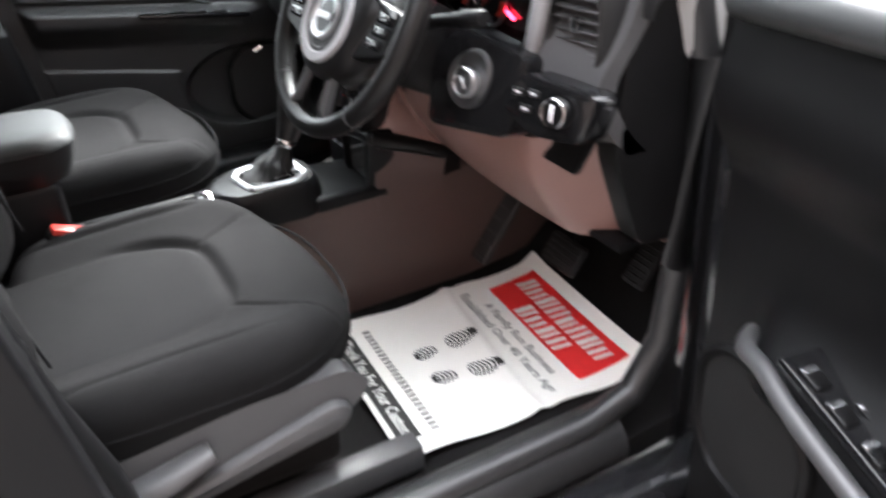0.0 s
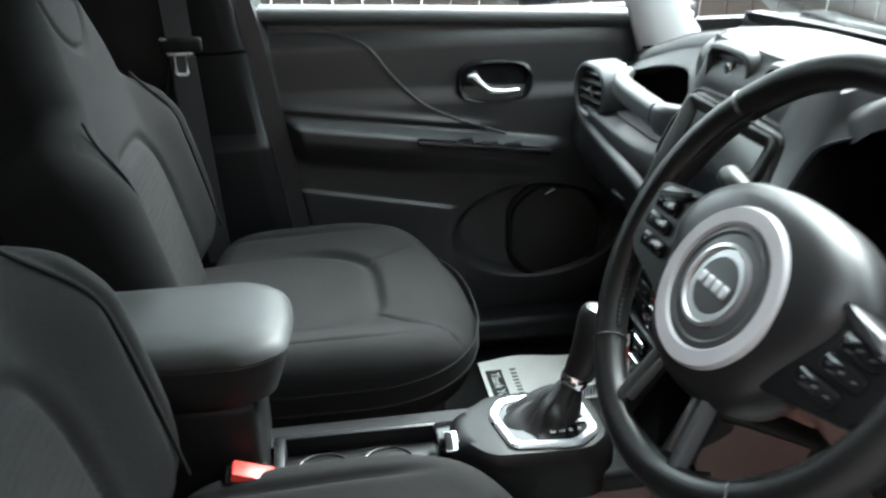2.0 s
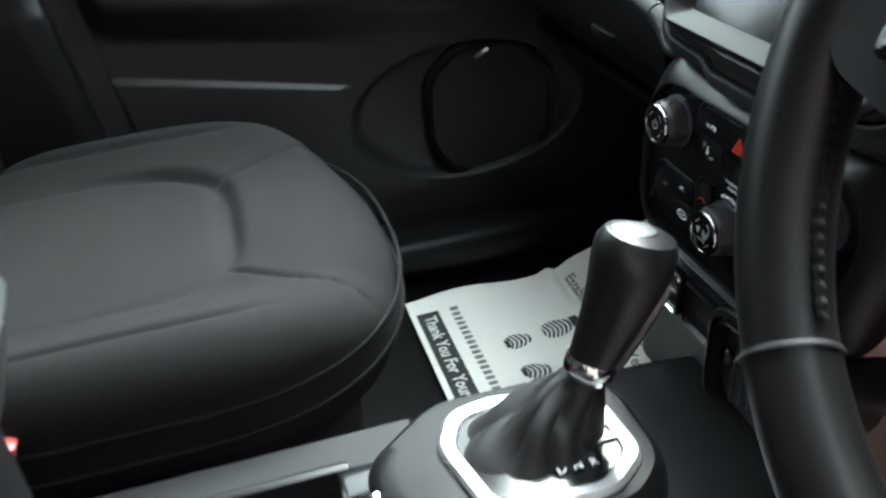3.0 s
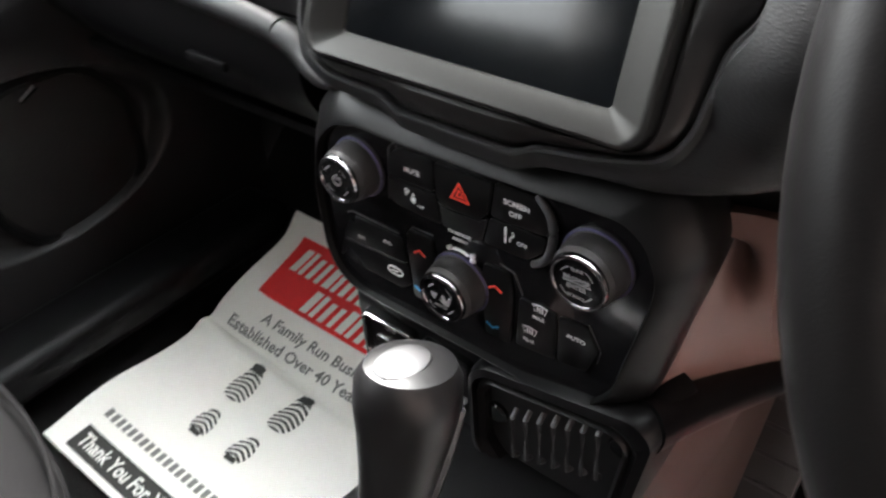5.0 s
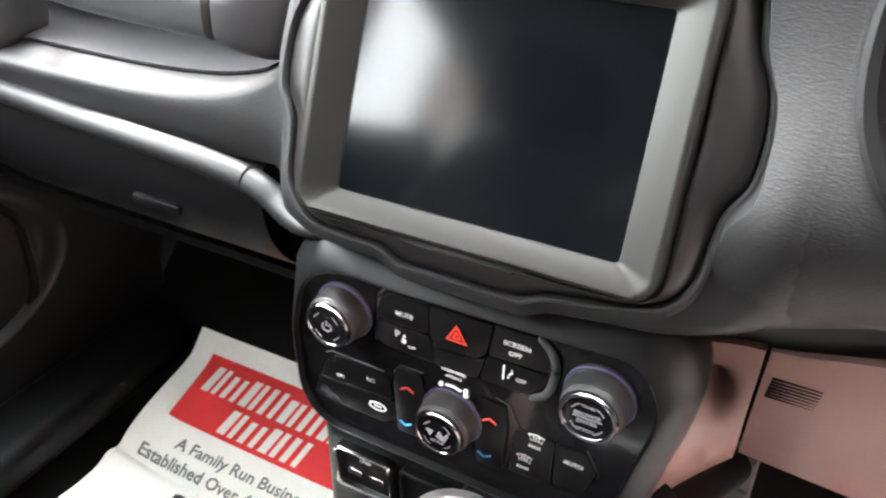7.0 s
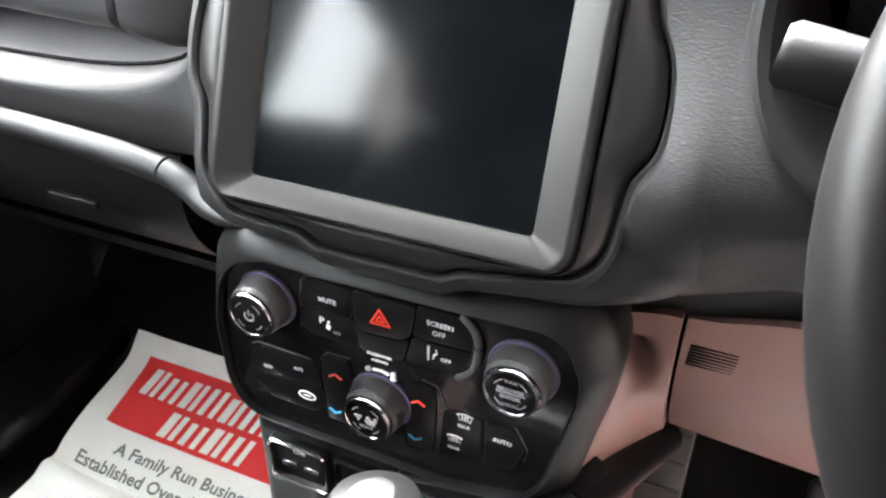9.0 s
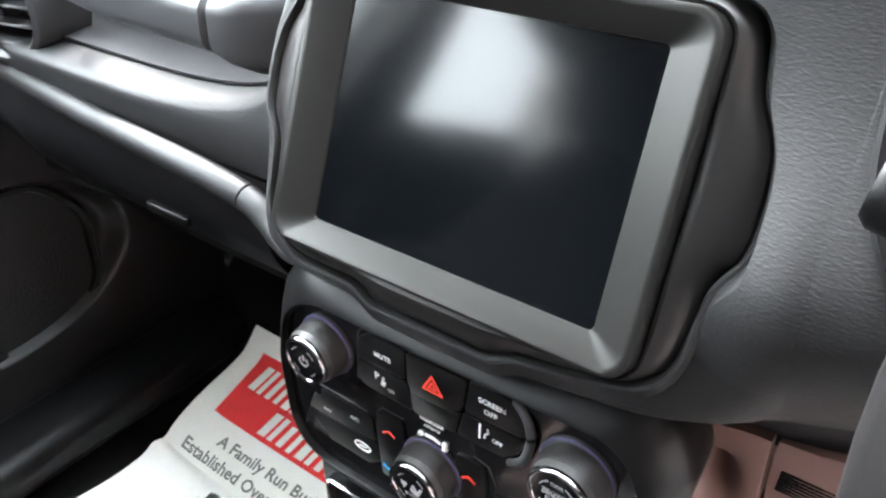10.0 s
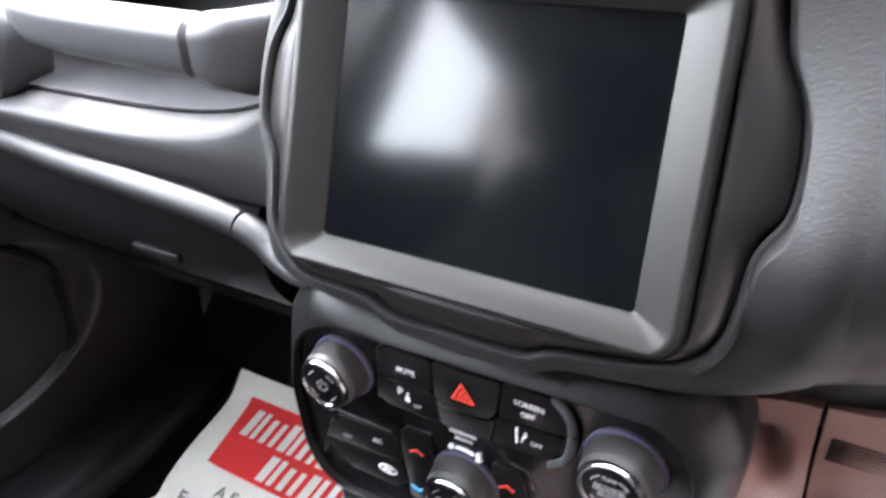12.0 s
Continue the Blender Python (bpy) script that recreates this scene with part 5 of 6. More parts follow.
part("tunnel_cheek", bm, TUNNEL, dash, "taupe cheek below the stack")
bm = bmesh.new()
sheet(bm, lambda u, v: (0.15 + 0.54 * u, 0.15 + 0.38 * v, 0.345 + 0.03 * v), 4, 4, 0.01)
part("under_tray_driver", bm, HARD, dash)
# dash ends
for s in (-1, 1):
    bm = bmesh.new()
    plate(bm, softened([(0.115, 0.50), (0.17, 0.345), (0.30, 0.34), (0.52, 0.40), (0.53, 0.68 if s > 0 else 0.62), (0.32, 0.73 if s > 0 else 0.62), (0.20, 0.725 if s > 0 else 0.615), (0.13, 0.66 if s > 0 else 0.58)], 0.03), 0.04, axes((0.708 if s > 0 else -0.668, 0, 0), (0, 1, 0), (0, 0, 1)), 0.008)
    part("end_cap", bm, HARD, dash)


def vent(cx, cz, y, w, h, turn, n=6, e=4.0, mat=None):
    """An oval air vent with a satin ring and slats."""
    m = Matrix.Translation((cx, y, cz)) @ Matrix.Rotation(radians(turn), 4, "Z")
    bm = bmesh.new()
    rr_ = lambda g, d: [m @ Vector((p.x, d, p.z)) for p in outline_ring(0, 0, w / 2 + g, h / 2 + g, e, 48, 0.0)]
    loft(bm, [rr_(0.012, 0.05), rr_(0.012, 0.0), rr_(0.009, -0.006), rr_(0.004, -0.008), rr_(0.0, -0.004), rr_(-0.002, 0.05)], caps=False)
    ring = part("air_vent", bm, mat or SOFT, dash, "dark grey ringed air vent")
    bm = bmesh.new()
    plate(bm, [(p.x, p.z) for p in outline_ring(0, 0, w / 2 - 0.002, h / 2 - 0.002, e, 48, 0.0)], 0.004, m @ axes((0, 0.048, 0), (1, 0, 0), (0, 0, 1)))
    part("duct", bm, CARPET, ring)
    for i in range(n):
        z = -h / 2 + h * (i + 0.5) / n
        bm = bmesh.new()
        box(bm, (0, 0, 0), (w * 0.96 * (1 - 0.25 * abs(2 * z / h) ** 3), 0.012, 0.0024), 0.0008, 1, m @ Matrix.Translation((0, 0.004, z)) @ Matrix.Rotation(radians(12), 4, "X"))
        part("slat", bm, GREYPLASTIC, ring)
    bm = bmesh.new()
    box(bm, (0, 0, 0), (0.014, 0.01, 0.02), 0.003, 2, m @ Matrix.Translation((0, -0.001, 0)))
    part("tab", bm, CHROME, ring)
    return ring


vent(-0.522, 0.600, 0.060, 0.090, 0.084, 12, 5, 2.3, GREYTRIM)
vent(0.648, 0.672, 0.090, 0.080, 0.11, 10, 8)
dm = axes((0.688, 0.185, 0.738), (1, 0.2, 0), (0, 0.9, 0.25))
bm = bmesh.new()
plate(bm, [(0.026 * math.cos(a), 0.022 * math.sin(a)) for a in (2 * math.pi * j / 32 for j in range(32))], 0.006, dm, 0.001)
dg_ = part("side_vent", bm, GLOSS, dash, "small round slotted demister vent")
for i in range(5):
    bm = bmesh.new()
    box(bm, (0, 0, 0), (0.040, 0.0028, 0.004), 0.0008, 1, dm @ Matrix.Translation((0, -0.016 + 0.008 * i, 0.001)))
    part("side_vent_slat", bm, GREYPLASTIC, dg_)
vent(-0.064, 0.732, 0.086, 0.085, 0.042, 4, 4)
vent(0.075, 0.732, 0.086, 0.085, 0.042, -4, 4)

bm = bmesh.new()
tube(bm, [Vector(dash_top(0.72 + 0.265 * i / 30, 0.82)) + Vector((0, 0, 0.0002)) for i in range(31)], 0.0018, 6)
part("pad_joint", bm, RUBBER, dash, "dark joint along the top pad")
# instruments
cluster = thing("instrument_cluster", "black instrument cluster with lit red and amber marks", "instrument cluster", (0.375, 0.16, 0.60))
bm = bmesh.new()
plate(bm, [(p.x, p.z) for p in outline_ring(0.384, 0.664, 0.172, 0.086, 3, 64, 0.0)], 0.01, axes((0, 0.149, 0), (1, 0, 0), (0, 0, 1)))
part("face", bm, GLOSS, cluster)
for x in (0.240, 0.3485):
    bm = bmesh.new()
    k = Matrix.Translation((x, 0.147, 0.650)) @ Matrix.Rotation(radians(90), 4, "X")
    tube(bm, [k @ Vector((0.050 * math.cos(a), 0.050 * math.sin(a), 0.003)) for a in (2 * math.pi * j / 48 for j in range(48))], 0.0022, 8, closed=True)
    d = part("dial_ring", bm, SILVER, cluster)
    bm = bmesh.new()
    for i in range(25):
        a = radians(225 - 270 * i / 24)
        tube(bm, [k @ Vector((0.037 * math.cos(a), 0.037 * math.sin(a), 0.002)), k @ Vector((0.043 * math.cos(a), 0.043 * math.sin(a), 0.002))], 0.0006, 5)
    part("scale_marks", bm, WHITEMARK, d)
    bm = bmesh.new()
    tube(bm, [k @ Vector((0, 0, 0.003)), k @ Vector((-0.024, -0.024, 0.003))], [0.0016, 0.0007], 6)
    part("needle", bm, REDMARK, d)
    bm = bmesh.new()
    tube(bm, [k @ Vector((0.0395 * math.cos(a), 0.0395 * math.sin(a), 0.002)) for a in (radians(-50 + 5 * i) for i in range(9))], 0.003, 6)
    part("limit_arc", bm, REDMARK, d)
bm = bmesh.new()
tube(bm, [(0.402, 0.144, 0.632), (0.420, 0.144, 0.624)], 0.0030, 8)
part("warning_lamp", bm, REDLIT, cluster)

# ---- steering wheel ----
WT = 29.7
WY = 3.7
whl = axes((0.399, -0.1166, 0.6796), (math.cos(radians(WY)), math.sin(radians(WY)), 0), Matrix.Rotation(radians(WY), 3, "Z") @ Vector((0, math.sin(radians(WT)), math.cos(radians(WT)))))
col = whl.copy()
w_n = whl.to_3x3() @ Vector((0, 0, 1))
wheel = thing("steering_wheel", "black leather multifunction steering wheel with silver trim", "steering wheel", (0.372, -0.06, 0.62))
bm = bmesh.new()
NW = 96
WR = 0.172
tube(bm, [whl @ Vector((WR * math.cos(2 * math.pi * j / NW), WR * math.sin(2 * math.pi * j / NW), 0.0)) for j in range(NW)], [0.0150 + 0.0022 * max(0, math.cos(4 * math.pi * j / NW)) for j in range(NW)], 24, closed=True, up=w_n)
part("rim", bm, RIMHIDE, wheel, "black leather rim")
for a0, a1 in ((-46, 44), (136, 226)):
    # gathered leather along the inner edge
    bm = bmesh.new()
    arc = [radians(a0 + (a1 - a0) * i / 240) for i in range(241)]
    tube(bm, [whl @ Vector(((WR - 0.0150) * math.cos(a), (WR - 0.0150) * math.sin(a), 0.004)) for a in arc], [0.0023 + 0.0004 * math.sin(2 * math.pi * i / 5) for i in range(241)], 8, up=w_n)
    part("stitching", bm, RIMHIDE, wheel, "gathered stitched leather edge")
for a in (40, 140, 229, 311):
    bm = bmesh.new()
    c, q = math.cos(radians(a)), math.sin(radians(a))
    tube(bm, [whl @ Vector(((WR + 0.0157 * math.cos(b)) * c, (WR + 0.0157 * math.cos(b)) * q, 0.0157 * math.sin(b))) for b in (2 * math.pi * j / 28 for j in range(28))], 0.0007, 6, closed=True)
    part("rim_seam", bm, GREYTRIM, wheel)
bm = bmesh.new()


def hub_ring(sc, z):
    out = []
    for j in range(72):
        a = 2 * math.pi * j / 72
        c, s = math.cos(a), math.sin(a)
        n = 2.4
        r = (abs(c) ** n + abs(s) ** n) ** (-1 / n)
        w = 0.114 - 0.026 * smooth01(0.5 - 1.2 * s)
        out.append(whl @ Vector((w * sc * r * c, (0.084 if s > 0 else 0.092) * sc * r * s - 0.016, z)))
    return out


loft(bm, [hub_ring(0.80, -0.05), hub_ring(0.98, -0.028), hub_ring(1.0, -0.008), hub_ring(0.975, 0.006), hub_ring(0.91, 0.016), hub_ring(0.8, 0.0225), hub_ring(0.65, 0.0255), hub_ring(0.3, 0.027)])
part("airbag_pad", bm, VINYL, wheel, "black airbag cover")
k = whl @ Matrix.Translation((0, -0.021, 0.0208)) @ Matrix.Diagonal((1.11, 1.11, 1.0, 1))
bm = bmesh.new()
lathe(bm, [(0.0595, 0), (0.0595, 0.006), (0.0580, 0.0088), (0.0475, 0.0088), (0.0455, 0.0065), (0.0455, 0.002)], k, 64)
part("hub_ring", bm, BARGREY, wheel, "satin grey ring on the hub")
bm = bmesh.new()
lathe(bm, [(0.0475, 0.0), (0.0475, 0.0055), (0.041, 0.0075), (0.039, 0.0060), (0.034, 0.0072), (0.005, 0.009)], k, 48)
part("hub_disc", bm, GREYTRIM, wheel)
bm = bmesh.new()
lathe(bm, [(0.0305, 0.006), (0.0305, 0.0105), (0.028, 0.0115), (0.0270, 0.008)], k, 48)
part("emblem_ring", bm, SILVER, wheel, "silver emblem ring")
for j in range(4):
    bm = bmesh.new()
    box(bm, (0, 0, 0), (0.0070, 0.009, 0.003), 0.001, 1, k @ Matrix.Translation((-0.0135 + 0.009 * j, 0.0, 0.0105)))
    part("emblem_bar", bm, SILVER, wheel, "plain silver emblem bar")
for s in (-1, 1):
    bm = bmesh.new()
    pts = [(s * 0.075, 0.028), (s * 0.158, 0.016), (s * 0.162, -0.022), (s * 0.150, -0.042), (s * 0.07, -0.062)]
    plate(bm, softened(pts if s > 0 else pts[::-1], 0.01) if s < 0 else softened(pts[::-1], 0.01), 0.022, whl @ Matrix.Translation((0, 0, 0.012)), 0.004)
    sp = part("spoke", bm, SATIN, wheel, "black spoke with buttons")
    for bx, by, bw, bh in ((0.130, 0.004, 0.036, 0.015), (0.128, -0.014, 0.038, 0.014), (0.118, -0.032, 0.040, 0.014)):
        bm = bmesh.new()
        plate(bm, rounded(bw, bh, 0.004, 3, s * bx, by), 0.006, whl @ Matrix.Translation((0, 0, 0.016)), 0.0015)
        bt = part("button", bm, GLOSS, sp)
        bm = bmesh.new()
        for dx in (-0.012, 0.0, 0.012):
            box(bm, (0, 0, 0), (0.0035, 0.0014, 0.0006), 0, 1, whl @ Matrix.Translation((s * bx + dx, by, 0.0164)))
        part("button_marks", bm, DIMMARK, bt)
    bm = bmesh.new()
    pts = [(s * 0.098, 0.024), (s * 0.140, 0.019), (s * 0.150, 0.007), (s * 0.118, 0.012)]
    plate(bm, softened(pts[::-1] if s > 0 else pts, 0.003), 0.010, whl @ Matrix.Translation((0, 0, 0.019)), 0.003)
    part("spoke_wedge", bm, CAPMETAL, wheel, "brushed silver wedge beside the buttons")
    bm = bmesh.new()
    pts = [(s * 0.034, -0.090), (s * 0.043, -0.088), (s * 0.054, -0.152), (s * 0.044, -0.158)]
    plate(bm, softened(pts[::-1] if s > 0 else pts, 0.004), 0.012, whl @ Matrix.Translation((0, 0, 0.010)), 0.003)
    part("lower_spoke", bm, GREYTRIM, wheel, "grey satin lower spoke")
    bm = bmesh.new()
    pts = [(s * 0.026, -0.102), (s * 0.031, -0.101), (s * 0.040, -0.146), (s * 0.034, -0.148)]
    plate(bm, softened(pts[::-1] if s > 0 else pts, 0.002), 0.010, whl @ Matrix.Translation((0, 0, 0.010)), 0.002)
    part("spoke_strip", bm, CAPMETAL, wheel, "brushed silver strip")
bm = bmesh.new()
plate(bm, softened([(-0.040, -0.06), (-0.048, -0.156), (-0.022, -0.160), (-0.016, -0.09), (0.016, -0.09), (0.022, -0.160), (0.048, -0.156), (0.040, -0.06)], 0.006), 0.014, whl @ Matrix.Translation((0, 0, 0.004)), 0.004)
part("lower_bridge", bm, SATIN, wheel)

column = thing("steering_column", "black steering column cover with two stalks", "steering column", (0.372, 0.02, 0.55))
bm = bmesh.new()
loft(bm, [[col @ Vector((0.055 * sc * math.cos(a), 0.052 * sc * math.sin(a) - 0.01, z)) for a in (2 * math.pi * j / 28 for j in range(28))] for sc, z in ((1.25, -0.19), (1.3, -0.12), (1.2, -0.06), (1.0, -0.045))])
part("cover", bm, HARD, column, "black column cover")
for s in (-1, 1):
    bm = bmesh.new()
    tube(bm, [col @ Vector((s * 0.05, 0.012, -0.080)), col @ Vector((s * 0.11, 0.030, -0.077)), col @ Vector((s * 0.160, 0.041, -0.075))], [0.010, 0.009, 0.0105], 14)
    st = part("stalk", bm, HARD, column, "black control stalk")
    bm = bmesh.new()
    tube(bm, [col @ Vector((s * 0.160, 0.041, -0.075)), col @ Vector((s * 0.163, 0.0417, -0.075)), col @ Vector((s * 0.200, 0.0497, -0.075)), col @ Vector((s * 0.203, 0.0503, -0.075))], [0.0105, 0.0128, 0.0120, 0.0098], 24)
    part("stalk_end", bm, HARD, st, "black satin stalk end")

# ignition barrel and light switch
ign = thing("ignition_switch", "grey key barrel in a silver dish on a gloss black surround", "switch", (0.51, 0.02, 0.52))
m = axes((0.536, -0.006, 0.586), (1, 0.25, 0), (0, 0.25, 1))
bm = bmesh.new()
plate(bm, softened([(-0.075, -0.075), (0.085, -0.06), (0.10, 0.05), (-0.03, 0.075), (-0.08, 0.03)], 0.02), 0.05, m, 0.006)
part("surround", bm, GLOSS, ign)
bm = bmesh.new()
loft(bm, [[m @ Vector(((r + e * max(0.0, math.sin(a + 0.6)) ** 3) * math.cos(a), (r + e * max(0.0, math.sin(a + 0.6)) ** 3) * math.sin(a), z)) for a in (2 * math.pi * j / 48 for j in range(48))] for r, e, z in ((0.036, 0.016, 0.0), (0.036, 0.016, 0.004), (0.0345, 0.014, 0.006), (0.032, 0.011, 0.0055), (0.027, 0.004, 0.0015), (0.0215, 0.0, 0.001))], caps=False)
part("dish", bm, CAPMETAL, ign, "brushed silver teardrop dish")
bm = bmesh.new()
lathe(bm, [(0.0215, 0), (0.0215, 0.010), (0.0200, 0.0125), (0.0175, 0.0125), (0.0165, 0.0105)], m, 40)
part("barrel_ring", bm, SILVER, ign, "silver ring of the key barrel")
bm = bmesh.new()
lathe(bm, [(0.0165, 0), (0.0165, 0.0105), (0.014, 0.0115), (0.004, 0.0118)], m, 40)
part("barrel", bm, GREYTRIM, ign, "grey key barrel")
bm = bmesh.new()
box(bm, (0, 0, 0), (0.0045, 0.020, 0.003), 0.001, 1, m @ Matrix.Translation((0, 0, 0.0118)) @ Matrix.Rotation(radians(35), 4, "Z"))
part("key_slot", bm, SILVER, ign, "silver key slot plate")
sw = thing("light_switch", "black headlamp switch panel with a rotary knob", "switch", (0.66, 0.03, 0.55))
m = axes((0.680, 0.020, 0.594), (1, 0.3, 0), (0, 0.2, 1))
bm = bmesh.new()
plate(bm, softened([(-0.075, -0.02), (-0.02, -0.05), (0.06, -0.045), (0.075, 0.02), (-0.045, 0.03)], 0.016), 0.05, m @ Matrix.Translation((0, 0, -0.004)), 0.006)
part("surround", bm, GLOSS, sw)
bm = bmesh.new()
lathe(bm, [(0.019, 0), (0.019, 0.012), (0.016, 0.016), (0.004, 0.016)], m @ Matrix.Translation((0.025, -0.008, 0)), 36)
kn = part("knob", bm, BUTTON, sw)
bm = bmesh.new()
tube(bm, [m @ Vector((0.025 + 0.0175 * math.cos(a), -0.008 + 0.0175 * math.sin(a), 0.0145)) for a in (2 * math.pi * j / 40 for j in range(40))], 0.0013, 8, closed=True)
part("knob_ring", bm, CHROME, kn, "thin chrome ring")
bm = bmesh.new()
box(bm, (0, 0, 0), (0.004, 0.022, 0.003), 0.001, 1, m @ Matrix.Translation((0.025, -0.008, 0.0165)))
part("pointer", bm, WHITEMARK, kn)
for dx, dz in ((-0.045, 0.004), (-0.02, 0.006), (-0.03, -0.015)):
    bm = bmesh.new()
    box(bm, (0, 0, 0), (0.018, 0.01, 0.004), 0.001, 1, m @ Matrix.Translation((dx, dz, -0.003)))
    bt = part("push_switch", bm, BUTTON, sw)
    bm = bmesh.new()
    box(bm, (0, 0, 0), (0.009, 0.003, 0.0006), 0, 1, m @ Matrix.Translation((dx, dz, -0.0008)))
    part("switch_mark", bm, WHITEMARK, bt)

# ---- centre console and gear lever ----
bm = bmesh.new()
loft(bm, [[(x, y, z) for x, z in softened([(-0.060, -0.02), (0.128, -0.02), (0.128, h - 0.01), (0.115, h), (-0.040, h), (-0.052, h - 0.01)], 0.012)] for y, h in ((-1.1, 0.20), (-0.55, 0.245), (-0.30, 0.258), (-0.1, 0.258), (0.05, 0.245), (0.30, 0.27), (0.5, 0.30))])
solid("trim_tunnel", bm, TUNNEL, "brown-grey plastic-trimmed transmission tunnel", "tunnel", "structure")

con = thing("centre_console", "black plastic centre console with a silver gear surround", "console", (0.06, -0.3, 0.25))
bm = bmesh.new()
GX = 0.066
base_pts = [(-0.012, -0.245), (0.035, -0.305), (0.085, -0.305), (0.13, -0.27), (0.136, -0.13), (0.105, -0.095), (0.02, -0.095), (-0.008, -0.13)]
bp0 = softened(base_pts, 0.02)
mid = lambda k: [((p[0] - GX) * k + GX, (p[1] + 0.19) * k - 0.19) for p in bp0]
loft(bm, [[(x, y, z) for x, y in mid(k)] for k, z in ((1.04, 0.24), (1.02, 0.285), (0.98, 0.302), (0.9, 0.310), (0.8, 0.311))])
part("gear_module", bm, SATIN, con, "black gear lever housing")
CH = softened([(0.118, -0.236), (0.045, -0.252), (0.014, -0.235), (0.008, -0.200), (0.028, -0.120), (0.100, -0.114), (0.126, -0.148)], 0.012)
chi = [((p[0] - GX) * 0.78 + GX, (p[1] + 0.183) * 0.80 - 0.183) for p in CH]
bm = bmesh.new()
r3 = lambda pts, z: [Vector((x, y, z)) for x, y in pts]
loft(bm, [r3(CH, 0.306), r3(CH, 0.314), r3(blend(CH, chi, 0.25), 0.317), r3(blend(CH, chi, 0.85), 0.316), r3(chi, 0.312)], caps=False)
part("gear_surround", bm, SILVER, con, "bright silver gear surround")
bm = bmesh.new()
plate(bm, chi, 0.003, axes((0, 0, 0.3135), (1, 0, 0), (0, 1, 0)))
part("gear_plate", bm, GLOSS, con)
bm = bmesh.new()
box(bm, (0.076, -0.154, 0.3155), (0.0022, 0.070, 0.002), 0.0006, 1)
box(bm, (0.078, -0.132, 0.3155), (0.006, 0.028, 0.002), 0.0008, 1)
part("gate_line", bm, SILVER, con)
for i, ch in enumerate("PRND"):
    lettering("gear_letter", ch, 0.0095, axes((0.0965, -0.141 - 0.0118 * i, 0.3158), (0, 1, 0), (-1, 0, 0)), WHITEMARK, con)
bm = bmesh.new()
loft(bm, [[(x, y, z) for x, z in softened([(-0.045, 0.20), (0.125, 0.20), (0.125, 0.258), (0.115, 0.264), (-0.035, 0.264), (-0.045, 0.258)], 0.008)] for y in (-0.75, -0.54)] )
loft(bm, [[(x, y, z) for x, z in softened([(-0.045, 0.20), (0.125, 0.20), (0.125, 0.246), (-0.045, 0.246)], 0.006)] for y in (-0.54, -0.10)])
for x0, x1 in ((-0.045, 0.004), (0.113, 0.125)):
    box(bm, ((x0 + x1) / 2, -0.40, 0.255), (x1 - x0, 0.30, 0.020), 0.003, 1)
part("console_body", bm, SATIN, con, "black console body")
# rails and cup holders behind the lever
bm = bmesh.new()
for x0, x1 in ((0.005, 0.016), (0.098, 0.112)):
    box(bm, ((x0 + x1) / 2, -0.42, 0.272), (x1 - x0, 0.22, 0.028), 0.004)
box(bm, (0.06, -0.525, 0.272), (0.11, 0.016, 0.028), 0.004)
part("cup_holder_frame", bm, SATIN, con, "satin black cup holder frame")
bm = bmesh.new()
box(bm, (0.058, -0.42, 0.245), (0.085, 0.21, 0.03), 0.004)
part("cup_holder_floor", bm, RUBBER, con)
for y in (-0.47, -0.385):
    bm = bmesh.new()
    tube(bm, [(0.058 + 0.036 * math.cos(2 * math.pi * j / 32), y + 0.036 * math.sin(2 * math.pi * j / 32), 0.2615) for j in range(32)], 0.0016, 8, closed=True)
    part("cup_ring", bm, RUBBER, con)
bm = bmesh.new()
box(bm, (0.052, -0.298, 0.285), (0.052, 0.05, 0.03), 0.006)
epb = part("parking_brake_switch", bm, GLOSS, con)
bm = bmesh.new()
box(bm, (0, 0, 0), (0.028, 0.016, 0.006), 0.002, 2, Matrix.Translation((0.080, -0.306, 0.304)) @ Matrix.Rotation(radians(25), 4, "Y"))
part("pull_tab", bm, CHROME, epb, "chrome pull tab")



lever = thing("gear_lever", "black leather automatic gear lever with a silver cap", "gear lever", (0.06, -0.17, 0.314))
bm = bmesh.new()
def boot_ring(t):
    """A ring of the leather boot, t from the plate (0) to the collar (1), drawn into slanting folds."""
    c = Vector((0.058, -0.183, 0.3135)).lerp(Vector((0.055, -0.141, 0.3605)), t)
    rx, ry = 0.0155 + 0.022 * (1 - t) ** 1.3, 0.0155 + 0.034 * (1 - t) ** 1.2
    out = []
    for j in range(96):
        a = 2 * math.pi * j / 96
        fold = abs(math.sin(3.5 * a + 2.2 * t + 0.7 * math.sin(2 * a + 3 * t))) ** 0.7
        k = 1 + 0.30 * (fold - 0.6) * math.sin(math.pi * min(1.0, 0.12 + 0.95 * t)) ** 0.6
        sag = 0.004 * math.sin(3 * a + 8 * t) * math.sin(math.pi * t)
        out.append(c + Vector((rx * k * math.cos(a), ry * k * math.sin(a), sag)))
    return out


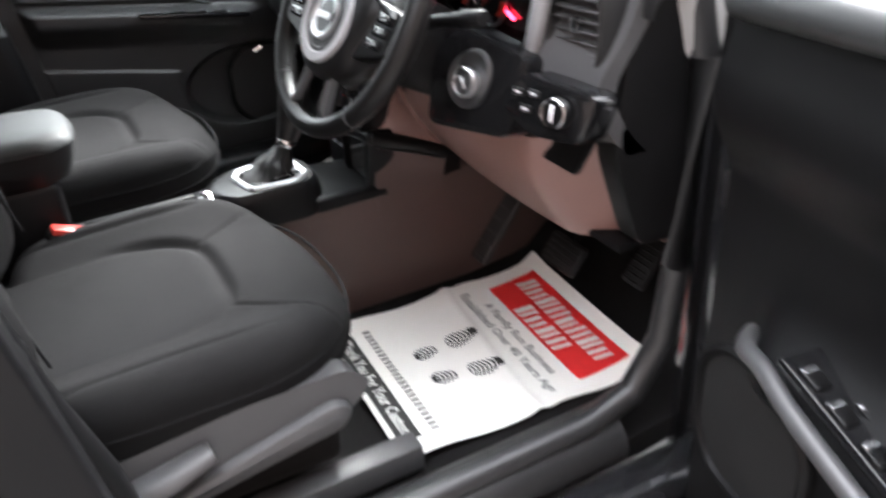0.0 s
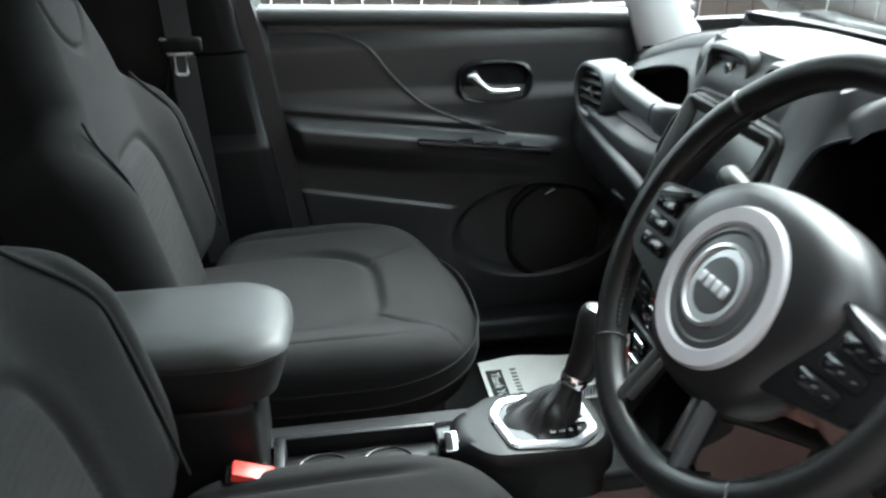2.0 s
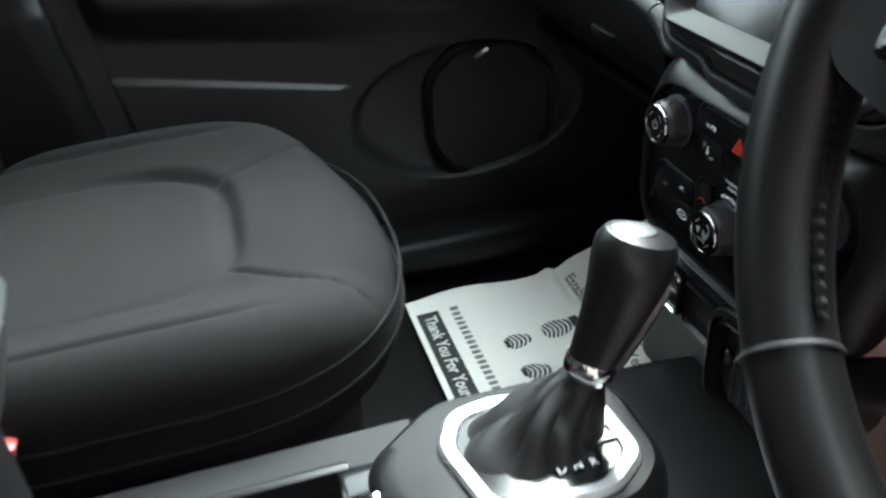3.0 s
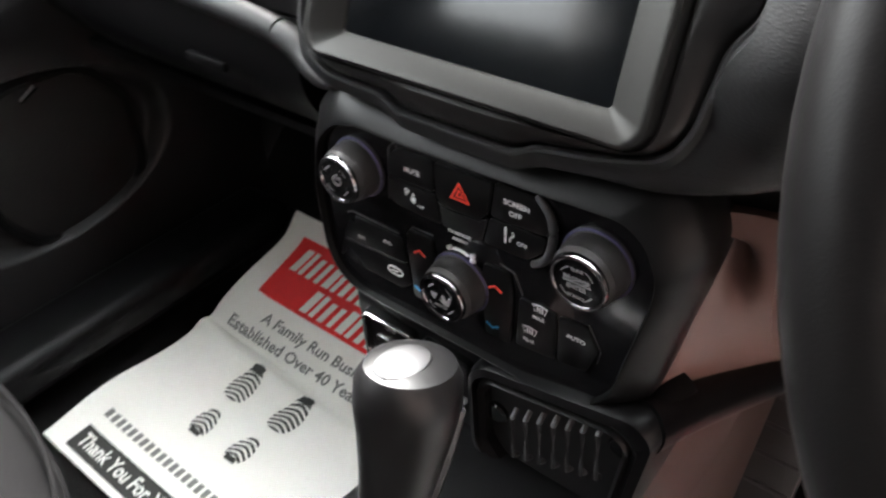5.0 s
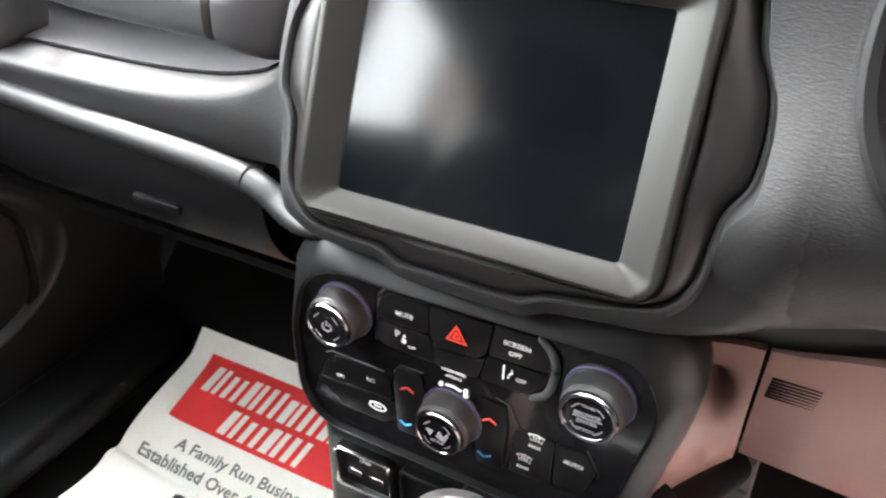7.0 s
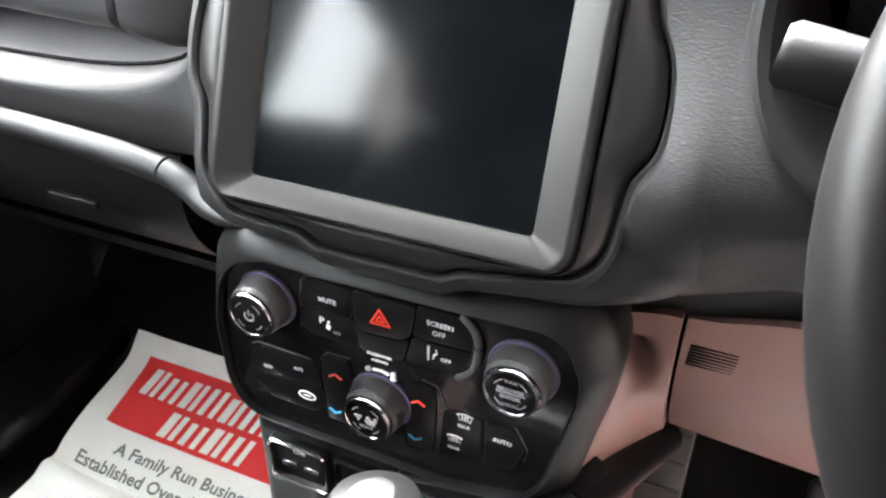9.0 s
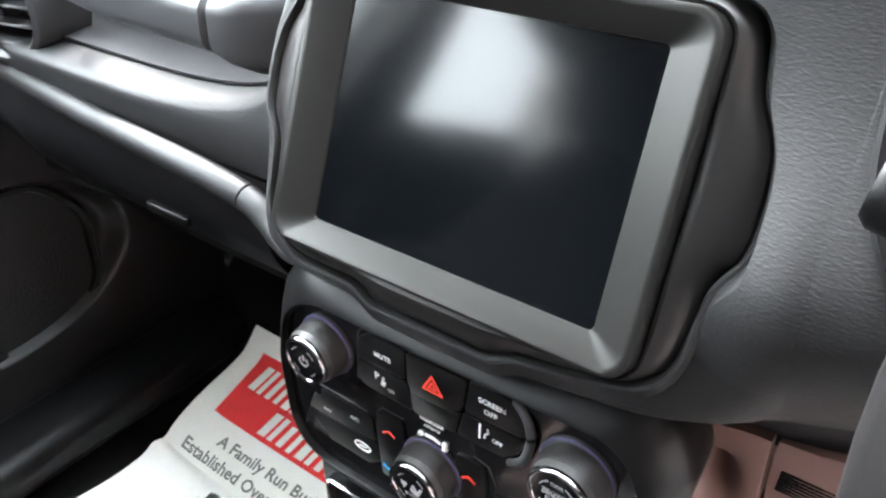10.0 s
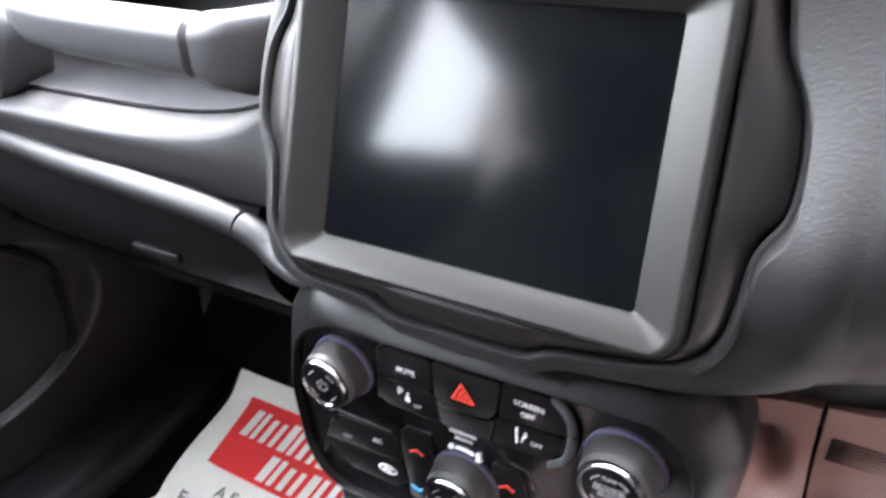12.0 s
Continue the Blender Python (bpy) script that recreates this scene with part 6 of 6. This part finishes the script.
loft(bm, [boot_ring(i / 28) for i in range(29)])
part("boot", bm, BOOTHIDE, lever, "creased black leather boot")
stem0, stem1 = Vector((0.055, -0.139, 0.361)), Vector((0.0523, -0.1053, 0.4657))
gd = (stem1 - stem0).normalized()
gk = Matrix.Translation(stem0) @ Vector((0, 0, 1)).rotation_difference(gd).to_matrix().to_4x4()
bm = bmesh.new()
lathe(bm, [(0.0165, -0.004), (0.0185, 0.0), (0.0185, 0.008), (0.017, 0.011)], gk, 28)
part("collar", bm, CHROME, lever, "chrome collar")
bm = bmesh.new()
L = (stem1 - stem0).length
rings = []
for t, rx, ry, dy in ((0.06, 0.017, 0.018, 0), (0.2, 0.0185, 0.020, 0.001), (0.4, 0.021, 0.0235, 0.003), (0.6, 0.0245, 0.0275, 0.004), (0.78, 0.0275, 0.0305, 0.003), (0.9, 0.0270, 0.030, 0.002), (0.97, 0.0225, 0.026, 0.002), (1.0, 0.014, 0.018, 0.002)):
    rings.append([gk @ Vector((rx * 0.95 * math.cos(a), ry * 0.95 * math.sin(a) + dy, L * t)) for a in (2 * math.pi * j / 36 for j in range(36))])
loft(bm, rings)
part("grip", bm, GRIP, lever, "smooth black leather grip")
bm = bmesh.new()
tube(bm, [gk @ Vector((0.0095 + 0.006 * t, 0.0155 + 0.0115 * t, L * (0.08 + 0.62 * t))) for t in (i / 10 for i in range(11))], [0.0030 + 0.0014 * math.sin(math.pi * i / 10) for i in range(11)], 8)
part("grip_strip", bm, CAPMETAL, lever, "satin metal strip up the grip")
bm = bmesh.new()
cap = gk @ Matrix.Translation((0.0, -0.004, L * 0.965)) @ Matrix.Rotation(radians(6), 4, "X")
loft(bm, [[cap @ Vector((0.0125 * s * math.cos(a), 0.0175 * s * math.sin(a), z)) for a in (2 * math.pi * j / 32 for j in range(32))] for s, z in ((1.0, -0.004), (1.0, 0.002), (0.9, 0.0042), (0.6, 0.0055))])
part("cap", bm, CAPMETAL, lever, "satin metal cap")

# black tray between the lever and the stack
bm = bmesh.new()
loft(bm, [[(x, y, z) for x, z in softened([(-0.052, 0.235), (0.130, 0.235), (0.130, h - 0.006), (0.122, h), (-0.040, h), (-0.050, h - 0.010)], 0.006)] for y, h in ((-0.115, 0.266), (-0.03, 0.262), (0.03, 0.256))])
part("front_tray", bm, SATIN, con, "black tray below the stack")

# ---- armrest box ----
arm = thing("armrest", "black leatherette centre armrest on its storage box", "armrest", (0.03, -0.62, 0.28))
bm = bmesh.new()
box(bm, (0.036, -0.655, 0.34), (0.160, 0.235, 0.15), 0.014, 3)
part("storage_box", bm, HARD, arm, "black plastic storage box")


def slab(k, z, front):
    pts = softened([(-0.055, -0.83), (0.125, -0.83), (0.128, front - 0.05), (0.105, front - 0.008), (0.035, front), (-0.035, front - 0.008), (-0.058, front - 0.05)], 0.045, 8)
    return [Vector(((x - 0.035) * k + 0.035, (y + 0.66) * (0.5 + 0.5 * k) - 0.66, z)) for x, y in pts]


bm = bmesh.new()
loft(bm, [slab(0.80, 0.405, -0.515), slab(0.92, 0.415, -0.502), slab(0.99, 0.445, -0.497), slab(1.0, 0.468, -0.494)])
part("lid_side", bm, BOOTHIDE, arm, "black padded lid side")
bm = bmesh.new()
loft(bm, [slab(1.0, 0.468, -0.494), slab(1.02, 0.474, -0.491), slab(1.0, 0.482, -0.494), slab(0.94, 0.490, -0.500), slab(0.80, 0.495, -0.515), slab(0.45, 0.497, -0.56)])
part("lid_top", bm, ARMTOP, arm, "smooth leatherette lid top")
bm = bmesh.new()
tube(bm, [p + Vector((0, 0, 0.0005)) for p in slab(1.012, 0.470, -0.4935)], 0.002, 6, closed=True)
part("seam", bm, SATIN, arm)

# ---- seat belts ----


def buckle(x, y, z, lean):
    ob = thing("seat_belt_buckle", "black seat belt buckle with a red release button", "buckle", (x, y, z - 0.1), "belt buckles")
    m = Matrix.Translation((x, y, z)) @ Matrix.Rotation(radians(lean), 4, "X")
    bm = bmesh.new()
    box(bm, (0, 0, 0), (0.034, 0.058, 0.05), 0.006, 2, m @ Matrix.Translation((0, 0, -0.026)))
    part("body", bm, HARD, ob)
    bm = bmesh.new()
    box(bm, (0, 0, 0), (0.027, 0.050, 0.016), 0.003, 2, m @ Matrix.Translation((0, 0.002, 0.0)))
    part("release_button", bm, REDPLASTIC, ob, "red release button")
    bm = bmesh.new()
    box(bm, (0, 0, 0), (0.02, 0.035, 0.14), 0.004, 2, m @ Matrix.Translation((0, 0, -0.11)))
    part("stalk", bm, HARD, ob)
    return ob


buckle(0.147, -0.550, 0.340, -20)
buckle(-0.085, -0.578, 0.308, -25)
belt = thing("seat_belt", "black seat belt hanging by the centre pillar", "seat belt", (-0.68, -0.66, 0.2))
bm = bmesh.new()
sheet(bm, lambda u, v: (-0.650 + 0.004 * math.sin(3 * v) + 0.03 * v, -0.663 + 0.046 * (u - 0.5) - 0.035 * v, 0.25 + 0.85 * v), 3, 20, 0.0016, (1, 0, 0))
part("webbing", bm, WEBBING, belt, "black belt webbing")
bm = bmesh.new()
box(bm, (-0.630, -0.681, 0.693), (0.018, 0.076, 0.026), 0.006, 3)
part("tongue_cover", bm, HARD, belt)
bm = bmesh.new()
tube(bm, [(-0.629, -0.684 + a, 0.677 + b) for a, b in ((-0.010, 0), (-0.010, -0.034), (-0.007, -0.037), (0.007, -0.037), (0.010, -0.034), (0.010, 0))], 0.0032, 8, closed=True)
box(bm, (-0.629, -0.684, 0.6785), (0.007, 0.046, 0.006), 0.002)
part("tongue", bm, TONGUESTEEL, belt, "steel belt tongue")

# ---- passenger door (closed) ----
bm = bmesh.new()
loft(bm, [[(x, yc + dy, z) for x, dy in ((-0.700, -0.030), (-0.700, 0.030), (-0.742, 0.045), (-0.742, -0.045))] for z, yc in ((0.0, -0.47), (0.30, -0.510), (0.50, -0.538), (0.70, -0.572), (0.78, -0.590), (1.15, -0.66))])
solid("trim_passenger_door_seal", bm, RUBBER, "black rubber seal round the passenger door opening", "seal", "structure")
door = thing("door_passenger", "closed front passenger door with black trim", "door", (-0.74, -0.15, 0.0), kind="structure")


def door_skin(x0):
    def fn(u, v):
        z = 0.02 + 0.700 * v
        y0 = -0.560 + 0.17 * (0.68 - z)
        y = y0 + (0.35 - y0) * u
        x = x0
        rest = z - (0.483 - 0.132 * (y + 0.3))
        e = smooth01((y - y0 - 0.012) / 0.04)
        x += e * 0.036 * (smooth01((rest + 0.085) / 0.07) if rest < 0 else 1 - smooth01(rest / 0.026)) * (1 - smooth01((y + 0.0) / 0.1))
        x += e * 0.007 * math.exp(-((rest - 0.036) / 0.009) ** 2) * (1 - smooth01((y + 0.15) / 0.1))
        x += 0.007 * smooth01((0.388 - 0.192 * (y + 0.53) - z) / 0.008) * (1 - smooth01((y + 0.185) / 0.03))
        x -= 0.03 * (1 - smooth01((y - y0) / 0.02))
        x -= 0.026 * smooth01((1.0 - math.hypot((y - 0.02) / 0.195, (z - 0.245) / 0.115)) / 0.13)
        x -= 0.012 * smooth01((z - 0.54) / 0.04) * (1 - smooth01((z - 0.685) / 0.03))
        x -= 0.045 * smooth01((z - 0.65) / 0.10)
        return x, y, z
    return fn


skin = door_skin(-0.705)
bm = bmesh.new()
sheet(bm, skin, 200, 300, 0.05, (-1, 0, 0))
part("trim_panel", bm, DOORTRIM, door, "black moulded door trim panel")
bm = bmesh.new()
tube(bm, [(-0.735, -0.60, 0.728), (-0.735, -0.2, 0.714), (-0.738, 0.1, 0.701), (-0.74, 0.34, 0.688)], [0.024] * 4, 14, flat=0.8)
part("window_ledge", bm, LEDGE, door, "rounded ledge below the window")
# thin lighter grey line: the highlight along the door's ridge, put in as colour
bm = bmesh.new()
tube(bm, [Vector(skin((y + 0.560 - 0.17 * (0.68 - z)) / (0.91 - 0.17 * (0.68 - z)), (z - 0.02) / 0.700)) + Vector((0.002, 0, 0)) for y, z, _ in curved([(-0.545, 0.694, 0), (-0.45, 0.692, 0), (-0.394, 0.684, 0), (-0.339, 0.660, 0), (-0.297, 0.607, 0), (-0.241, 0.550, 0), (-0.171, 0.514, 0), (-0.06, 0.474, 0)], None, 4)[0]], 0.0028, 8)
part("ridge_highlight", bm, GREYTRIM, door)
bm = bmesh.new()
box(bm, (-0.668, -0.112, 0.459), (0.036, 0.28, 0.012), 0.004, 2, Matrix.Rotation(radians(-7.5), 4, "X"))
sp = part("switch_panel", bm, GLOSS, door)
for y in (-0.15, -0.10, -0.05):
    bm = bmesh.new()
    box(bm, (-0.668, y, 0.466 - 0.132 * (y + 0.112)), (0.016, 0.032, 0.008), 0.003, 2)
    part("switch", bm, SATIN, sp)
# inner handle
hm = axes((-0.712, -0.083, 0.5825), (0, 1, 0), (0, 0, 1))
bm = bmesh.new()
ov = lambda a, b, z: [hm @ Vector((a * math.copysign(abs(math.cos(t)) ** 0.7, math.cos(t)), b * math.copysign(abs(math.sin(t)) ** 0.7, math.sin(t)), z)) for t in (2 * math.pi * j / 48 for j in range(48))]
loft(bm, [ov(0.080, 0.045, -0.01), ov(0.080, 0.045, 0.006), ov(0.075, 0.041, 0.010), ov(0.070, 0.036, 0.006), ov(0.066, 0.033, -0.004)], caps=True)
hb = part("handle_bowl", bm, GLOSS, door, "black oval handle bowl")
bm = bmesh.new()
tube(bm, [hm @ Vector(p) for p in ((-0.058, 0.012, 0.010), (-0.045, 0.014, 0.013), (-0.030, -0.004, 0.014), (-0.012, -0.017, 0.015), (0.018, -0.019, 0.015), (0.050, -0.018, 0.012))], [0.008, 0.012, 0.008, 0.0065, 0.006, 0.005], 12)
part("pull_handle", bm, CHROME, hb, "chrome pull handle")
# speaker
sm = axes((-0.722, 0.063, 0.236), (0, 1, 0), (0, 0, 1))
oct_ = lambda k, z: [sm @ Vector((k * x, k * y, z)) for x, y in softened([(-0.10, -0.05), (-0.06, -0.10), (0.04, -0.105), (0.095, -0.06), (0.10, 0.04), (0.05, 0.10), (-0.05, 0.105), (-0.10, 0.06)], 0.025)]
bm = bmesh.new()
loft(bm, [oct_(1.12, -0.02), oct_(1.12, 0.004), oct_(1.06, 0.010), oct_(1.0, 0.008), oct_(0.97, 0.0)], caps=False)
spk = part("speaker_ring", bm, HARD, door, "black speaker surround")
bm = bmesh.new()
loft(bm, [oct_(0.98, -0.01), oct_(0.98, 0.002), oct_(0.6, 0.004)])
part("speaker_grille", bm, surface("speaker_mesh", (0.0045, 0.0045, 0.0045), 0.6, scale=500, bump=0.9, kind="voronoi", dist=0.001), spk, "black mesh speaker grille")
bm = bmesh.new()
tube(bm, [sm @ Vector((-0.030, 0.092, 0.012)), sm @ Vector((-0.008, 0.103, 0.012))], [0.0045, 0.006], 8)
part("speaker_badge", bm, CHROME, spk, "small chrome badge")
bm = bmesh.new()
box(bm, (-0.64, -0.15, 0.055), (0.10, 0.9, 0.06), 0.02, 3)
solid("trim_kick_west", bm, HARD, "black plastic sill cover", "sill", "structure")

# ---- driver's door (open) ----
hinge = Matrix.Translation((0.79, 0.235, 0)) @ Matrix.Rotation(radians(80), 4, "Z")
od = thing("door_driver", "open driver's door with black trim and window switches", "door", (0.79, 0.235, 0.0), kind="structure")


def od_skin(u, v):
    # local: y runs from the hinge (0) to the lock (-1.0), x inwards is negative
    y, z = -0.07 - 0.93 * u, -0.16 + 0.91 * v
    x = -0.05
    x -= 0.068 * math.exp(-((z - 0.345) / 0.05) ** 2) * smooth01((-0.15 - y) / 0.10)
    x -= 0.02 * smooth01((0.30 - z) / 0.03) * smooth01((-0.35 - y) / 0.05)
    x -= 0.035 * smooth01((z - 0.52) / 0.10) * (1 - smooth01((z - 0.64) / 0.10)) + 0.012 * smooth01((z - 0.66) / 0.06)
    return hinge @ Vector((x, y, z))


bm = bmesh.new()
sheet(bm, od_skin, 60, 60, 0.06, hinge.to_3x3() @ Vector((1, 0, 0)))
part("trim_panel", bm, HARD, od, "black moulded door trim panel")
bm = bmesh.new()
tube(bm, [hinge @ Vector(p) for p in ((-0.06, -0.08, 0.735), (-0.065, -0.3, 0.75), (-0.065, -0.98, 0.77))], 0.035, 14, flat=0.8)
part("window_ledge", bm, LEDGE, od, "grained ledge below the window")
bm = bmesh.new()
slope = Matrix.Rotation(radians(14), 4, "X")
box(bm, (0, 0, 0), (0.066, 0.29, 0.016), 0.006, 2, hinge @ Matrix.Translation((-0.084, -0.41, 0.364)) @ slope)
swp = part("switch_panel", bm, GLOSS, od)
for x, y, z in ((-0.100, -0.308, 0.397), (-0.102, -0.352, 0.386), (-0.074, -0.362, 0.384), (-0.102, -0.400, 0.375), (-0.074, -0.410, 0.373)):
    bm = bmesh.new()
    box(bm, (0, 0, 0), (0.022, 0.030, 0.012), 0.004, 2, hinge @ Matrix.Translation((x, y, z)) @ slope)
    swi = part("switch", bm, BUTTON, swp)
    bm = bmesh.new()
    box(bm, (0, 0, 0), (0.018, 0.006, 0.003), 0.001, 1, hinge @ Matrix.Translation((x, y + 0.008, z + 0.0068)) @ slope)
    part("switch_edge", bm, SILVER, swi, "bright silver switch edge")
bm = bmesh.new()
tube(bm, curved([hinge @ Vector(p) for p in ((-0.060, -0.165, 0.350), (-0.098, -0.200, 0.362), (-0.112, -0.250, 0.370), (-0.122, -0.300, 0.362), (-0.128, -0.360, 0.352), (-0.132, -0.460, 0.335), (-0.132, -0.60, 0.33))])[0], 0.012, 14)
part("armrest_lip", bm, GREYPLASTIC, od, "grey rounded lip of the armrest")
sm = hinge @ axes((-0.056, -0.185, 0.195), (0, -1, 0), (0, 0, 1))
bm = bmesh.new()
loft(bm, [oct_(1.12, -0.02), oct_(1.12, 0.006), oct_(1.06, 0.012), oct_(1.0, 0.010), oct_(0.97, 0.0)], caps=False)
spk = part("speaker_ring", bm, HARD, od, "black speaker surround")
bm = bmesh.new()
loft(bm, [oct_(0.98, -0.01), oct_(0.98, 0.003), oct_(0.6, 0.005)])
part("speaker_grille", bm, bpy.data.materials["speaker_mesh"], spk, "black mesh speaker grille")
bm = bmesh.new()
box(bm, (0, 0, 0), (0.10, 0.95, 0.93), 0.02, 2, hinge @ Matrix.Translation((0.065, -0.54, 0.285)))
part("outer_skin", bm, PAINT, od, "glossy black outer skin")
# door opening seal at the front pillar
bm = bmesh.new()
tube(bm, [(0.715, -0.58, 0.055), (0.715, -0.2, 0.052), (0.715, 0.08, 0.055), (0.715, 0.17, 0.085), (0.715, 0.225, 0.17), (0.715, 0.24, 0.30), (0.715, 0.25, 0.62), (0.70, 0.22, 0.80), (0.66, 0.02, 0.98)], 0.022, 12)
solid("trim_door_seal", bm, RUBBER, "black rubber door opening seal", "seal", "structure")
bm = bmesh.new()
box(bm, (0.76, 0.33, 0.30), (0.12, 0.14, 0.85), 0.03, 3)
solid("trim_hinge_pillar", bm, PAINT, "black painted hinge pillar", "pillar", "structure")
for z in (0.08, 0.45):
    bm = bmesh.new()
    box(bm, (0.80, 0.27, z), (0.05, 0.05, 0.06), 0.008)
    box(bm, (0.84, 0.25, z), (0.06, 0.012, 0.05), 0.004)
    part("hinge", bm, STEEL, od, "steel door hinge")

bm = bmesh.new()
box(bm, (0.785, -0.25, -0.14), (0.09, 1.3, 0.24), 0.03, 3)
solid("trim_rocker", bm, PAINT, "glossy black body sill under the door opening", "sill", "structure")
bm = bmesh.new()
box(bm, (0.80, 0.62, 0.08), (0.16, 0.62, 0.86), 0.05, 3)
solid("trim_front_wing", bm, PAINT, "glossy black front wing ahead of the door", "wing", "structure")

# ---- pedals ----
for nm, x, y, z, w, h, lab in (("brake_pedal", 0.340, 0.305, 0.115, 0.10, 0.065, "black ribbed rubber brake pedal"), ("accelerator_pedal", 0.46, 0.42, 0.13, 0.055, 0.13, "black ribbed accelerator pedal"), ("footrest", 0.150, 0.285, 0.125, 0.050, 0.23, "dark grey ribbed driver's footrest")):
    pd = thing(nm, lab, "pedal", (x, y, z - h / 2))
    m = axes((x, y, z), (1, 0, 0), (0, 0.6, 0.8))
    bm = bmesh.new()
    plate(bm, rounded(w, h, 0.008), 0.014, m, 0.003)
    part("pad", bm, GREYPLASTIC if nm == "footrest" else RUBBER, pd)
    n = int(h / (0.028 if nm == "footrest" else 0.012))
    for i in range(n):
        bm = bmesh.new()
        box(bm, (0, 0, 0), (w * 0.86, 0.004, 0.004), 0.001, 1, m @ Matrix.Translation((0, -h / 2 + h * (i + 0.5) / n, 0.001)))
        part("rib", bm, GREYPLASTIC if nm == "footrest" else RUBBER, pd)
    bm = bmesh.new()
    tube(bm, [m @ Vector((0, 0, -0.01)), (x, y + 0.12, z + 0.1), (x, y + 0.16, z + 0.25)], 0.008, 8)
    part("arm", bm, HARD, pd)

# ---- passenger door mirror ----
mir = thing("door_mirror", "black door mirror outside the passenger window", "mirror", (-0.80, 0.06, 0.68))
mm = Matrix.Translation((-0.95, 0.03, 0.745))
bm = bmesh.new()
loft(bm, [[mm @ Vector((0.115 * k * p[0], y, 0.075 * k * p[1])) for p in rounded(2.0, 2.0, 0.55, 6)] for y, k in ((-0.03, 0.97), (-0.025, 1.0), (0.02, 0.96), (0.06, 0.75), (0.085, 0.45))])
part("housing", bm, PAINT, mir, "glossy black mirror housing")
bm = bmesh.new()
plate(bm, [(0.103 * p[0], 0.064 * p[1]) for p in rounded(2.0, 2.0, 0.55, 6)], 0.004, mm @ axes((0, -0.034, 0), (1, 0, 0), (0, 0, 1)), 0.001)
part("mirror_glass", bm, CHROME, mir, "reflecting mirror glass")
bm = bmesh.new()
tube(bm, [(-0.75, 0.08, 0.68), (-0.82, 0.07, 0.685), (-0.90, 0.05, 0.70)], [0.03, 0.026, 0.03], 12, flat=0.6)
part("mirror_arm", bm, PAINT, mir)

# ---- windscreen scuttle and wiper ----
bm = bmesh.new()
loft(bm, [[(x, y - 0.05 * (x / 0.7) ** 2, z) for y, z in softened([(0.50, 0.672), (0.60, 0.672), (0.60, 0.694), (0.535, 0.704), (0.505, 0.700)], 0.008)] for x in [-0.72 + 0.08 * i for i in range(19)]])
solid("trim_scuttle", bm, HARD, "black plastic scuttle at the windscreen base", "scuttle", "structure")
bm = bmesh.new()
sheet(bm, lambda u, v: (-0.70 + 1.40 * u, 0.494 - 0.024 * v - 0.03 * (2 * u - 1) ** 2, 0.682 + 0.040 * v - 0.016 * (2 * u - 1) ** 2), 24, 2, 0.004, (0, 1, 0))
solid("trim_windscreen_band", bm, HARD, "black band along the windscreen's lower edge", "trim", "structure")
wp = thing("windscreen_wiper", "black windscreen wiper resting on the scuttle", "wiper", (0.1, 0.545, 0.70))
bm = bmesh.new()
tube(bm, [(-0.50, 0.52, 0.712), (-0.2, 0.535, 0.716), (0.12, 0.555, 0.712)], 0.007, 8)
part("blade", bm, RUBBER, wp)
bm = bmesh.new()
tube(bm, [(-0.2, 0.54, 0.724), (0.1, 0.57, 0.722), (0.22, 0.585, 0.705)], [0.007, 0.010, 0.014], 8, flat=0.6)
part("arm", bm, HARD, wp)
